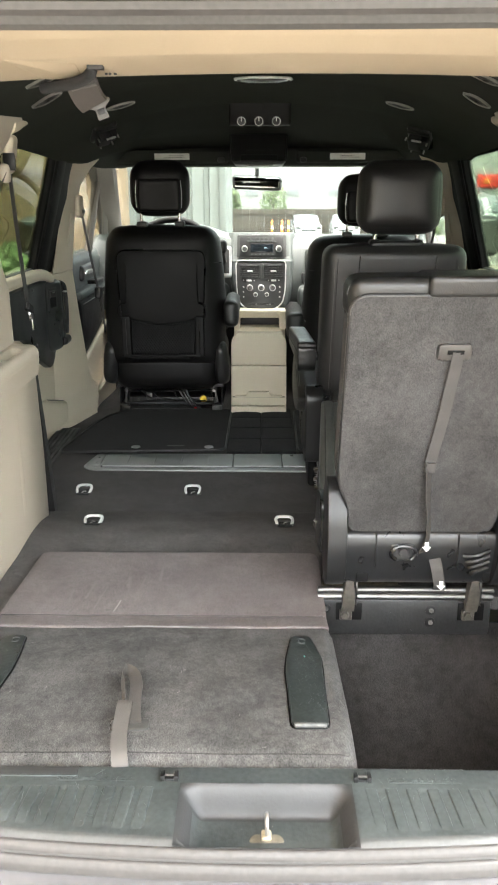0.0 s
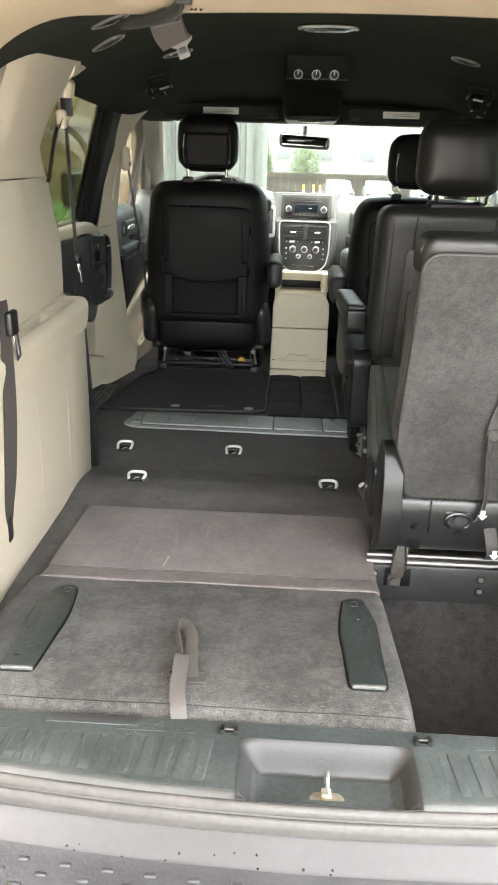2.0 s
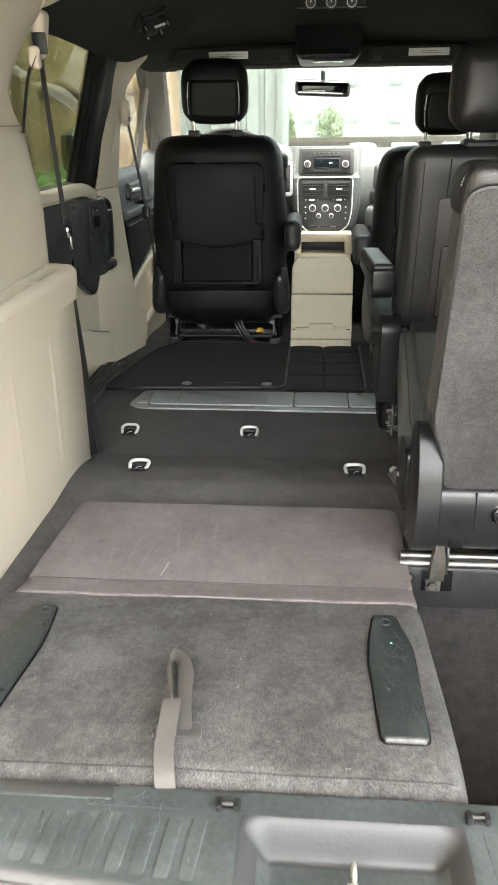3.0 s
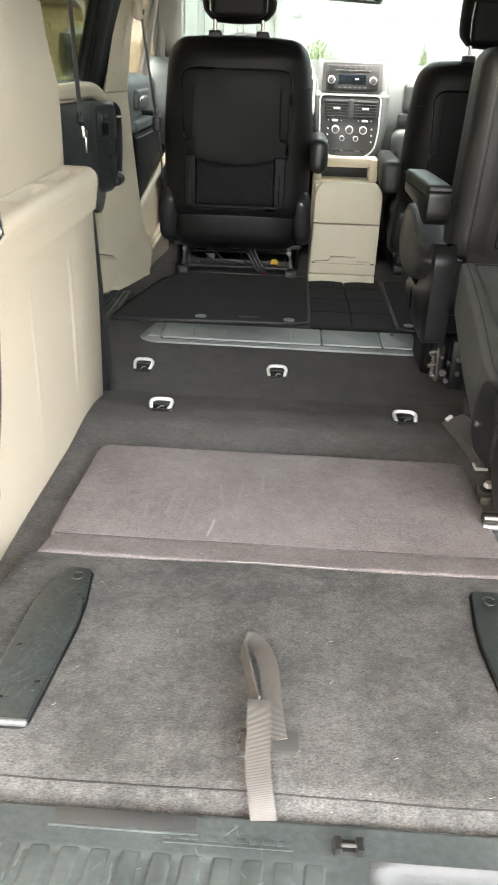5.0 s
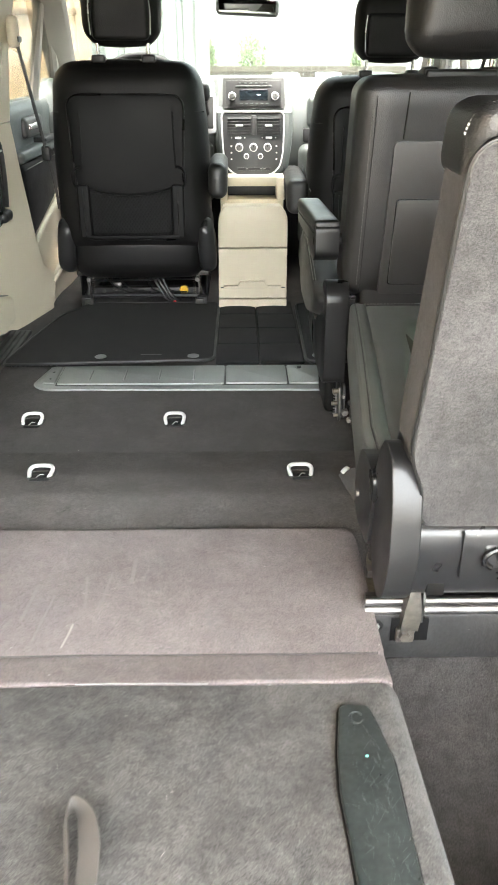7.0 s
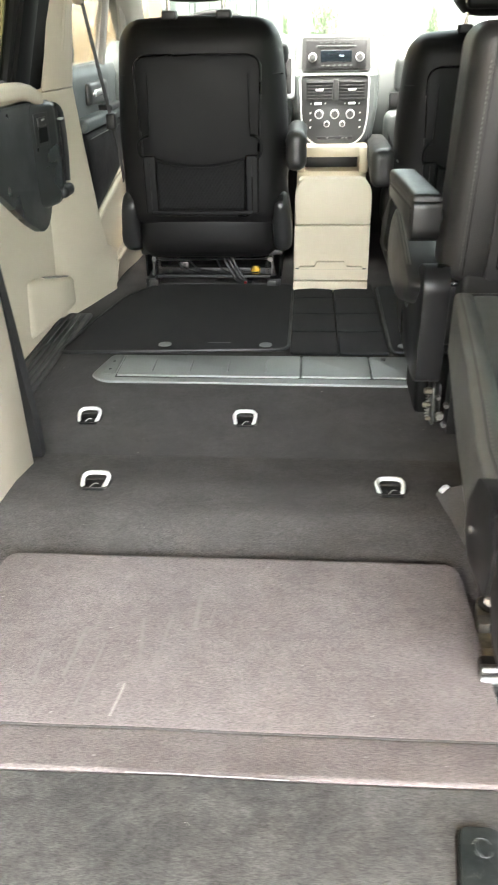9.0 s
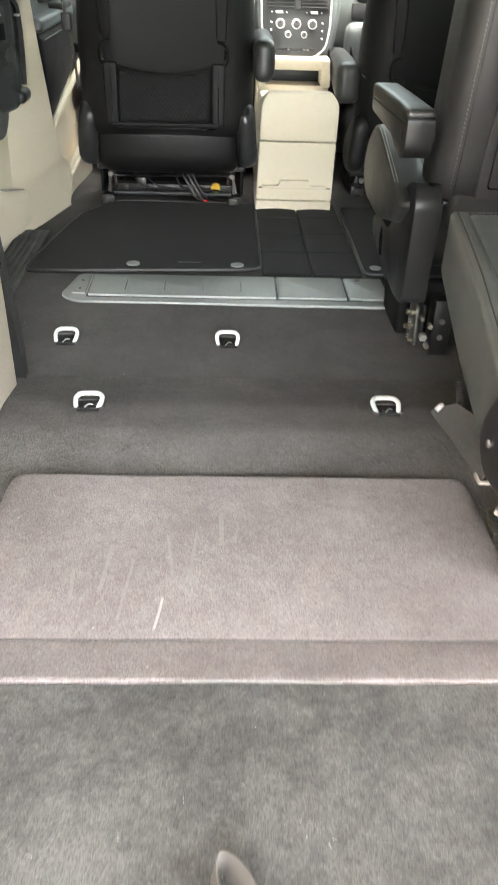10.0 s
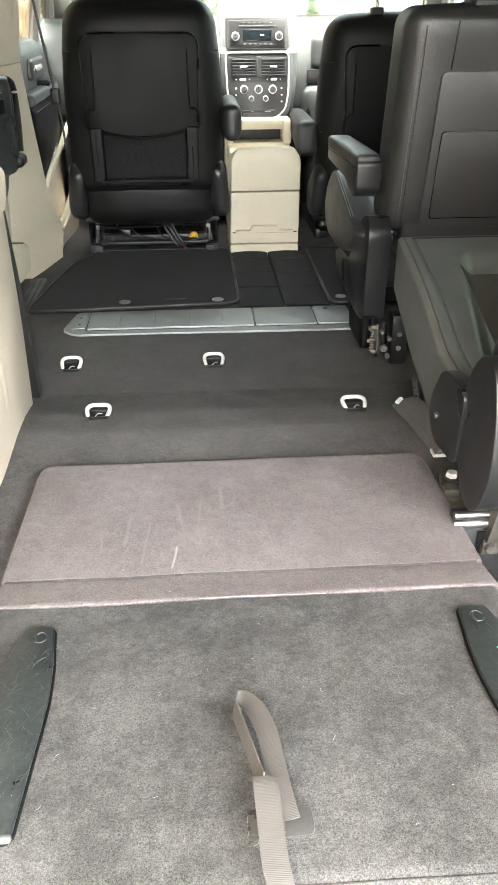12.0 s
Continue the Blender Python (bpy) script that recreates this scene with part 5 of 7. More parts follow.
    part("button", disc(0.276, 0.548, 0.223, 0.010, 0.012, "-y"), M_DASH_DARK, foot)
    for k in range(4):
        part("boot_fold", tube(curve([(0.395 + 0.006 * k, 0.547, 0.212 - 0.013 * k), (0.42, 0.5395 + 0.001 * k, 0.217 - 0.012 * k), (0.446, 0.545, 0.225 - 0.012 * k)]), 0.005, 8), M_BLACK, foot, "creased black boot")
    # side knuckle covers
    outline = rounded([(0.636, 0.335), (0.606, 0.364), (0.562, 0.358), (0.534, 0.30), (0.524, 0.222), (0.546, 0.158), (0.580, 0.128), (0.622, 0.136), (0.662, 0.19), (0.668, 0.27)], 0.026, 6)
    for a, b in ((0.126, 0.164), (0.456, 0.494)):
        part("side_cover", prism(outline, "x", a, b, 0.0185, 8), M_COVER, t, sharp=80)
    wing = rounded([(0.64, 0.285), (0.70, 0.288), (0.752, 0.276), (0.788, 0.215), (0.790, 0.178), (0.755, 0.150), (0.65, 0.165)], 0.02, 4)
    for a, b in ((0.121, 0.146), (0.474, 0.497)):
        wg = part("hinge_wing", prism(wing, "x", a, b, 0.008, 4), M_COVER, t)
        part("screw", disc(a, 0.752, 0.196, 0.005, 0.003, "-x"), M_STEEL, wg)
    # cushion
    def lie(x, y, z):
        # the cushion narrows and rises towards its front
        x = 0.311 + (x - 0.311) * (1 - 0.19 * max(0, (y - 0.80) / 0.455))
        inner = lerp(y, [0.70, 0.76, 1.12], [0.178, 0.188, 0.246])
        sink = min(1, max(0, min(x - inner, 0.622 - inner - x) / 0.034)) * min(1, max(0, (1.165 - y) / 0.05))
        return (x, y, z - 0.024 * sink * sink * (3 - 2 * sink) * (z > 0.25) + lerp(y, [0.66, 0.74, 0.80, 0.88, 1.0, 1.12, 1.255], [-0.034, -0.034, -0.028, -0.010, 0.012, 0.026, 0.036]))
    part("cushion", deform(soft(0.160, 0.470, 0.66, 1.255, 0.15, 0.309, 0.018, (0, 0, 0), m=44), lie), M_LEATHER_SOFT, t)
    part("suede_insert", deform(soft(0.240, 0.382, 0.68, 1.105, 0.285, 0.3102, 0.003, m=30), lie), M_SUEDE, t, "dark suede seat insert")
    for a, b in ((0.130, 0.172), (0.450, 0.490)):
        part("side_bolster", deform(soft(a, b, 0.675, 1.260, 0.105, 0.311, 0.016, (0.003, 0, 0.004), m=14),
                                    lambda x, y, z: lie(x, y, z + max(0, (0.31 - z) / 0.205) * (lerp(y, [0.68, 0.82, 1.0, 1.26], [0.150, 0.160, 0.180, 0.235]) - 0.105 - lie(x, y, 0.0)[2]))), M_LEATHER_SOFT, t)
        xs = a + 0.012 if a < 0.3 else b - 0.012
        part("seam", tube([lie(xs, y, 0.3132) for y in np.linspace(0.72, 1.24, 14)], 0.0012, 6), M_LEATHER_MID, t)
        for k in range(66):
            y = 0.72 + 0.0078 * k
            st = new("stitch", STITCH)
            st.parent = t
            st.location = Vector(lie(xs + (0.004 if a < 0.3 else -0.004), y, 0.3148)) - BASES[t]
    for k in range(40):
        st = new("stitch", STITCH_X)
        st.parent = t
        st.location = Vector((0.180 + 0.0068 * k, 1.247, 0.3455)) - BASES[t]
    # metal under the seat
    for x in (0.178, 0.432):
        arm = part("hinge_arm", loft([[(x - w, y - 0.012, z), (x + w, y - 0.012, z), (x + w, y + 0.012, z), (x - w, y + 0.012, z)] for w, y, z in ((0.0125, 0.598, 0.066), (0.0125, 0.590, 0.092), (0.011, 0.586, 0.115), (0.0065, 0.586, 0.145), (0.004, 0.592, 0.180))]), M_ARM, t)
        part("arm_recess", rbox(x - 0.024, x + 0.030, 0.5965, 0.5995, 0.040, 0.080, 0.001), M_DEEP, arm)
        part("arm_pocket", rbox(x + 0.010, x + 0.034, 0.560, 0.60, 0.148, 0.172, 0.002), M_DEEP, arm)
        part("hinge_foot", rbox(x - 0.017, x + 0.009, 0.588, 0.62, 0.043, 0.066, 0.003), M_ARM, arm)
        part("bolt", disc(x - 0.006, 0.589, 0.057, 0.009, 0.008, "-y", 6), M_ARM, arm)
        part("hinge_plate", prism(rounded([(0.586, 0.078), (0.582, 0.120), (0.590, 0.150), (0.606, 0.168), (0.612, 0.10)], 0.006), "x", x + 0.014, x + 0.018, 0.001), M_FRAME, arm)
        part("pivot", tube([(x - 0.018, 0.578, 0.146), (x + 0.022, 0.578, 0.146)], 0.005, 10), M_FRAME, arm)
    part("front_leg", rbox(0.19, 0.215, 1.00, 1.06, 0.015, 0.15, 0.004), M_BLACK, t)
    part("front_leg", rbox(0.41, 0.435, 1.00, 1.06, 0.015, 0.15, 0.004), M_BLACK, t)
    part("front_bar", tube([(0.17, 1.06, 0.06), (0.46, 1.06, 0.06)], 0.011), M_BLACK, t)
    part("linkage", rbox(0.188, 0.20, 0.96, 1.10, 0.03, 0.20, 0.004), M_BLACK, t)
    coil = [(0.178 + 0.006 * math.cos(a), 1.04 + 0.004 * a / 6.28, 0.075 + 0.006 * math.sin(a) + 0.004 * a / 6.28) for a in np.linspace(0, 6.28 * 9, 90)]
    part("spring", tube(coil, 0.0012, 5), M_FRAME, t)
    part("latch_hook", tube(curve([(0.152, 1.062, 0.068), (0.146, 1.05, 0.076), (0.138, 1.045, 0.070)]), 0.0045), M_LOOP, t)
    # rail panel at the front of the well
    panel = part("rail_panel", rbox(0.118, 0.478, 0.600, 0.634, 0.002, 0.086, 0.006), M_RAILPANEL, t, "scuffed dark rail panel")
    for z, r in ((0.094, 0.008), (0.109, 0.0065)):
        part("rail", tube([(0.115, 0.600, z), (0.478, 0.600, z)], r, 12), M_RAIL, t, "polished steel rail")
    part("rail_backing", rbox(0.118, 0.478, 0.604, 0.63, 0.086, 0.104, 0.004), M_BLACK, t)
    for x, z in ((0.352, 0.062), (0.352, 0.034), (0.132, 0.065)):
        part("bolt_hole", disc(x, 0.600, z, 0.011, 0.0015, "-y"), M_BLACK, panel)
        part("bolt_head", disc(x + 0.001, 0.599, z, 0.0055, 0.004, "-y", 6), M_STEEL, panel)


STITCH = mesh_of("stitch", rbox(-0.0006, 0.0006, -0.0024, 0.0024, -0.0006, 0.0006, 0.0003, 1), M_STITCH)
STITCH_X = mesh_of("stitch", rbox(-0.0024, 0.0024, -0.0007, 0.0007, -0.0006, 0.0007, 0.0003, 1), M_STITCH)
STITCH_Z = mesh_of("stitch", rbox(-0.0006, 0.0006, -0.0005, 0.0006, -0.0024, 0.0024, 0.0003, 1), M_THREAD)
third_row_seat()
corner = thing("carpet_corner", (0.16, 0.93, 0.06), "folded-up grey carpet corner beside the seat leg", "carpet")
part("flap", loft([[(0.134, 1.062, 0.056), (0.140, 1.060, 0.064), (0.168, 1.035, 0.090), (0.176, 1.03, 0.080)], [(0.143, 0.985, 0.060), (0.150, 0.983, 0.072), (0.186, 0.97, 0.100), (0.192, 0.965, 0.088)], [(0.152, 0.915, 0.060), (0.159, 0.913, 0.076), (0.194, 0.905, 0.098), (0.199, 0.90, 0.086)], [(0.159, 0.850, 0.060), (0.168, 0.848, 0.077), (0.190, 0.846, 0.090), (0.198, 0.848, 0.078)]]), M_FELT, corner, sharp=20)
part("end_clip", join(rbox(0.158, 0.180, 0.842, 0.847, 0.063, 0.068, 0.001), rbox(0.157, 0.161, 0.844, 0.868, 0.062, 0.067, 0.001)), M_LOOP, corner, "white metal end clip")
bracket = thing("floor_bracket", (0.17, 0.72, 0.06), "dirty zinc plated floor bracket under the rear seat", "bracket")
part("plate", prism(rounded([(0.132, 0.70), (0.146, 0.775), (0.19, 0.778), (0.30, 0.76), (0.30, 0.66), (0.132, 0.655)], 0.012), "z", 0.055, 0.074, 0.003), M_DIRTY, bracket)
part("washer", disc(0.160, 0.750, 0.078, 0.017, 0.004), M_FRAME, bracket)
part("nut", disc(0.160, 0.750, 0.081, 0.010, 0.009, "z", 6), M_RIM, bracket)
part("edge_bar", rbox(0.128, 0.30, 0.640, 0.655, 0.070, 0.092, 0.003), M_DIRTY, bracket)
part("hook_plate", rbox(0.134, 0.158, 0.70, 0.72, 0.072, 0.088, 0.003), M_ARM, bracket)


# ---- second-row seat ----
def second_row_seat():
    t = thing("second_row_seat", (0.365, 1.6, 0.0), "upright black leather second-row captain seat", "car seat")
    x0, x1 = 0.163, 0.573
    cx = (x0 + x1) / 2

    def lean(x, y, z):
        return (x, y + 0.088 - 0.055 * (z - 0.36) / 0.39, z)

    def shape(x, y, z):
        k = (z - 0.345) / 0.41
        return lean(cx + (x - cx) * (1.0 - 0.03 * k), y + 0.012 * ((x - cx) / 0.2) ** 4, z)

    part("backrest", deform(soft(x0 + 0.002, x1 - 0.002, 1.287, 1.43, 0.320, 0.756, 0.034, (0, 0.003, 0.008), m=14), shape), M_LEATHER_MID, t)
    part("lower_skirt", deform(soft(0.205, 0.535, 1.296, 1.40, 0.255, 0.36, 0.012, m=6), lean), M_PANEL, t)
    for a, b in ((x0, x0 + 0.045), (x1 - 0.045, x1)):
        xs = a + 0.038 if a < 0.3 else b - 0.038
        part("outer_seam", tube(curve([shape(xs, 1.2868, z) for z in (0.335, 0.45, 0.55, 0.65, 0.70, 0.725)]), 0.0015, 6), M_BLACK, t)
        for k in range(46):
            st = new("stitch", STITCH_Z)
            st.parent = t
            st.location = Vector(shape(xs - 0.006 if a < 0.3 else xs + 0.006, 1.2872, 0.350 + 0.0078 * k)) - BASES[t]
        part("bolster_end", deform(soft(a + 0.006, a + 0.036, 1.290, 1.33, 0.312, 0.322, 0.004, m=3), shape) if a < 0.3 else deform(soft(b - 0.036, b - 0.006, 1.290, 1.33, 0.312, 0.322, 0.004, m=3), shape), M_SATIN, t)
    part("top_seam", tube(curve([shape(x, 1.2905 + 0.004 * abs(x - cx), 0.732) for x in np.linspace(x0 + 0.038, x1 - 0.038, 9)]), 0.0014, 6), M_BLACK, t)
    part("back_panel", deform(prism(rounded([(0.240, 0.330), (0.496, 0.330), (0.490, 0.645), (0.245, 0.645)], 0.012), "y", 1.2805, 1.30, 0.002), lean), M_PANEL, t, "flat black plastic back panel")
    part("hatch_groove", deform(prism(rounded([(0.258, 0.352), (0.478, 0.352), (0.474, 0.534), (0.260, 0.534)], 0.008), "y", 1.2798, 1.292, 0.0005), lean), M_LCD, t)
    part("panel_hatch", deform(prism(rounded([(0.2598, 0.3540), (0.4762, 0.3540), (0.4722, 0.5322), (0.2618, 0.5322)], 0.008), "y", 1.2782, 1.292, 0.0012), lean), M_PANEL, t)
    for x in (0.262, 0.470):
        part("seam", tube(curve([lean(x, 1.2860, 0.648), lean(x + 0.002, 1.285, 0.70), lean(x + 0.004, 1.2885, 0.732)]), 0.0014, 6), M_LCD, t)
    part("top_bezel", deform(soft(0.297, 0.435, 1.31, 1.395, 0.744, 0.770, 0.008, m=3), lean), M_BLACK, t)
    for x in (0.308, 0.425):
        part("headrest_post", tube([lean(x, 1.335, 0.76), lean(x, 1.335, 0.83)], 0.006, 12), M_CHROME, t)
        part("post_collar", deform(soft(x - 0.014, x + 0.014, 1.318, 1.352, 0.755, 0.774, 0.006, m=2), lean), M_BLACK, t)
    part("headrest", deform(soft(0.257, 0.482, 1.285, 1.385, 0.792, 0.975, 0.042, (0.004, 0.010, 0.006), m=10), lambda x, y, z: (0.369 + (x - 0.369) * (1.0 - 0.18 * (z - 0.792)), y + 0.028, z)), M_SEATROLL, t)
    # armrest on the inner side
    def splay(x, y, z):
        return (x - 0.016 * (y - 1.43) / 0.28, y, z)

    body = rounded([(1.418, 0.466), (1.714, 0.466), (1.718, 0.424), (1.53, 0.412), (1.49, 0.392), (1.445, 0.384), (1.420, 0.402)], 0.014, 5)
    arm = part("armrest", deform(prism(body, "x", 0.106, 0.158, 0.006, 3), splay), M_ARMSIDE, t)
    part("arm_pad", deform(soft(0.104, 0.160, 1.424, 1.720, 0.448, 0.477, 0.009, (0, 0, 0.003), m=8), splay), M_LEATHER_MID, arm)
    part("arm_seam", tube([splay(0.1035, y, 0.449) for y in np.linspace(1.44, 1.705, 6)], 0.0013, 6), M_BLACK, arm)
    part("end_plug", disc(0.107, 1.455, 0.428, 0.012, 0.003, "-x", 16), M_BLACK, arm)
    part("arm_pivot", disc(0.155, 1.455, 0.430, 0.014, 0.03, "x"), M_BLACK, arm)
    # cushion and its side
    part("cushion", deform(soft(0.15, 0.575, 1.45, 1.90, 0.17, 0.350, 0.05, (0, 0, -0.01)), lambda x, y, z: (x, y, z - 0.02 * ((y - 1.68) / 0.25) ** 2)), M_SEATROLL, t)
    leaf = rounded([(1.395, 0.312), (1.50, 0.340), (1.60, 0.366), (1.70, 0.391), (1.765, 0.390), (1.835, 0.345), (1.872, 0.285), (1.85, 0.235), (1.795, 0.213), (1.62, 0.213), (1.46, 0.255)], 0.03, 4)
    for a, b in ((0.108, 0.180), (0.545, 0.612)):
        part("side_bolster", pillow(leaf, a, b, 0.022), M_LEATHER_MID, t, sharp=70)
        sd = 1 if a < 0.3 else -1
        xs = a if sd > 0 else b
        ly, lz = sum(q[0] for q in leaf) / len(leaf), sum(q[1] for q in leaf) / len(leaf)
        far = max(math.hypot(y - ly, z - lz) for y, z in leaf)
        for u in (0.90, 0.76):
            f = 1 - 0.022 / far * (1 - math.sqrt(1 - u ** 2.2)) * 1.6
            part("seam", tube(curve([((a + b) / 2 - sd * u * (b - a) / 2, ly + (y - ly) * f, lz + (z - lz) * f + 0.0008) for y, z in leaf if z > 0.345 and y < 1.78 or 1.47 < y < 1.75 and z > 0.30]), 0.0012, 6), M_STITCH, t)
    outline = rounded([(1.364, 0.325), (1.392, 0.358), (1.435, 0.346), (1.500, 0.302), (1.545, 0.240), (1.585, 0.205), (1.65, 0.203), (1.70, 0.205), (1.775, 0.172), (1.745, 0.135), (1.58, 0.112), (1.44, 0.108), (1.376, 0.120)], 0.020, 5)
    for a, b in ((0.130, 0.180), (0.547, 0.590)):
        part("recliner_cover", prism(outline, "x", a, b, 0.013, 4), M_COVER, t, sharp=50)
    part("front_cover", deform(soft(0.146, 0.176, 1.455, 1.61, 0.012, 0.150, 0.012, m=6), lambda x, y, z: (x, y + 0.5 * (z - 0.02) * (y - 1.455) / 0.28 - 0.15 * (0.15 - z) * (y > 1.6), z)), M_DEEP, t)
    # latch mechanism near the floor
    for x in (0.190, 0.545):
        lt = part("floor_latch", prism(rounded([(1.37, 0.035), (1.48, 0.005), (1.52, 0.04), (1.48, 0.12), (1.37, 0.12)], 0.01), "x", x - 0.012, x - 0.006, 0.001), M_BLACK, t)
        part("latch_plate", prism(rounded([(1.385, 0.02), (1.455, 0.012), (1.46, 0.10), (1.40, 0.105)], 0.012), "x", x - 0.018, x - 0.012, 0.001), M_FRAME, lt)
        for y, z, r in ((1.405, 0.09, 0.008), (1.44, 0.075, 0.009), (1.415, 0.055, 0.007), (1.445, 0.04, 0.008), (1.40, 0.03, 0.006), (1.46, 0.10, 0.006)):
            part("pin", disc(x - 0.018, y, z, r * 0.75, 0.010, "-x", 10), M_DIRTY, lt)
        for dx, y, z, r in ((-0.006, 1.372, 0.052, 0.009), (0.006, 1.374, 0.075, 0.006), (-0.012, 1.374, 0.092, 0.005), (0.004, 1.373, 0.032, 0.006)):
            part("nut", disc(x + dx, y, z, r, 0.012, "-y", 6), M_STEEL, lt)
        part("latch_spring", tube([(x - 0.022 + 0.004 * math.cos(a), 1.425 + 0.004 * math.sin(a), 0.02 + 0.0011 * a) for a in np.linspace(0, 6.28 * 8, 60)], 0.0013, 5), M_STEEL, lt)
        part("leg_plate", rbox(x + 0.012, x + 0.05, 1.37, 1.42, 0.008, 0.13, 0.004), M_BLACK, t)
        for z in (0.05, 0.085):
            part("rivet", disc(x + 0.030, 1.37, z, 0.006, 0.004, "-y", 10), M_STEEL, t)
        part("front_foot", rbox(x - 0.01, x + 0.02, 1.70, 1.84, 0.005, 0.15, 0.01), M_BLACK, t)


second_row_seat()


# ---- front seats ----
def front_seat(cx, s, name, label):
    """s: the side of the tunnel, +1 where the tunnel is to the right."""
    t = thing(name, (cx, 2.5, 0.0), label, "car seat")
    w = 0.247

    def shape(x, y, z):
        k = (z - 0.11) / 0.67
        narrow = 1 - 0.36 * max(0, k - 0.55) ** 1.5 - 0.45 * max(0, 0.20 - k)
        return (cx + (x - cx) * narrow, y + 0.02 * (1 - k) + 0.03 * ((x - cx) / w) ** 4, z)

    part("backrest", deform(soft(cx - w, cx + w, 2.262, 2.41, 0.215, 0.770, 0.06, (0, 0.006, 0.012), m=14), shape), M_LEATHER, t)
    part("lower_back", deform(soft(cx - 0.238, cx + 0.238, 2.285, 2.40, 0.112, 0.29, 0.06, (0, 0.012, 0), m=8), shape), M_LEATHER, t, "black lower back cover")
    panel = rounded([(cx - 0.158, 0.262), (cx + 0.158, 0.262), (cx + 0.176, 0.688), (cx - 0.176, 0.688)], 0.045, 6)
    fr = part("back_panel", prism(panel, "y", 2.251, 2.30, 0.006, 3), M_BACKPANEL, t, "black moulded back panel")
    rim = [(x, 2.2515, z) for x, z in panel]
    part("panel_piping", tube(rim + rim[:1], 0.0032, 6), M_SATIN, fr)
    part("lower_bar", soft(cx - 0.150, cx + 0.150, 2.240, 2.258, 0.266, 0.280, 0.005, m=6), M_BACKPANEL, fr)
    hem = lambda x: 0.404 + 0.018 * ((x - cx) / 0.127) ** 2
    belly = lambda x: 2.243 - 0.008 * math.cos(1.57 * (x - cx) / 0.127)
    net = part("net_pocket", sheet(lambda x, v: (x, belly(x), 0.278 + (hem(x) - 0.278) * v), cx - 0.127, cx + 0.127, 0.0, 1.0, 34, 10, 0.0), M_NET, t, "black net map pocket")
    sol = net.modifiers.new("thickness", "SOLIDIFY")
    sol.thickness = 0.003
    part("net_hem", tube([(x, belly(x) - 0.002, hem(x)) for x in np.linspace(cx - 0.127, cx + 0.127, 34)], 0.0036), M_BACKPANEL, t)
    for k in (-1, 1):
        rail = part("side_rail", soft(cx + k * 0.128, cx + k * 0.166, 2.241, 2.258, 0.270, 0.432, 0.006, m=5), M_BACKPANEL, t)
        part("rail_groove", tube([(cx + k * 0.147, 2.2405, 0.282), (cx + k * 0.147, 2.2405, 0.420)], 0.0016, 6), M_SATIN, rail)
        part("panel_groove", tube(curve([(cx + k * 0.140, 2.2505, 0.640), (cx + k * 0.141, 2.2495, 0.56), (cx + k * 0.144, 2.249, 0.49)]), 0.0024, 6), M_BACKPANEL, t)
        part("bag_hook", tube(curve([(cx + k * 0.146, 2.245, 0.484), (cx + k * 0.160, 2.236, 0.482), (cx + k * 0.172, 2.234, 0.470), (cx + k * 0.174, 2.235, 0.445), (cx + k * 0.168, 2.240, 0.430), (cx + k * 0.160, 2.244, 0.428)]), 0.0042), M_BACKPANEL, t)
        part("shoulder_seam", tube([shape(cx + k * (0.172 + 0.075 * u), 2.2625 + 0.022 * u ** 2, 0.640 - 0.004 * u) for u in np.linspace(0.05, 0.95, 7)], 0.0014, 6), M_SATIN, t)
        part("headrest_post", tube([(cx + k * 0.074, 2.30, 0.775), (cx + k * 0.074, 2.292, 0.86)], 0.0065, 12), M_CHROME, t)
        part("post_collar", soft(cx + k * 0.074 - 0.02, cx + k * 0.074 + 0.02, 2.285, 2.325, 0.772, 0.794, 0.006, m=2), M_BLACK, t)
        part("recliner_cover", deform(pillow(rounded([(2.29, 0.29), (2.32, 0.325), (2.36, 0.315), (2.47, 0.22), (2.46, 0.15), (2.38, 0.125), (2.30, 0.15)], 0.03, 4), cx + k * 0.205, cx + k * 0.262, 0.018), lambda x, y, z: (x - k * 0.10 * max(0, z - 0.20), y, z)), M_COVER, t, sharp=70)
    hr = part("headrest", deform(soft(cx - 0.112, cx + 0.112, 2.262, 2.36, 0.822, 1.010, 0.045, (0.004, 0.0, 0.010), m=10), lambda x, y, z: (cx + (x - cx) * (1 - 0.25 * max(0, (z - 0.93))), y, z)), M_LEATHER, t)
    part("headrest_back", soft(cx - 0.084, cx + 0.084, 2.255, 2.29, 0.830, 0.955, 0.018, (0, -0.004, 0)), M_LEATHER, hr)
    for k in (-1, 1):
        part("trim_line", tube(curve([(cx + k * 0.086, 2.259, 0.845), (cx + k * 0.088, 2.257, 0.90), (cx + k * 0.084, 2.258, 0.945)]), 0.002, 6), M_SILVER, hr)
    part("cushion", soft(cx - 0.24, cx + 0.24, 2.36, 2.86, 0.115, 0.29, 0.06, (0, 0, 0.01)), M_LEATHER, t)
    # armrest on the tunnel side
    ax, half = (cx + 0.272, 0.030) if s > 0 else (cx - 0.277, 0.038)
    arm = part("armrest", deform(soft(ax - half, ax + half, 2.255 if s > 0 else 2.33, 2.56 if s > 0 else 2.72, 0.385 if s > 0 else 0.365, 0.492, 0.026, (0, 0, 0.004)), lambda x, y, z: (x, y, z - (0.035 if s < 0 else 0) + 0.055 * max(0, (y - 2.3) / 0.25) * (z < 0.43))), M_LEATHER_MID, t)
    part("arm_seam", tube([(ax - s * (half + 0.0005), y, 0.462 - (0.035 if s < 0 else 0)) for y in np.linspace(2.28, 2.54, 5)], 0.0016, 6), M_STITCH, arm)
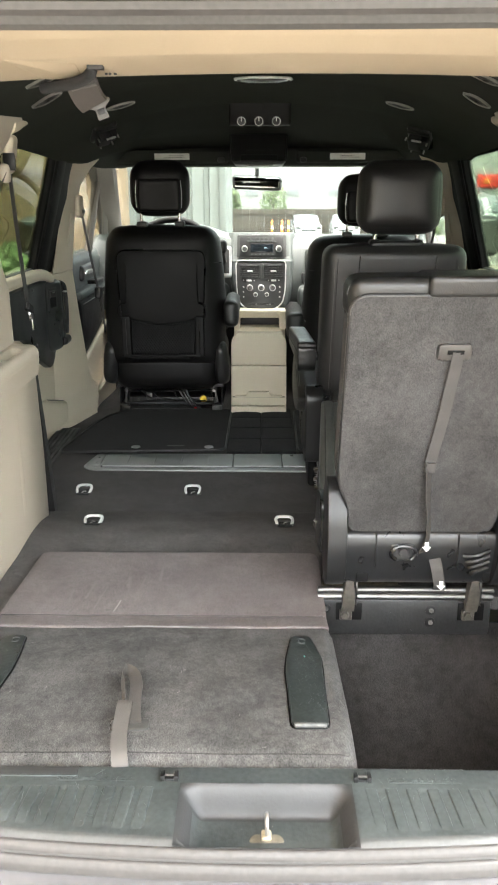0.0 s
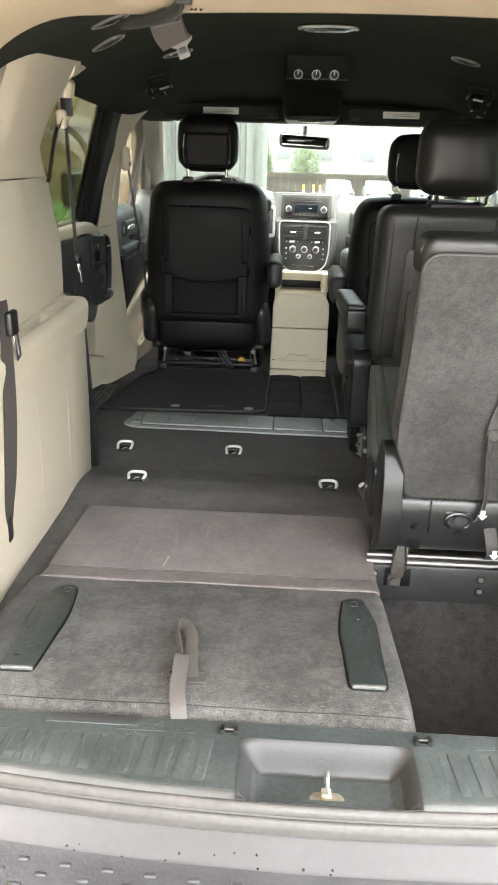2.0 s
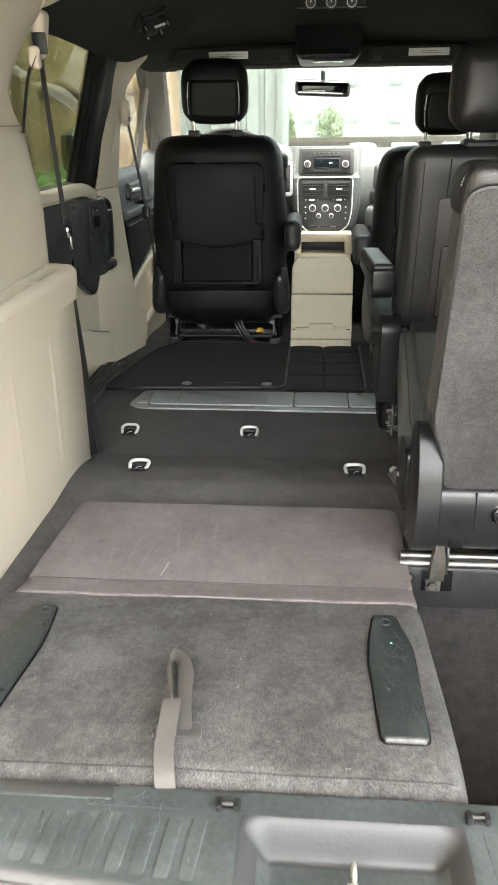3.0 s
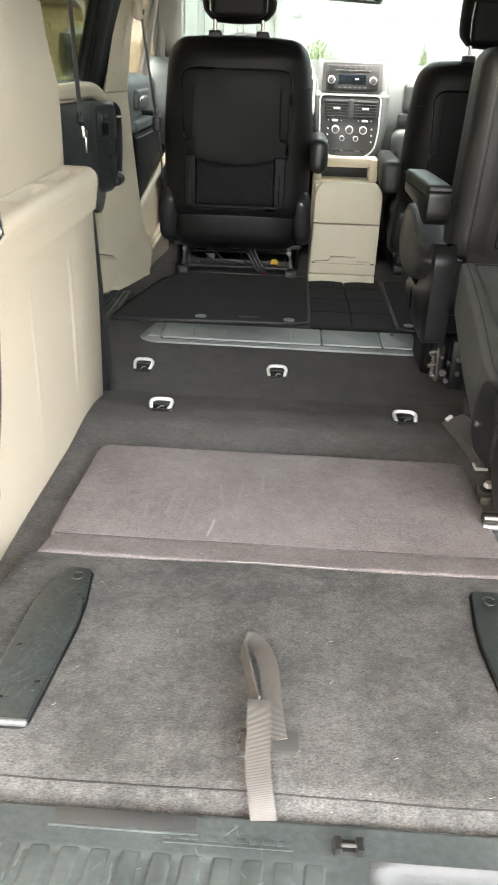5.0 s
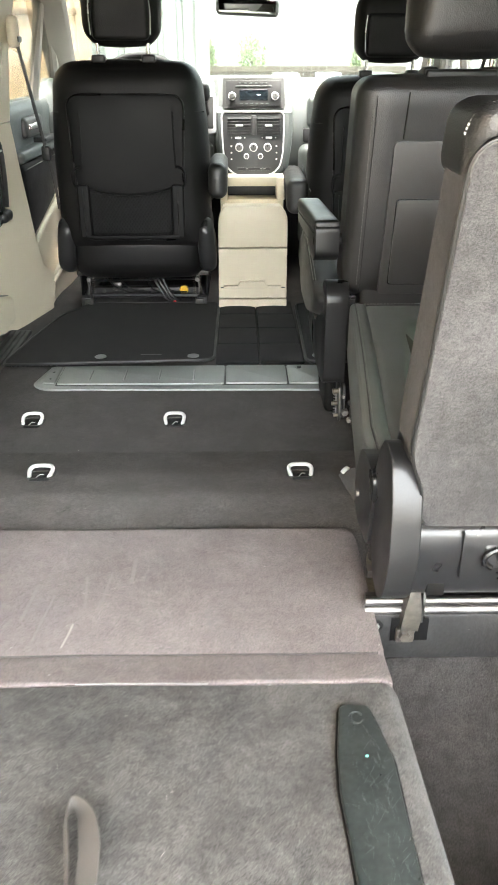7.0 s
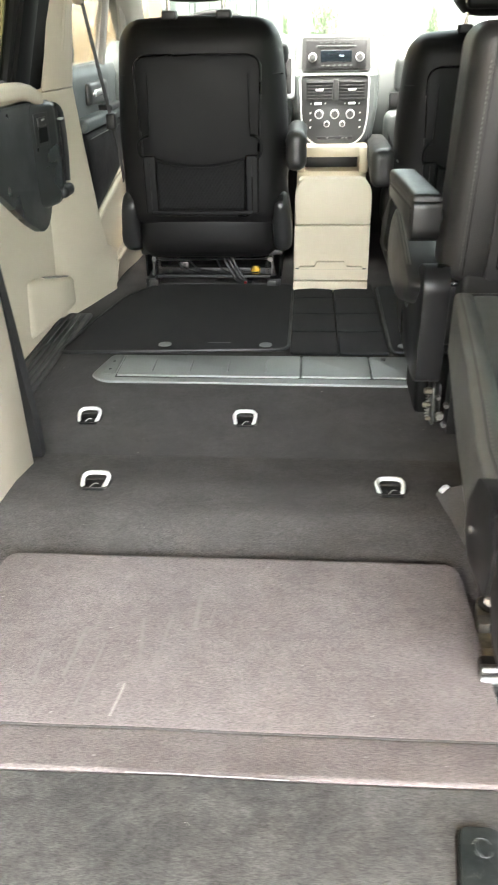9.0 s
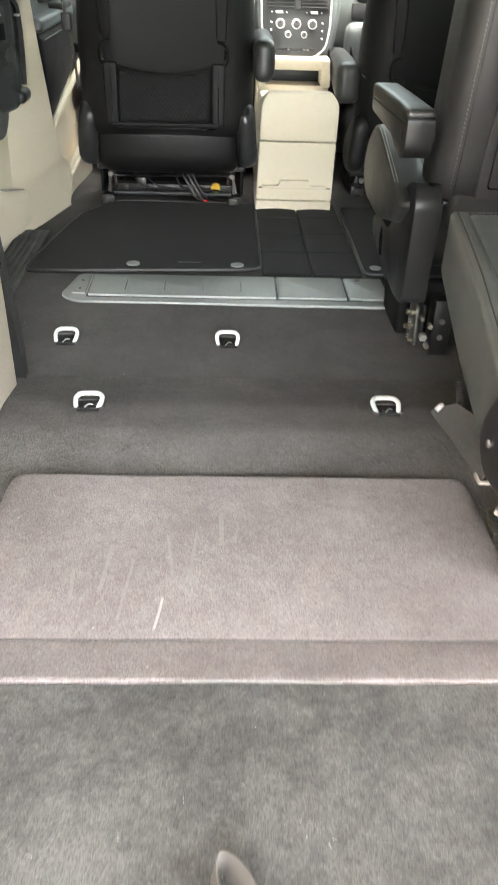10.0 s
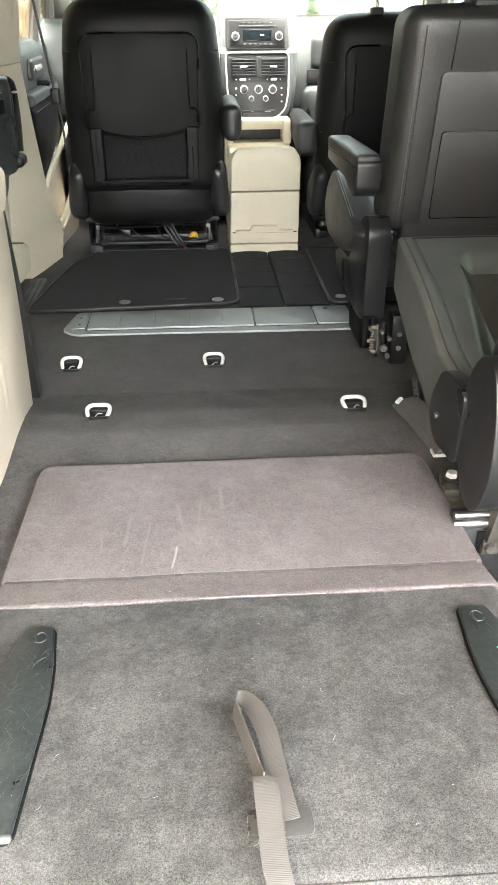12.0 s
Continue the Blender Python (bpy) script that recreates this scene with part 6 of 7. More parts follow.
    # seat frame and tracks
    part("cross_bar", rbox(cx - 0.19, cx + 0.20, 2.495, 2.535, 0.012, 0.040, 0.004), M_BLACK, t)
    for k in range(5):
        part("bar_hole", disc(cx - 0.15 + 0.075 * k, 2.495, 0.027, 0.007, 0.0014, "-y"), M_FRAME, t)
    part("lower_bar", tube([(cx - 0.2, 2.47, 0.018), (cx + 0.2, 2.47, 0.018)], 0.007), M_BLACK, t)
    for k in (-1, 1):
        part("track", rbox(cx + k * 0.205 - 0.018, cx + k * 0.205 + 0.018, 2.43, 2.88, -0.015, 0.022, 0.004), M_BLACK, t)
        part("riser", tube([(cx + k * 0.205, 2.475, 0.02), (cx + k * 0.186, 2.455, 0.105)], 0.0045), M_STEEL, t)
        part("riser_plate", rbox(cx + k * 0.222 - 0.004, cx + k * 0.222 + 0.004, 2.46, 2.56, 0.02, 0.13, 0.003), M_DEEP, t)
        part("latch_block", soft(cx + k * 0.208 - 0.024, cx + k * 0.208 + 0.024, 2.435, 2.47, 0.098, 0.116, 0.006, m=2), M_FRAME, t)
    for k in (-1, 1):
        bx = cx + k * 0.196
        part("slide_bracket", prism(rounded([(2.445, 0.025), (2.50, 0.02), (2.515, 0.075), (2.47, 0.112), (2.452, 0.10)], 0.008), "x", bx - 0.004, bx + 0.003, 0.001), M_FRAME, t)
        part("return_spring", tube([(bx - k * 0.018 + 0.005 * math.cos(a), 2.452 + 0.005 * math.sin(a), 0.03 + 0.0012 * a) for a in np.linspace(0, 6.28 * 9, 72)], 0.0014, 5), M_ARM, t)
        part("pivot_bolt", disc(bx - k * 0.006, 2.44, 0.086, 0.009, 0.014, "-y", 8), M_STEEL, t)
        part("slide_end", soft(bx - 0.016, bx + 0.016, 2.425, 2.455, -0.006, 0.018, 0.005, m=2), M_FRAME, t)
    part("motor_box", rbox(cx - 0.12, cx - 0.03, 2.50, 2.60, 0.062, 0.112, 0.006), M_DEEP, t)
    part("link_bar", tube([(cx - 0.19, 2.462, 0.074), (cx + 0.19, 2.462, 0.080)], 0.0035, 8), M_DEEP, t)
    for q, (xa, xb, za) in enumerate(((-0.14, -0.05, 0.10), (-0.10, 0.02, 0.095), (0.0, 0.07, 0.10), (0.05, 0.15, 0.09))):
        part("loose_wire", tube(curve([(cx + xa, 2.48, za), (cx + xa * 0.6 + xb * 0.4, 2.466, 0.050 - 0.004 * q), (cx + xb, 2.47, 0.030)]), 0.003, 6), M_DEEP, t)
    part("frame_clip", rbox(cx - 0.115, cx - 0.085, 2.485, 2.50, 0.030, 0.062, 0.004), M_FRAME, t)
    part("under_tray", rbox(cx - 0.19, cx + 0.19, 2.56, 2.84, 0.06, 0.115, 0.01), M_BLACK, t)
    return t


front_seat(-0.395, 1, "driver_seat", "black leather driver seat with net pocket on back")
passenger = front_seat(0.405, -1, "passenger_seat", "black leather front passenger seat beside the console")
passenger.location += Vector((0.018, 0.16, 0))
for ob in passenger.children:
    # set lower than the driver's
    if ob.name.split(".")[0] not in ("track", "cross_bar", "bar_hole", "under_tray", "riser", "riser_plate", "slide_end", "slide_bracket"):
        ob.location.z -= 0.046
wires = thing("seat_wiring", (-0.32, 2.46, 0.0), "black cable loom under the driver seat", "cable")
for k, (dx, dz) in enumerate(((0, 0), (0.012, 0.008), (-0.014, -0.004))):
    part("cable", tube(curve([(-0.36 + dx, 2.50, 0.105), (-0.345 + dx, 2.455, 0.085 + dz), (-0.325 + dx, 2.445, 0.05), (-0.30 + dx, 2.44, 0.015 + dz * 0.5), (-0.27, 2.47, 0.0)]), 0.0045), M_BLACK, wires)
part("red_tag", rbox(-0.292, -0.282, 2.432, 2.437, 0.004, 0.010, 0.001), M_TAIL, wires)
single("yellow_cap", join(disc(-0.257, 2.494, 0.034, 0.016, 0.014, "-y"), rbox(-0.265, -0.249, 2.478, 2.494, 0.025, 0.05, 0.003)), M_YELLOW, (-0.257, 2.49, 0.03), "yellow plastic connector cap on the seat frame", "cap")
for pts, wide, tone in ((((-0.290, 0.569), (-0.292, 0.545), (-0.296, 0.517)), 0.003, M_STRAP_PALE), (((-0.292, 0.690), (-0.285, 0.64), (-0.281, 0.606)), 0.004, M_SCUFF), (((-0.360, 0.668), (-0.364, 0.579)), 0.005, M_SCUFF), (((-0.224, 0.742), (-0.223, 0.669)), 0.006, M_SCUFF), (((-0.40, 0.62), (-0.395, 0.56)), 0.004, M_SCUFF), (((-0.255, 0.70), (-0.262, 0.585)), 0.003, M_SCUFF), (((-0.330, 0.64), (-0.338, 0.530)), 0.0035, M_SCUFF), (((-0.110, 0.60), (-0.100, 0.555)), 0.005, M_SCUFF)):
    part("scuff_mark", ribbon(curve([(x, y, flap_top(x, y)[2] + 0.0004) for x, y in pts]), wide, (1, 0, 0), 0.0003), tone, fold, "pale scratch in the carpet")


# ---- centre console ----
con = thing("centre_console", (-0.012, 2.5, -0.01), "beige plastic centre console with drawer", "console")


def con_shape(x, y, z):
    k = min(1, max(0, z / 0.35))
    top = max(0, (z - 0.29) / 0.06)
    return (-0.012 + (x + 0.012) * (1.03 - 0.05 * k - 0.20 * max(0, (z - 0.300) / 0.052) ** 2.6), y - 0.07 * k * max(0, 1 - (y - 2.38) / 0.3) + 0.018 * top ** 2 * max(0, 1 - (y - 2.38) / 0.2), z - 0.24 * max(0, y - 2.41) * min(1, max(0, (z - 0.26) / 0.08)))


for name, z0, z1 in (("plinth", -0.012, 0.028), ("drawer", 0.031, 0.212), ("top_bin", 0.215, 0.352)):
    part(name, deform(soft(-0.127, 0.104, 2.385, 2.62, z0, z1, 0.005, m=8), con_shape), M_BEIGE_LIT, con)
part("handle_lip", deform(prism(rounded([(-0.055, 0.098), (0.03, 0.098), (0.036, 0.082), (0.085, 0.080), (0.085, 0.074), (-0.11, 0.074), (-0.11, 0.080), (-0.061, 0.082)], 0.004), "y", 2.372, 2.392), con_shape), M_BEIGE_LIT, con)
part("handle_gap", deform(rbox(-0.12, 0.097, 2.3815, 2.388, 0.0705, 0.0740, 0.0005), con_shape), M_DASH_DARK, con)
part("lid_pad", deform(soft(-0.085, 0.062, 2.41, 2.60, 0.340, 0.3535, 0.005), con_shape), M_BEIGE_LIT, con)
part("tunnel_frame", join(rbox(-0.125, 0.108, 2.69, 2.95, -0.01, 0.318, 0.008), rbox(-0.125, -0.098, 2.685, 2.95, 0.31, 0.392, 0.006), rbox(0.081, 0.112, 2.685, 2.95, 0.31, 0.392, 0.006), rbox(-0.125, 0.112, 2.69, 2.95, 0.360, 0.394, 0.006)), M_BEIGE_LIT, con)
part("cubby_liner", rbox(-0.10, 0.08, 2.76, 2.95, 0.317, 0.362, 0.002), M_BLACK, con, "dark open cubby")
part("side_fairing", rbox(-0.118, 0.098, 2.58, 2.72, -0.01, 0.30, 0.01), M_BEIGE_LIT, con)


# ---- dashboard ----
dash = thing("dashboard", (0, 3.0, 0.3), "grey moulded dashboard with centre stack", "dashboard")
rows = []
for x in np.linspace(-0.80, 0.80, 33):
    e = (x / 0.8) ** 2
    hump = math.exp(-((x + 0.40) / 0.2) ** 4) * 0.05
    rows.append([(x, y - 0.0 * e, z) for y, z in ((2.96, 0.36), (2.88, 0.40), (2.86, 0.50), (2.87, 0.56), (2.89 - hump, 0.64 + hump * 0.5), (2.93 - hump, 0.690 + hump), (3.02, 0.712 + hump), (3.2, 0.705), (3.42, 0.68), (3.42, 0.36))])
part("body", loft(rows), M_DASH, dash)
part("centre_tower", loft([[(-w, y, z), (-w + 0.012, y - 0.012, z), (w - 0.012, y - 0.012, z), (w, y, z), (w + 0.02, 2.98, z), (-w - 0.02, 2.98, z)] for w, y, z in ((0.105, 2.80, 0.375), (0.125, 2.795, 0.41), (0.140, 2.815, 0.50), (0.143, 2.84, 0.60), (0.142, 2.875, 0.62), (0.138, 2.905, 0.70), (0.135, 2.925, 0.722))]), M_DASH, dash)


def tilt(x, d, z):
    """A point on the leaning face of the centre stack, d in front of it."""
    y = lerp(z, [0.37, 0.61, 0.615, 0.72], [2.755, 2.812, 2.852, 2.884])
    return (x, y - d, z)


def on_stack(bm):
    return deform(bm, lambda x, d, z: tilt(x, -d, z))


bezel = rounded([(-0.119, 0.604), (0.111, 0.604), (0.108, 0.475), (0.096, 0.418), (0.060, 0.390), (-0.066, 0.390), (-0.102, 0.418), (-0.114, 0.475)], 0.02, 4)
climate = part("climate_panel", on_stack(prism(bezel, "y", -0.006, 0.03, 0.002)), M_DASH_DARK, dash, "dark climate control panel")
ringed = [tilt(x, 0.006, z) for x, z in bezel]
part("chrome_rim", tube(ringed + ringed[:1], 0.0029, 8), M_RIM, climate)
for x0, x1 in ((-0.098, -0.010), (0.010, 0.098)):
    vent = part("air_vent", on_stack(rbox(x0, x1, -0.0075, 0.0, 0.528, 0.588, 0.002)), M_BLACK, climate)
    for k in range(6):
        part("slat", on_stack(rbox(x0 + 0.002, x1 - 0.002, -0.012, -0.004, 0.531 + 0.0098 * k, 0.5345 + 0.0098 * k, 0.001)), M_BLACK, vent)
    xm = (x0 + x1) / 2
    part("vent_tab", on_stack(soft(xm - 0.013, xm + 0.013, -0.019, -0.008, 0.556, 0.563, 0.003, m=2)), M_RIM, vent)
part("middle_bar", on_stack(rbox(-0.009, 0.009, -0.012, 0.0, 0.528, 0.592, 0.002)), M_DASH_DARK, climate)


def dial(x, z, r, parent):
    """A turned knob with a bright rim on the centre stack."""
    y = tilt(x, 0.007, z)[1]
    k = part("dial", disc(x, y, z, r, 0.012, "-y", 20), M_RIM, parent)
    part("dial_face", disc(x, y - 0.0112, z, r * 0.74, 0.003, "-y", 16), M_DIAL, k)
    part("pointer", rbox(x - 0.001, x + 0.001, y - 0.0155, y - 0.0135, z + r * 0.1, z + r * 0.6, 0.0003), M_DEEP, k)
    return k


for x in (-0.052, 0.0, 0.052):
    dial(x - 0.002, 0.486, 0.0150, climate)
for x in (-0.026, 0.026):
    dial(x - 0.002, 0.456, 0.010, climate)
for x in (-0.058, 0.055):
    part("slider", on_stack(soft(x - 0.012, x + 0.012, -0.012, -0.005, 0.514, 0.522, 0.003, m=2)), M_RIM, climate)
    for k in (-1, 1):
        part("icon", on_stack(rbox(x + k * 0.024 - 0.002, x + k * 0.024 + 0.002, -0.0068, -0.005, 0.516, 0.520, 0)), M_WHITE, climate)
for x in (-0.083, 0.083):
    for k in range(3):
        part("icon", on_stack(rbox(x - 0.003, x + 0.003, -0.0068, -0.005, 0.443 + 0.022 * k, 0.448 + 0.022 * k, 0)), M_WHITE, climate)
part("switch_row", on_stack(rbox(-0.06, 0.06, -0.009, -0.004, 0.408, 0.418, 0.002)), M_BLACK, climate)
for x in (-0.03, 0.022, 0.034):
    part("switch_mark", on_stack(rbox(x, x + 0.009, -0.0097, -0.008, 0.4115, 0.4145, 0)), M_STITCH, climate)

radio = part("radio", on_stack(prism(rounded([(-0.101, 0.622), (0.101, 0.622), (0.101, 0.706), (-0.101, 0.706)], 0.005), "y", -0.006, 0.02, 0.002)), M_BLACK, dash, "black car radio")
part("radio_surround", on_stack(prism(rounded([(-0.115, 0.614), (0.115, 0.614), (0.113, 0.715), (-0.113, 0.715)], 0.006), "y", -0.0025, 0.02, 0.001)), M_DASH_DARK, dash)
part("display", on_stack(rbox(-0.052, 0.052, -0.0075, -0.004, 0.640, 0.676, 0.001)), M_LCD, radio)
part("disc_slot", on_stack(rbox(-0.066, 0.066, -0.0078, -0.004, 0.685, 0.690, 0.0008)), M_DASH, radio)
part("slot_gap", on_stack(rbox(-0.062, 0.062, -0.0083, -0.004, 0.6868, 0.6885, 0.0003)), M_LCD, radio)
for x in (-0.079, 0.079):
    dial(x, 0.655, 0.0145, radio)
for k in range(6):
    part("key", on_stack(rbox(-0.05 + 0.019 * k, -0.04 + 0.019 * k, -0.008, -0.004, 0.628, 0.632, 0.0008)), M_DASH, radio)
    part("key", on_stack(rbox(-0.055 + 0.02 * k, -0.045 + 0.02 * k, -0.008, -0.004, 0.696, 0.699, 0.0008)), M_DASH, radio)
part("lit_digits", on_stack(join(*[rbox(0.012 + 0.005 * k, 0.0145 + 0.005 * k, -0.0080, -0.007, 0.657, 0.661, 0) for k in range(3)])), glowing("display_glow", (0.55, 0.7, 0.75), 0.08), radio)
part("glovebox_lid", soft(0.20, 0.58, 2.848, 2.90, 0.545, 0.655, 0.02), M_DASH, dash)
part("glovebox_slot", rbox(0.185, 0.50, 2.842, 2.87, 0.495, 0.545, 0.006), M_BLACK, dash, "dark glovebox gap")
part("lower_glovebox", soft(0.17, 0.60, 2.80, 2.95, 0.26, 0.49, 0.03), M_DASH, dash)
part("knee_panel", soft(-0.66, -0.15, 2.82, 2.96, 0.28, 0.50, 0.03), M_DASH, dash)

gear = thing("gear_shifter", (-0.165, 2.84, 0.6), "black gear lever in a silver bezel", "gear lever")
part("bezel", moved(prism(rounded([(-0.030, -0.070), (0.030, -0.070), (0.030, 0.070), (-0.030, 0.070)], 0.012), "y", -0.008, 0.03, 0.003), Matrix.Translation((-0.168, 2.815, 0.60)) @ pose(0, 0, 0, -12)), M_SILVER, gear)
part("gate", moved(rbox(-0.020, 0.020, -0.010, 0.0, -0.055, 0.055, 0.003), Matrix.Translation((-0.168, 2.815, 0.60)) @ pose(0, 0, 0, -12)), M_DASH_DARK, gear)
part("lever", tube([(-0.168, 2.805, 0.60), (-0.175, 2.74, 0.655)], 0.007), M_BLACK, gear)
part("knob", soft(-0.198, -0.156, 2.70, 2.755, 0.640, 0.705, 0.02), M_BLACK, gear)
wheel = thing("steering_wheel", (-0.40, 2.72, 0.62), "black leather steering wheel behind the driver seat", "steering wheel")
part("rim", moved(tube([(0.185 * math.cos(a), 0.185 * math.sin(a), 0) for a in np.linspace(0, 2 * math.pi, 40)], 0.015, 10), Matrix.Translation((-0.40, 2.72, 0.62)) @ pose(0, 0, 0, 65)), M_LEATHER, wheel)
part("hub", soft(-0.47, -0.33, 2.71, 2.80, 0.56, 0.68, 0.04), M_DASH_DARK, wheel)
part("spoke", rbox(-0.57, -0.23, 2.72, 2.74, 0.605, 0.635, 0.006), M_DASH_DARK, wheel)


# ---- floor mats, storage strip, tie-down loops ----
mat_line = rounded([(-0.725, 1.775), (-0.131, 1.818), (-0.131, 2.45), (-0.58, 2.45), (-0.66, 2.30), (-0.70, 2.02)], 0.035)
mat = thing("floor_mat", (-0.42, 2.1, 0.0), "black fabric floor mat with bound edge", "floor mat", "floor mats")


def mat_wave(x, y, z):
    return (x, y, z + floor_z(y) + 0.0025 + 0.006 * max(0, (1.87 - y) / 0.1) * (0.6 + 0.4 * math.sin(x * 17)))


def filled(outline, z0, z1, n=26):
    """A flat body of the outline, cut finely enough to be bent."""
    bm = prism(outline, "z", z0, z1)
    xs, ys = [p[0] for p in outline], [p[1] for p in outline]
    for i in range(1, n):
        for no, co in (((1, 0, 0), (min(xs) + (max(xs) - min(xs)) * i / n, 0, 0)), ((0, 1, 0), (0, min(ys) + (max(ys) - min(ys)) * i / n, 0))):
            bmesh.ops.bisect_plane(bm, geom=bm.verts[:] + bm.edges[:] + bm.faces[:], plane_co=co, plane_no=no)
    return bm


part("carpet_face", deform(filled(mat_line, 0.0, 0.008), mat_wave), M_MAT, mat)
rim_pts = [mat_wave(x, y, 0.006) for x, y in mat_line]
part("bound_edge", tube(rim_pts + rim_pts[:1], 0.0045, 8), M_BLACK, mat)
for x in (-0.458, -0.192):
    part("snap", moved(disc(0, 0, 0, 0.017, 0.003), Matrix.Translation(mat_wave(x, 1.842, 0.0075))), M_DOT, mat, "grey mat fastener")
part("logo_bar", deform(rbox(-0.345, -0.285, 1.856, 1.863, 0.0075, 0.0085, 0), mat_wave), M_BLACK, mat)

mat2_line = rounded([(0.130, 1.80), (0.60, 1.79), (0.60, 2.42), (0.140, 2.42)], 0.03)
mat2 = thing("floor_mat", (0.36, 2.1, 0.0), "black fabric passenger floor mat with bound edge", "floor mat", "floor mats")
part("carpet_face", deform(filled(mat2_line, 0.0, 0.008, 12), lambda x, y, z: (x, y, z + floor_z(y) + 0.004)), M_MAT, mat2)
rim_pts = [(x, y, floor_z(y) + 0.010) for x, y in mat2_line]
part("bound_edge", tube(rim_pts + rim_pts[:1], 0.0045, 8), M_BLACK, mat2)
part("snap", disc(0.165, 1.84, floor_z(1.84) + 0.0115, 0.015, 0.003), M_DOT, mat2)

quilt = thing("quilted_mat", (0.0, 2.1, 0.0), "black quilted mat between the front seats", "floor mat")
for i in range(2):
    for j in range(4):
        x0, x1 = (-0.127, -0.002) if i == 0 else (0.0, 0.126)
        y0 = 1.80 + 0.165 * j
        part("quilt_square", deform(soft(x0, x1, y0, y0 + 0.163, -0.002, 0.008, 0.006, (0, 0, 0.005), m=6), lambda x, y, z: (x, y, z + floor_z(y) + 0.002)), M_MAT, quilt)

strip = thing("storage_lid_strip", (-0.22, 1.69, 0.0), "scuffed satin grey storage bin lid strip", "lid strip")
base_line = rounded([(-0.612, 1.655), (-0.575, 1.622), (0.172, 1.612), (0.172, 1.765), (-0.585, 1.79)], 0.02)
part("tray", prism(base_line, "z", 0.002, 0.009, 0.002), M_STRIP, strip)
part("joint_bed", rbox(-0.549, 0.170, 1.642, 1.779, 0.0085, 0.0096, 0.0004), M_BLACK, strip)
for x0, x1, name in ((-0.545, -0.101, "lid"), (-0.0955, 0.068, "lid"), (0.0725, 0.168, "end_lid")):
    part(name, prism(rounded([(x0, 1.648), (x1, 1.645), (x1, 1.775), (x0, 1.775)], 0.006), "z", 0.006, 0.0145, 0.002), M_STRIP, strip)
for k in range(4):
    x = -0.462 + 0.093 * k
    part("finger_notch", soft(x - 0.0025, x + 0.0025, 1.668, 1.742, 0.012, 0.0162, 0.002, m=2), M_DOT, strip)
end = part("hinge_end", rbox(-0.585, -0.553, 1.660, 1.772, 0.008, 0.0125, 0.002), M_STRIP, strip)
for y in (1.685, 1.735):
    part("screw_hole", disc(-0.569, y, 0.0122, 0.0035, 0.0008, "z", 10), M_DEEP, end)
part("latch_bar", rbox(0.10, 0.112, 1.75, 1.762, 0.012, 0.017, 0.001), M_BLACK, strip)


def loop_at(x, y):
    z = floor_z(y)
    n = math.degrees(math.atan2(floor_z(y + 0.03) - floor_z(y - 0.03), 0.06))
    return Matrix.Translation((x, y, z)) @ pose(0, 0, 0, n)


ring = thing("tie_down_loop", (0, 0, 0), "pale grey tie-down loop in the carpeted floor", "tie-down loop", "tie-down loops")
part("hoop", tube(curve([(-0.018, -0.026, -0.001), (-0.0215, -0.012, 0.006), (-0.0225, 0.000, 0.0105), (-0.018, 0.009, 0.0135), (-0.009, 0.0125, 0.0145), (0.009, 0.0125, 0.0145), (0.018, 0.009, 0.0135), (0.0225, 0.000, 0.0105), (0.0215, -0.012, 0.006), (0.018, -0.026, -0.001)]), 0.0041, 10), M_LOOP, ring)
part("recess", prism(rounded([(-0.017, -0.036), (0.021, -0.036), (0.020, 0.006), (-0.018, 0.006)], 0.004), "z", -0.004, 0.0024, 0.0008), M_DEEP, ring)
part("cup_rim", tube([(0.027 * math.copysign(abs(math.cos(a)) ** 0.5, math.cos(a)), -0.008 + 0.024 * math.copysign(abs(math.sin(a)) ** 0.5, math.sin(a)), 0.0014) for a in np.linspace(0, 2 * math.pi, 24)], 0.0018, 6), M_CARPET, ring)
part("hinge_tab", rbox(-0.008, 0.012, -0.024, -0.014, 0.001, 0.005, 0.002), M_DEEP, ring)
part("latch_pin", tube(curve([(-0.004, -0.030, 0.003), (0.002, -0.022, 0.0065), (0.009, -0.020, 0.005)]), 0.0011, 6), M_STEEL, ring)
ring.matrix_basis = loop_at(-0.557, 1.434)
for x, y in ((-0.216, 1.431), (-0.455, 1.090), (0.060, 1.087)):
    copy_thing(ring, loop_at(x, y))


# ---- ceiling fittings ----
def up_at(x, y, drop=0.0):
    e = 0.01
    dx = (head_z(x + e, y) - head_z(x - e, y)) / (2 * e)
    dy = (head_z(x, y + e) - head_z(x, y - e)) / (2 * e)
    return Matrix.Translation((x, y, head_z(x, y) - drop)) @ pose(0, 0, 0, math.degrees(math.atan(dy)), -math.degrees(math.atan(dx)), 0)


def oval(a, b, r, z):
    return tube([(a * math.cos(k), b * math.sin(k), z) for k in np.linspace(0, 2 * math.pi, 28)], r, 8)


lamp = thing("ceiling_lamp", (0, 0, 0), "oval ceiling reading lamp with chrome rim", "ceiling lamp")
part("rim", oval(0.072, 0.052, 0.0032, -0.004), M_RIM, lamp)
part("lens", loft([[(a * math.cos(k), b * math.sin(k), z) for k in np.linspace(0, 2 * math.pi, 24, endpoint=False)] for a, b, z in ((0.07, 0.05, 0.0), (0.066, 0.047, -0.008), (0.04, 0.03, -0.013))]), M_LENS, lamp)
lamp.matrix_basis = up_at(0.0, 1.30, 0.002)

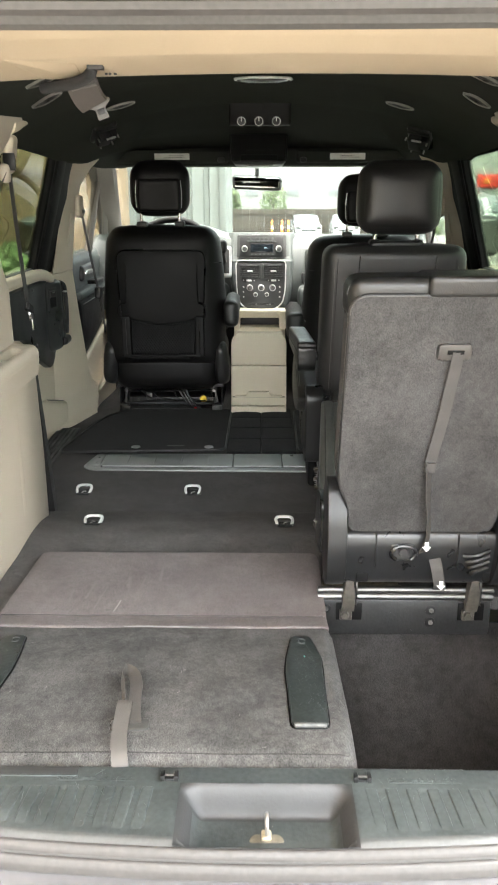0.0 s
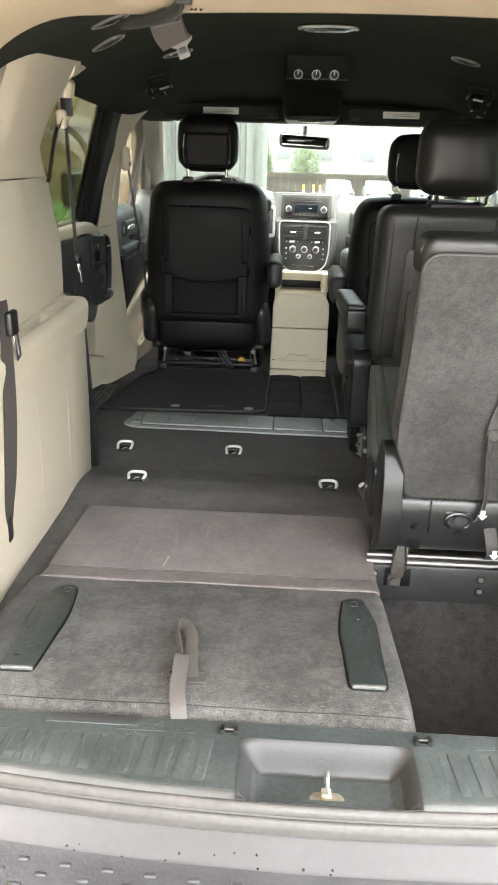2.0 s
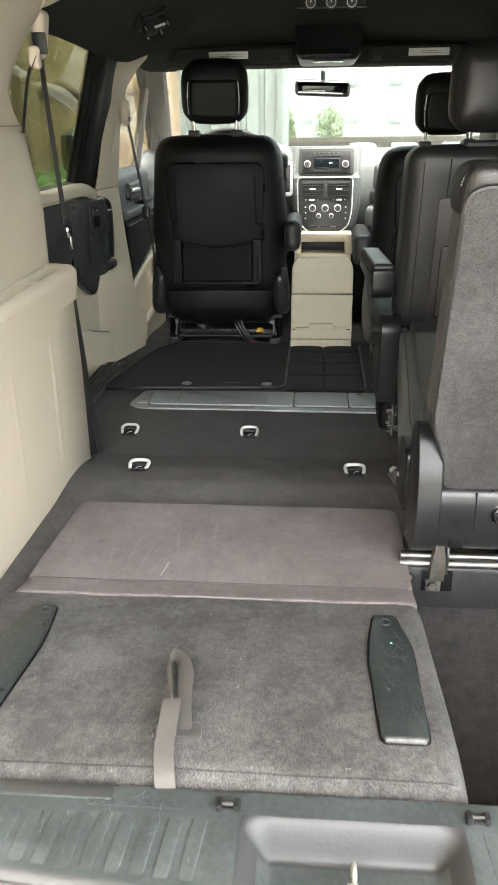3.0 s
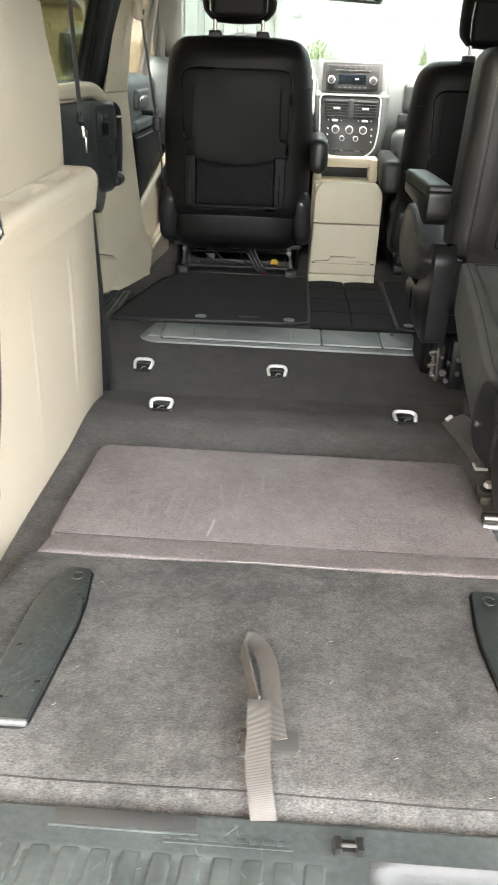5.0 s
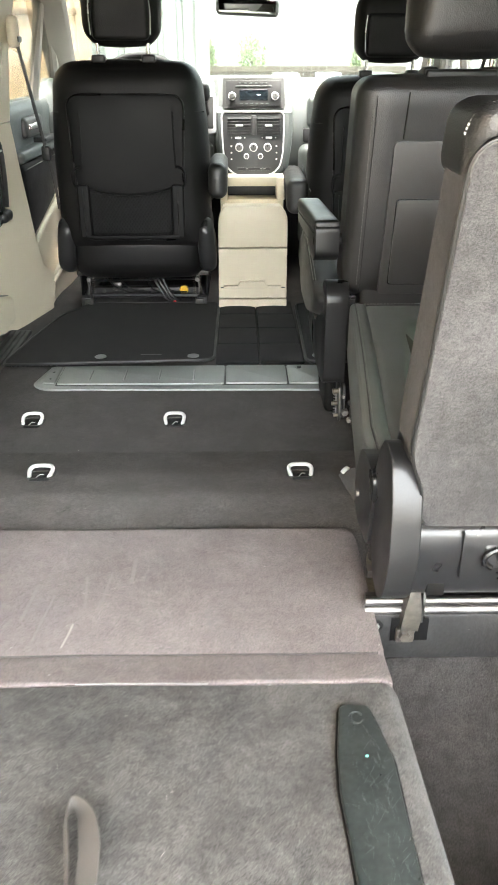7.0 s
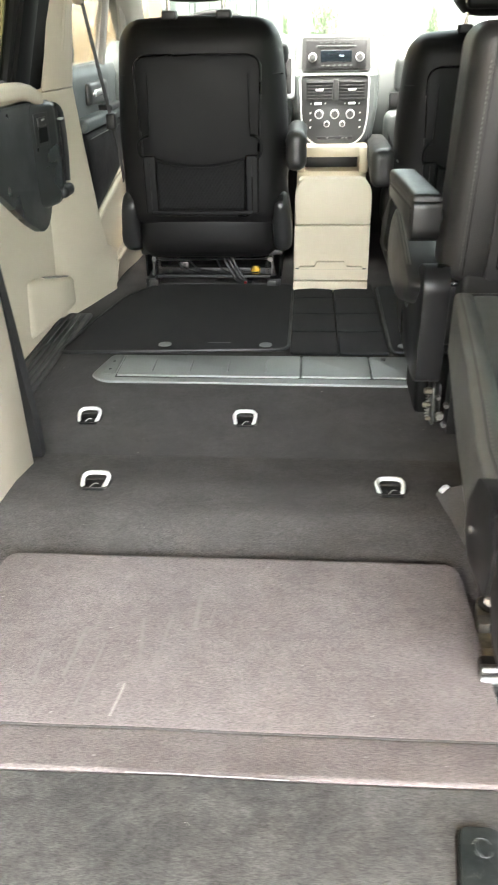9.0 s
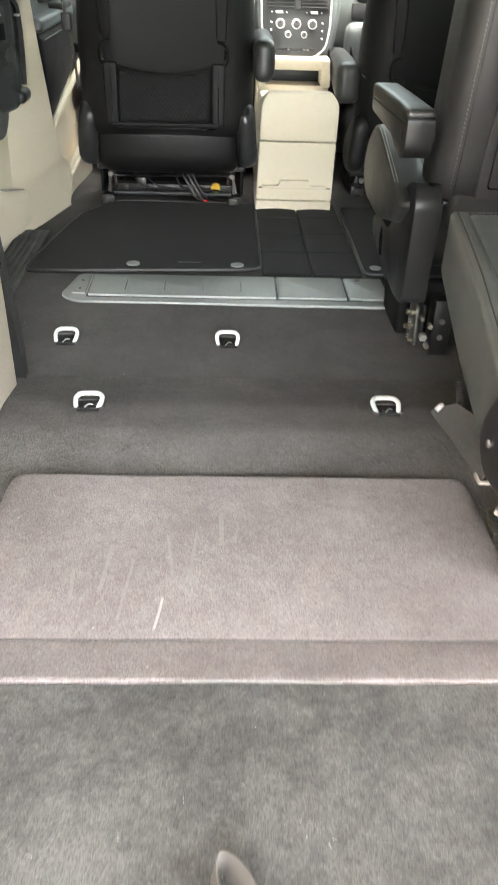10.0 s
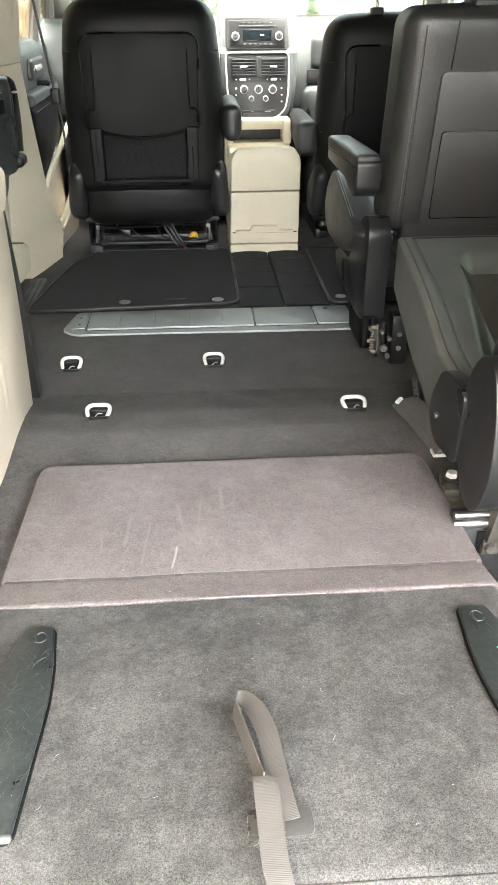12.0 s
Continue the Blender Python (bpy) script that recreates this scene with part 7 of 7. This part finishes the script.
def ceiling_vent(a, b, m):
    v = thing("ceiling_vent", (0, 0, 0), "oval black ceiling air vent with silver rim", "air vent", "ceiling vents")
    square = 0.62 if a > 2 * b else 1.0
    edge = [(a * math.copysign(abs(math.cos(k)) ** square, math.cos(k)), b * math.copysign(abs(math.sin(k)) ** square, math.sin(k))) for k in np.linspace(0, 2 * math.pi, 32, endpoint=False)]
    part("rim", loft([[(f * x, f * y, z) for x, y in edge] for f, z in ((1.03, 0.003), (1.02, -0.001), (0.96, -0.0026), (0.86, 0.0))], caps=False), M_SILVERED, v)
    part("barrel", loft([[(f * x, f * y, z) for x, y in edge] for f, z in ((0.98, 0.002), (0.86, 0.0002), (0.3, 0.0))]), M_DEEP, v)
    part("inner_ring", oval(a * 0.62, b * 0.62, 0.0014, -0.0008), M_DASH_DARK, v)
    for k in range(3):
        w = a * (0.78 if k == 1 else 0.6)
        part("slat", rbox(-w * 0.8, w * 0.8, b * (-0.55 + 0.45 * k), b * (-0.40 + 0.45 * k), -0.0025, 0.0, 0.0006), M_BLACK, v)
    part("tab", soft(-0.006, 0.006, -0.003, 0.003, -0.005, -0.001, 0.0015, m=2), M_BLACK, v)
    v.matrix_basis = m
    return v


vent = ceiling_vent(0.041, 0.026, up_at(-0.40, 1.515) @ pose(0, 0, -0.003, 0, 0, 0))
copy_thing(vent, up_at(0.390, 1.553) @ pose(0, 0, -0.003, 0, 0, 0))
vent = ceiling_vent(0.050, 0.022, up_at(-0.488, 1.042) @ pose(0, 0, -0.003, 0, 0, -45))
for x, y, turn in ((0.490, 1.093, 50), (-0.430, 0.80, -45), (0.430, 0.80, 45)):
    copy_thing(vent, up_at(x, y) @ pose(0, 0, -0.003, 0, 0, turn))

clip = thing("ceiling_belt_outlet", (0, 0, 0), "black ceiling belt outlet block", "belt outlet", "belt outlets")
part("plate", soft(-0.040, 0.040, -0.045, 0.045, -0.014, 0.004, 0.008, m=3), M_SATIN, clip)
part("block", soft(-0.030, 0.012, -0.025, 0.028, -0.040, -0.010, 0.006, m=3), M_BLACK, clip)
part("latch", soft(0.008, 0.036, -0.018, 0.022, -0.034, -0.010, 0.006, m=3), M_BLACK, clip)
part("pin", tube([(-0.036, -0.03, -0.016), (0.036, -0.03, -0.016)], 0.004), M_BLACK, clip)
for x, y in ((-0.034, -0.022), (0.034, -0.012), (-0.02, 0.03), (0.022, 0.028)):
    part("rivet", soft(x - 0.0025, x + 0.0025, y - 0.0025, y + 0.0025, -0.043, -0.030, 0.002, m=1), M_STEEL, clip)
part("hook_edge", rbox(-0.012, 0.02, -0.030, -0.026, -0.046, -0.040, 0.001), M_RIM, clip)
clip.matrix_basis = up_at(-0.505, 1.77) @ pose(0, 0, -0.006, -12, 0, 28)
copy_thing(clip, up_at(0.512, 1.85) @ pose(0, 0, -0.006, -12, 0, -28))

rear_ac = thing("rear_climate_control", (-0.009, 1.79, 1.12), "black rear climate control panel on the headliner", "control panel")
part("housing", deform(soft(-0.108, 0.090, 1.785, 1.90, 1.100, 1.175, 0.010), lambda x, y, z: (x, y + 0.015 * (1.175 - z) / 0.07, z + 0.25 * max(0, y - 1.80))), M_DEEP, rear_ac)
for x in (-0.067, -0.012, 0.043):
    k = part("dial", disc(x, 1.797, 1.112, 0.0165, 0.010, "-y", 20), M_BLACK, rear_ac)
    part("dial_rim", tube([(x + 0.0125 * math.cos(a), 1.787, 1.112 + 0.0125 * math.sin(a)) for a in np.linspace(0, 2 * math.pi, 20)], 0.0017, 6), M_RIM, k)
    part("dial_mark", rbox(x - 0.0015, x + 0.0015, 1.784, 1.788, 1.112, 1.124, 0.0004), M_WHITE, k)
part("lower_rim", tube([(-0.104, 1.796, 1.1005), (0.085, 1.796, 1.1005)], 0.002, 6), M_DASH, rear_ac)
over = thing("overhead_console", (-0.012, 2.2, 1.06), "dark overhead console with map lamps", "overhead console")


def over_shape(x, y, z):
    return (-0.012 + (x + 0.012) * (1 + 1.1 * (z - 1.03)), y + 1.5 * max(0, z - 1.01) * max(0, 1 - (y - 2.10) / 0.3), z)


part("housing", deform(soft(-0.112, 0.088, 2.10, 2.42, 0.995, 1.125, 0.018), over_shape), M_DASH_DARK, over)
part("lid", deform(soft(-0.080, 0.056, 2.094, 2.12, 1.003, 1.03, 0.006, m=4), over_shape), M_COVER, over)
part("lid_line", deform(rbox(-0.058, 0.034, 2.096, 2.104, 1.045, 1.049, 0.001), over_shape), M_DASH_DARK, over)
for x in (-0.110, 0.086):
    part("side_rail", tube([over_shape(x, 2.10, z) for z in np.linspace(1.008, 1.095, 8)], 0.0035, 6), M_DASH_DARK, over)
part("lamp_bar", soft(-0.06, 0.038, 2.12, 2.20, 0.992, 1.002, 0.004), M_LENS, over)

for s in (-1, 1):
    visor = thing("sun_visor", (s * 0.36, 2.5, 1.05), "folded charcoal sun visor with white warning label", "sun visor", "sun visors")
    part("flap", deform(soft(s * 0.135, s * 0.585, 2.452, 2.64, 1.017, 1.064, 0.012), lambda x, y, z: (x, y, z - 0.012 * (y - 2.45) / 0.18)), M_HEADLINER, visor)
    part("label", rbox(s * 0.29 if s < 0 else 0.27, s * 0.43 if s < 0 else 0.41, 2.4495, 2.456, 1.026, 1.050, 0.001), M_WHITE, visor, "white warning label")
    for k in range(2):
        part("print_line", rbox(s * 0.31, s * (0.39 - 0.02 * k), 2.4485, 2.4497, 1.034 + 0.006 * k, 1.0355 + 0.006 * k, 0), M_STITCH, visor)
    part("clip", soft(s * 0.150, s * 0.178, 2.442, 2.455, 1.016, 1.034, 0.006, m=2), M_BLACK, visor)
single("windscreen_header", deform(soft(-0.60, 0.60, 2.50, 2.66, 1.006, 1.075, 0.012, m=10), lambda x, y, z: (x, y, z - 0.01 * (y - 2.5))), M_HEADLINER, (0, 2.55, 1.05), "charcoal headliner edge above the windscreen", "trim", kind="structure")
mir = thing("rear_view_mirror", (-0.022, 2.86, 0.95), "dark rear-view mirror hung from the windscreen", "mirror")
part("housing", deform(soft(-0.134, 0.090, 2.862, 2.905, 0.922, 0.984, 0.018), lambda x, y, z: (x, y + 0.024 * (z - 0.953) + 0.03 * (x + 0.02), z - 0.009 - 0.045 * (x + 0.02))), M_BLACK, mir)
part("mirror_glass", deform(soft(-0.124, 0.080, 2.858, 2.864, 0.930, 0.976, 0.003), lambda x, y, z: (x, y + 0.024 * (z - 0.953) + 0.03 * (x + 0.02), z - 0.009 - 0.045 * (x + 0.02))), M_MIRROR, mir)
part("stalk", tube([(-0.022, 2.89, 0.965), (-0.022, 2.83, 1.01)], 0.009), M_BLACK, mir)


# ---- belts at the side and over the hatch ----
for s in (-1,):
    P = lambda ax, y, z: (s * ax, y, z)
    belt = thing("seat_belt", P(0.62, 1.1, 0.5), "grey second-row seat belt with clipped buckle", "seat belt")
    g = part("belt_guide", moved(soft(-0.014, 0.014, -0.024, 0.024, -0.046, 0.046, 0.013), Matrix.Translation(P(0.616, 1.150, 0.985)) @ pose(0, 0, 0, 8, s * -12)), M_BEIGE_LIT, belt)
    part("guide_slot", moved(rbox(-0.014, 0.014, -0.018, -0.010, -0.03, 0.010, 0.002), Matrix.Translation(P(0.610, 1.140, 0.980)) @ pose(0, 0, 0, 8)), M_BLACK, g)
    part("guide_knob", moved(soft(-0.012, 0.012, -0.014, 0.014, -0.022, 0.022, 0.010), Matrix.Translation(P(0.622, 1.125, 0.942))), M_BEIGE_LIT, g)
    part("webbing", ribbon(curve([P(0.620, 1.155, 0.960), P(0.632, 1.20, 0.88), P(0.648, 1.28, 0.72), P(0.656, 1.33, 0.60)]), 0.044, (s * 0.10, 1, 0.3)), M_STRAP_GREY, belt)
    part("webbing_lower", ribbon(curve([P(0.624, 1.135, 0.950), P(0.638, 1.115, 0.90), P(0.655, 1.10, 0.80)]), 0.044, (s * 0.5, 1, 0.1)), M_BELT, belt)
    tg = part("tongue", moved(soft(-0.008, 0.008, -0.022, 0.022, -0.012, 0.012, 0.005, m=2), Matrix.Translation(P(0.654, 1.332, 0.590)) @ pose(0, 0, 0, -25)), M_BLACK, belt)
    part("tongue_plate", join(rbox(s * 0.650, s * 0.655, 1.325, 1.362, 0.556, 0.584, 0.002), rbox(s * 0.651, s * 0.654, 1.346, 1.366, 0.525, 0.560, 0.001)), M_CHROME, tg)
    low = thing("seat_belt", P(0.575, 0.48, 0.3), "dark third-row seat belt hanging on the trim", "seat belt")
    part("webbing", ribbon(curve([P(0.573, 0.509, 0.62), P(0.571, 0.506, 0.52), P(0.570, 0.496, 0.42), P(0.570, 0.476, 0.32), P(0.572, 0.460, 0.25), P(0.578, 0.468, 0.20)]), 0.032, [(0.1 + 0.35 * math.sin(k * 0.12), 1, 0) for k in range(64)]), M_BELT, low)
    tg = part("tongue", soft(s * 0.558, s * 0.572, 0.505, 0.545, 0.555, 0.60, 0.006, m=2), M_BLACK, low)
    part("tongue_plate", moved(join(rbox(-0.0015, 0.0015, -0.012, -0.005, -0.03, 0.02, 0.001), rbox(-0.0015, 0.0015, 0.005, 0.012, -0.03, 0.02, 0.001), rbox(-0.0015, 0.0015, -0.012, 0.012, -0.034, -0.026, 0.001)), Matrix.Translation(P(0.564, 0.540, 0.54)) @ pose(0, 0, 0, 14)), M_CHROME, tg)

hang = thing("ceiling_seat_belt", (-0.27, 0.33, 1.02), "folded grey centre belt clipped to the hatch header", "seat belt")
part("fold", tube(curve([(-0.312, 0.338, 1.034), (-0.285, 0.308, 1.033), (-0.250, 0.270, 1.033), (-0.226, 0.236, 1.037), (-0.217, 0.220, 1.046)]), [0.0075] * 20 + [0.007, 0.007, 0.006, 0.005, 0.004], 10), M_MAT, hang)
for k in range(3):
    part("crease", tube(curve([(-0.268 + 0.003 * k, 0.2835 + 0.003 * k, 1.0335 - 0.0035 * k), (-0.247, 0.281 + 0.003 * k, 1.036 - 0.0035 * k), (-0.225, 0.272 + 0.003 * k, 1.0395 - 0.0035 * k)]), 0.0022, 6), M_STRAP_GREY, hang)
part("webbing", ribbon(curve([(-0.247, 0.280, 1.038), (-0.245, 0.291, 1.027), (-0.241, 0.301, 1.016), (-0.235, 0.308, 1.009)]), 0.045, (1, -0.35, 0.2), 0.006), M_BELT, hang)
TONGUE = Matrix.Translation((-0.228, 0.313, 1.003)) @ pose(0, 0, 0, 0, -20)
tg = part("tongue", moved(prism(rounded([(-0.008, -0.012), (0.008, -0.012), (0.007, 0.002), (0.017, 0.008), (0.017, 0.013), (0.010, 0.011), (-0.010, 0.011), (-0.017, 0.013), (-0.017, 0.008), (-0.007, 0.002)], 0.0025), "y", -0.002, 0.002, 0.0008), TONGUE), M_ANCHOR, hang)
part("tongue_slot", moved(rbox(-0.005, 0.005, -0.003, 0.003, -0.006, 0.002, 0.001), TONGUE), M_BLACK, tg)


# ---- outside: lot, buildings, cars ----
SLOPE = -0.0253


def lot_z(y):
    return -0.46 + SLOPE * y


def leaf_mass(n, spread, size, seed, cone=False):
    r = random.Random(seed)
    vs, fs = [], []
    for k in range(n):
        while True:
            p = Vector((r.uniform(-1, 1), r.uniform(-1, 1), r.uniform(-1, 1)))
            if cone:
                if math.hypot(p.x, p.y) < (1 - p.z) / 2 * r.uniform(0.4, 1):
                    break
            elif 0.25 < p.length < 1 + 0.25 * noise.noise(p * 2.2 + Vector((seed, 0, 0))):
                break
        c = Vector((p.x * spread[0], p.y * spread[1], p.z * spread[2]))
        a = Vector((r.gauss(0, 1), r.gauss(0, 1), r.gauss(0, 1))).normalized()
        b = a.orthogonal().normalized()
        s = size * r.uniform(0.6, 1.3)
        i = len(vs)
        vs += [c - a * s, c + b * s * 0.4, c + a * s, c - b * s * 0.4]
        fs.append((i, i + 1, i + 2, i + 3))
    bm = bmesh.new()
    v = [bm.verts.new(p) for p in vs]
    for f in fs:
        bm.faces.new([v[q] for q in f])
    return bm


ground = single("ground", sheet(lambda x, y: (x, y, lot_z(y)), -400, 400, -200, 700, 20, 24, 0.1), M_GROUND, (0, 0, -0.46), "pale worn asphalt parking lot", "ground", kind="structure")

shed = thing("metal_shed", (-5, 9.2, lot_z(9)), "tall white ribbed metal clad shed", "building")
line = []
for k in range(40):
    x = -8.6 + 0.21 * k
    line += [(x, 9.0), (x + 0.13, 9.0), (x + 0.145, 9.05), (x + 0.195, 9.05)]
line = [p for p in line if p[0] < -0.48] + [(-0.45, 9.0), (-0.45, 12.0), (-8.6, 12.0)]
part("cladding", prism(line, "z", lot_z(9) - 0.1, 5.2), M_SHED, shed, sharp=20)
part("corner_trim", rbox(-0.50, -0.42, 8.94, 9.10, lot_z(9) - 0.1, 5.2, 0.01), M_SHED, shed)
part("roof", rbox(-8.8, -0.3, 8.8, 12.2, 5.2, 5.35, 0.03), M_SHED, shed)

side = thing("tan_building", (-2.8, 4, lot_z(4)), "tan stucco building with brown timber posts", "building")
part("wall", rbox(-3.4, -2.8, -6, 8.4, lot_z(-6) - 0.3, 4.2, 0.02), M_TAN, side)
part("eave", rbox(-3.5, -2.4, -6.2, 8.6, 4.2, 4.4, 0.03), M_BROWN, side)
for y in (-4.5, -2.2, 0.1, 2.4, 4.7, 7.0):
    part("post", rbox(-2.82, -2.70, y - 0.07, y + 0.07, lot_z(y) - 0.1, 4.2, 0.01), M_BROWN, side)
for y in (-3.3, 1.2, 3.5, 5.8):
    w = part("window", rbox(-2.81, -2.76, y - 0.45, y + 0.45, 0.5, 1.7, 0.01), M_BROWN, side)
    part("pane", rbox(-2.765, -2.75, y - 0.38, y + 0.38, 0.57, 1.63, 0.003), M_WINDOW, w)
part("front_wing", rbox(-3.4, -1.50, 7.7, 8.4, lot_z(8) - 0.3, 4.2, 0.02), M_TAN, side)
for z in (0.2, 1.1, 2.0):
    part("ledge", rbox(-2.8, -1.48, 7.64, 7.71, z, z + 0.05, 0.008), M_BROWN, side)
shrub = single("shrub", moved(leaf_mass(5200, (0.35, 3.0, 0.6), 0.05, 12), Matrix.Translation((-2.3, 5.2, lot_z(5) + 0.55))), M_LEAF, (-2.3, 5.2, lot_z(5)), "dark green shrubs along the tan wall", "shrub", kind="stuff")
side_r = thing("hedge_wall", (7.5, 8, lot_z(8)), "low concrete wall along the lot", "wall")
part("wall", rbox(7.4, 7.6, -8, 16, lot_z(16) - 0.2, -0.1, 0.02), M_BUILDING, side_r)

fence = thing("board_fence", (15, 56, lot_z(56)), "long brown board fence behind the lot", "fence")
board = mesh_of("board", rbox(-0.24, 0.24, -0.03, 0.03, 0, 1.85, 0.01, 1), M_FENCE)
for k in range(90):
    o = new("board", board)
    o.parent = fence
    o.location = (-20 + 0.5 * k, 0.02 * (k % 2), 0.0)
for z in (0.5, 1.5):
    part("rail", rbox(-5.5, 40, 55.90, 55.96, lot_z(56) + z, lot_z(56) + z + 0.1, 0.01), M_FENCE, fence)

tower = thing("white_building", (12, 80, lot_z(80)), "white rendered building beyond the fence", "building")
part("wall", rbox(-4.0, 45, 80, 92, lot_z(80) - 1, 12, 0.05), M_BUILDING, tower)
part("roof", rbox(-4.3, 45.3, 79.6, 92.4, 12, 12.5, 0.05), M_SHED, tower)
for i in range(11):
    for j in range(3):
        x, z = -1.5 + 4.1 * i, 0.8 + 3.2 * j
        w = part("window", rbox(x, x + 1.2, 79.93, 80.05, z, z + 1.5, 0.02), M_SHED, tower)
        part("pane", rbox(x + 0.1, x + 1.1, 79.90, 79.95, z + 0.1, z + 1.4, 0.01), M_FARPANE, w)


def car(x, y, turn, paint, label):
    c = thing("parked_car", (0, 0, 0), label, "car", "parked cars")
    prof = [(-2.2, 0.35), (-2.22, 0.62), (-2.1, 0.85), (-1.2, 0.95), (-0.55, 1.42), (0.75, 1.46), (1.65, 1.0), (2.15, 0.95), (2.22, 0.6), (2.18, 0.35)]
    rings = []
    for w, inset in ((-0.86, 0.12), (-0.80, 0.02), (-0.55, 0), (0.55, 0), (0.80, 0.02), (0.86, 0.12)):
        rings.append([(w * (1 - 0.22 * max(0, z - 0.9)), yy * (1 - inset * 0.1), z - inset * 0.3 * (z > 0.9)) for yy, z in rounded(prof, 0.15, 3)])
    part("body", loft(rings), paint, c)
    part("rear_glass", prism([(1.58, 1.07), (1.70, 1.05), (0.85, 1.48), (0.75, 1.46)], "x", -0.6, 0.6), M_WINDOW, c)
    part("windscreen", prism([(-1.16, 1.0), (-1.24, 0.99), (-0.62, 1.44), (-0.54, 1.43)], "x", -0.6, 0.6), M_WINDOW, c)
    for s in (-1, 1):
        part("side_window", prism([(-1.0, 1.0), (-0.5, 1.36), (0.65, 1.38), (1.3, 1.04)], "x", s * 0.74, s * 0.80), M_WINDOW, c)
        part("tail_lamp", rbox(s * 0.55, s * 0.82, 2.05, 2.20, 0.72, 0.92, 0.03), M_TAIL, c)
        part("head_lamp", rbox(s * 0.5, s * 0.80, -2.2, -2.05, 0.62, 0.78, 0.03), M_LENS, c)
        for yy in (-1.35, 1.35):
            wh = part("wheel", moved(lathe([(0.1, 0.2), (0.30, 0.2), (0.33, 0.16), (0.33, 0.04), (0.30, 0.0), (0.1, 0.0)], 20), Matrix.Translation((s * 0.68 if s > 0 else -0.88, yy, 0.33)) @ pose(0, 0, 0, 0, 90)), M_TYRE, c)
            part("rim", moved(lathe([(0.2, 0.0), (0.2, 0.02), (0.05, 0.03)], 14), Matrix.Translation((s * 0.87, yy, 0.33)) @ pose(0, 0, 0, 0, s * 90)), M_SILVER, wh)
    part("grille", rbox(-0.45, 0.45, -2.23, -2.18, 0.42, 0.60, 0.02), M_BLACK, c)
    part("bumper", soft(-0.84, 0.84, -2.26, -2.0, 0.28, 0.5, 0.06), paint, c)
    part("bumper", soft(-0.84, 0.84, 2.0, 2.26, 0.28, 0.5, 0.06), paint, c)
    c.matrix_basis = pose(x, y, -0.62 if 9 < y < 31 and x > 4.6 else lot_z(y), 0, 0, turn)


car(2.95, 53.0, 3, M_CARSILVER, "pale silver car parked nose out by fence")
car(5.55, 53.0, -2, M_CARWHITE, "white car parked nose out by fence")
car(8.9, 53.5, 0, M_CARWHITE, "white car parked at the end of row")
single("raised_lot", rbox(4.6, 34, 9, 31, -1.4, -0.62, 0.02), M_GROUND, (15, 20, -1.0), "pale raised concrete parking strip", "pavement", kind="structure")
car(7.25, 24.1, 180, M_CARSILVER, "silver sedan with red tail lamps parked aside")

stake = thing("traffic_post", (0, 0, 0), "slim orange and white traffic post", "traffic post", "traffic posts")
part("base", lathe([(0.2, 0), (0.2, 0.05), (0.08, 0.09)], 14), M_TYRE, stake)
part("post", lathe([(0.09, 0.08), (0.07, 1.1), (0.03, 1.15)], 14), M_ORANGE, stake)
part("band", lathe([(0.09, 0.6), (0.088, 0.8)], 14), M_WHITE, stake)
stake.matrix_basis = pose(0.72, 50, lot_z(50))
for x in (1.35, 1.75):
    copy_thing(stake, pose(x, 50.4, lot_z(50.4)))

sign = thing("red_shop_sign", (12.6, 41, lot_z(41)), "red shop fascia on a pale building", "sign")
part("wall", rbox(9.0, 24, 41, 46, lot_z(41) - 0.3, 3.2, 0.05), M_BUILDING, sign)
part("fascia", rbox(10.95, 12.0, 40.85, 41.0, 1.24, 1.88, 0.03), M_RED, sign)
part("logo", rbox(11.25, 11.6, 40.82, 40.86, 1.42, 1.68, 0.02), M_ORANGE, sign)


def tree(x, y, h, crown, seed, label, cone=False):
    t = thing("tree", (x, y, lot_z(y)), label, "tree", "trees beyond the fence")
    z0 = lot_z(y)
    part("trunk", tube([(x, y, z0 - 0.1), (x + 0.05, y, z0 + h * 0.4), (x, y, z0 + h * 0.85)], [0.12, 0.08, 0.03]), M_BARK, t)
    for k in range(5):
        a = k * 1.3
        part("limb", tube([(x, y, z0 + h * (0.4 + 0.07 * k)), (x + crown * 0.6 * math.cos(a), y + crown * 0.6 * math.sin(a), z0 + h * (0.55 + 0.07 * k))], [0.05, 0.015]), M_BARK, t)
    part("crown", moved(leaf_mass(900, (crown, crown, h * 0.42), 0.14, seed, cone), Matrix.Translation((x, y, z0 + h * 0.6))), M_LEAF, t)


tree(0.95, 62, 4.0, 1.1, 3, "bushy bright green tree behind the fence")
tree(-1.9, 61, 4.4, 0.8, 5, "slim young conifer behind the fence", True)
tree(8.6, 63, 4.4, 0.9, 7, "slim conifer behind the brown fence", True)
hedge = single("hedge", moved(leaf_mass(5000, (9, 1.2, 0.9), 0.16, 9), Matrix.Translation((15.5, 38.5, lot_z(38.5) + 0.75))), M_LEAF, (15.5, 38.5, lot_z(38.5)), "clipped green hedge before the red sign", "hedge", kind="stuff")
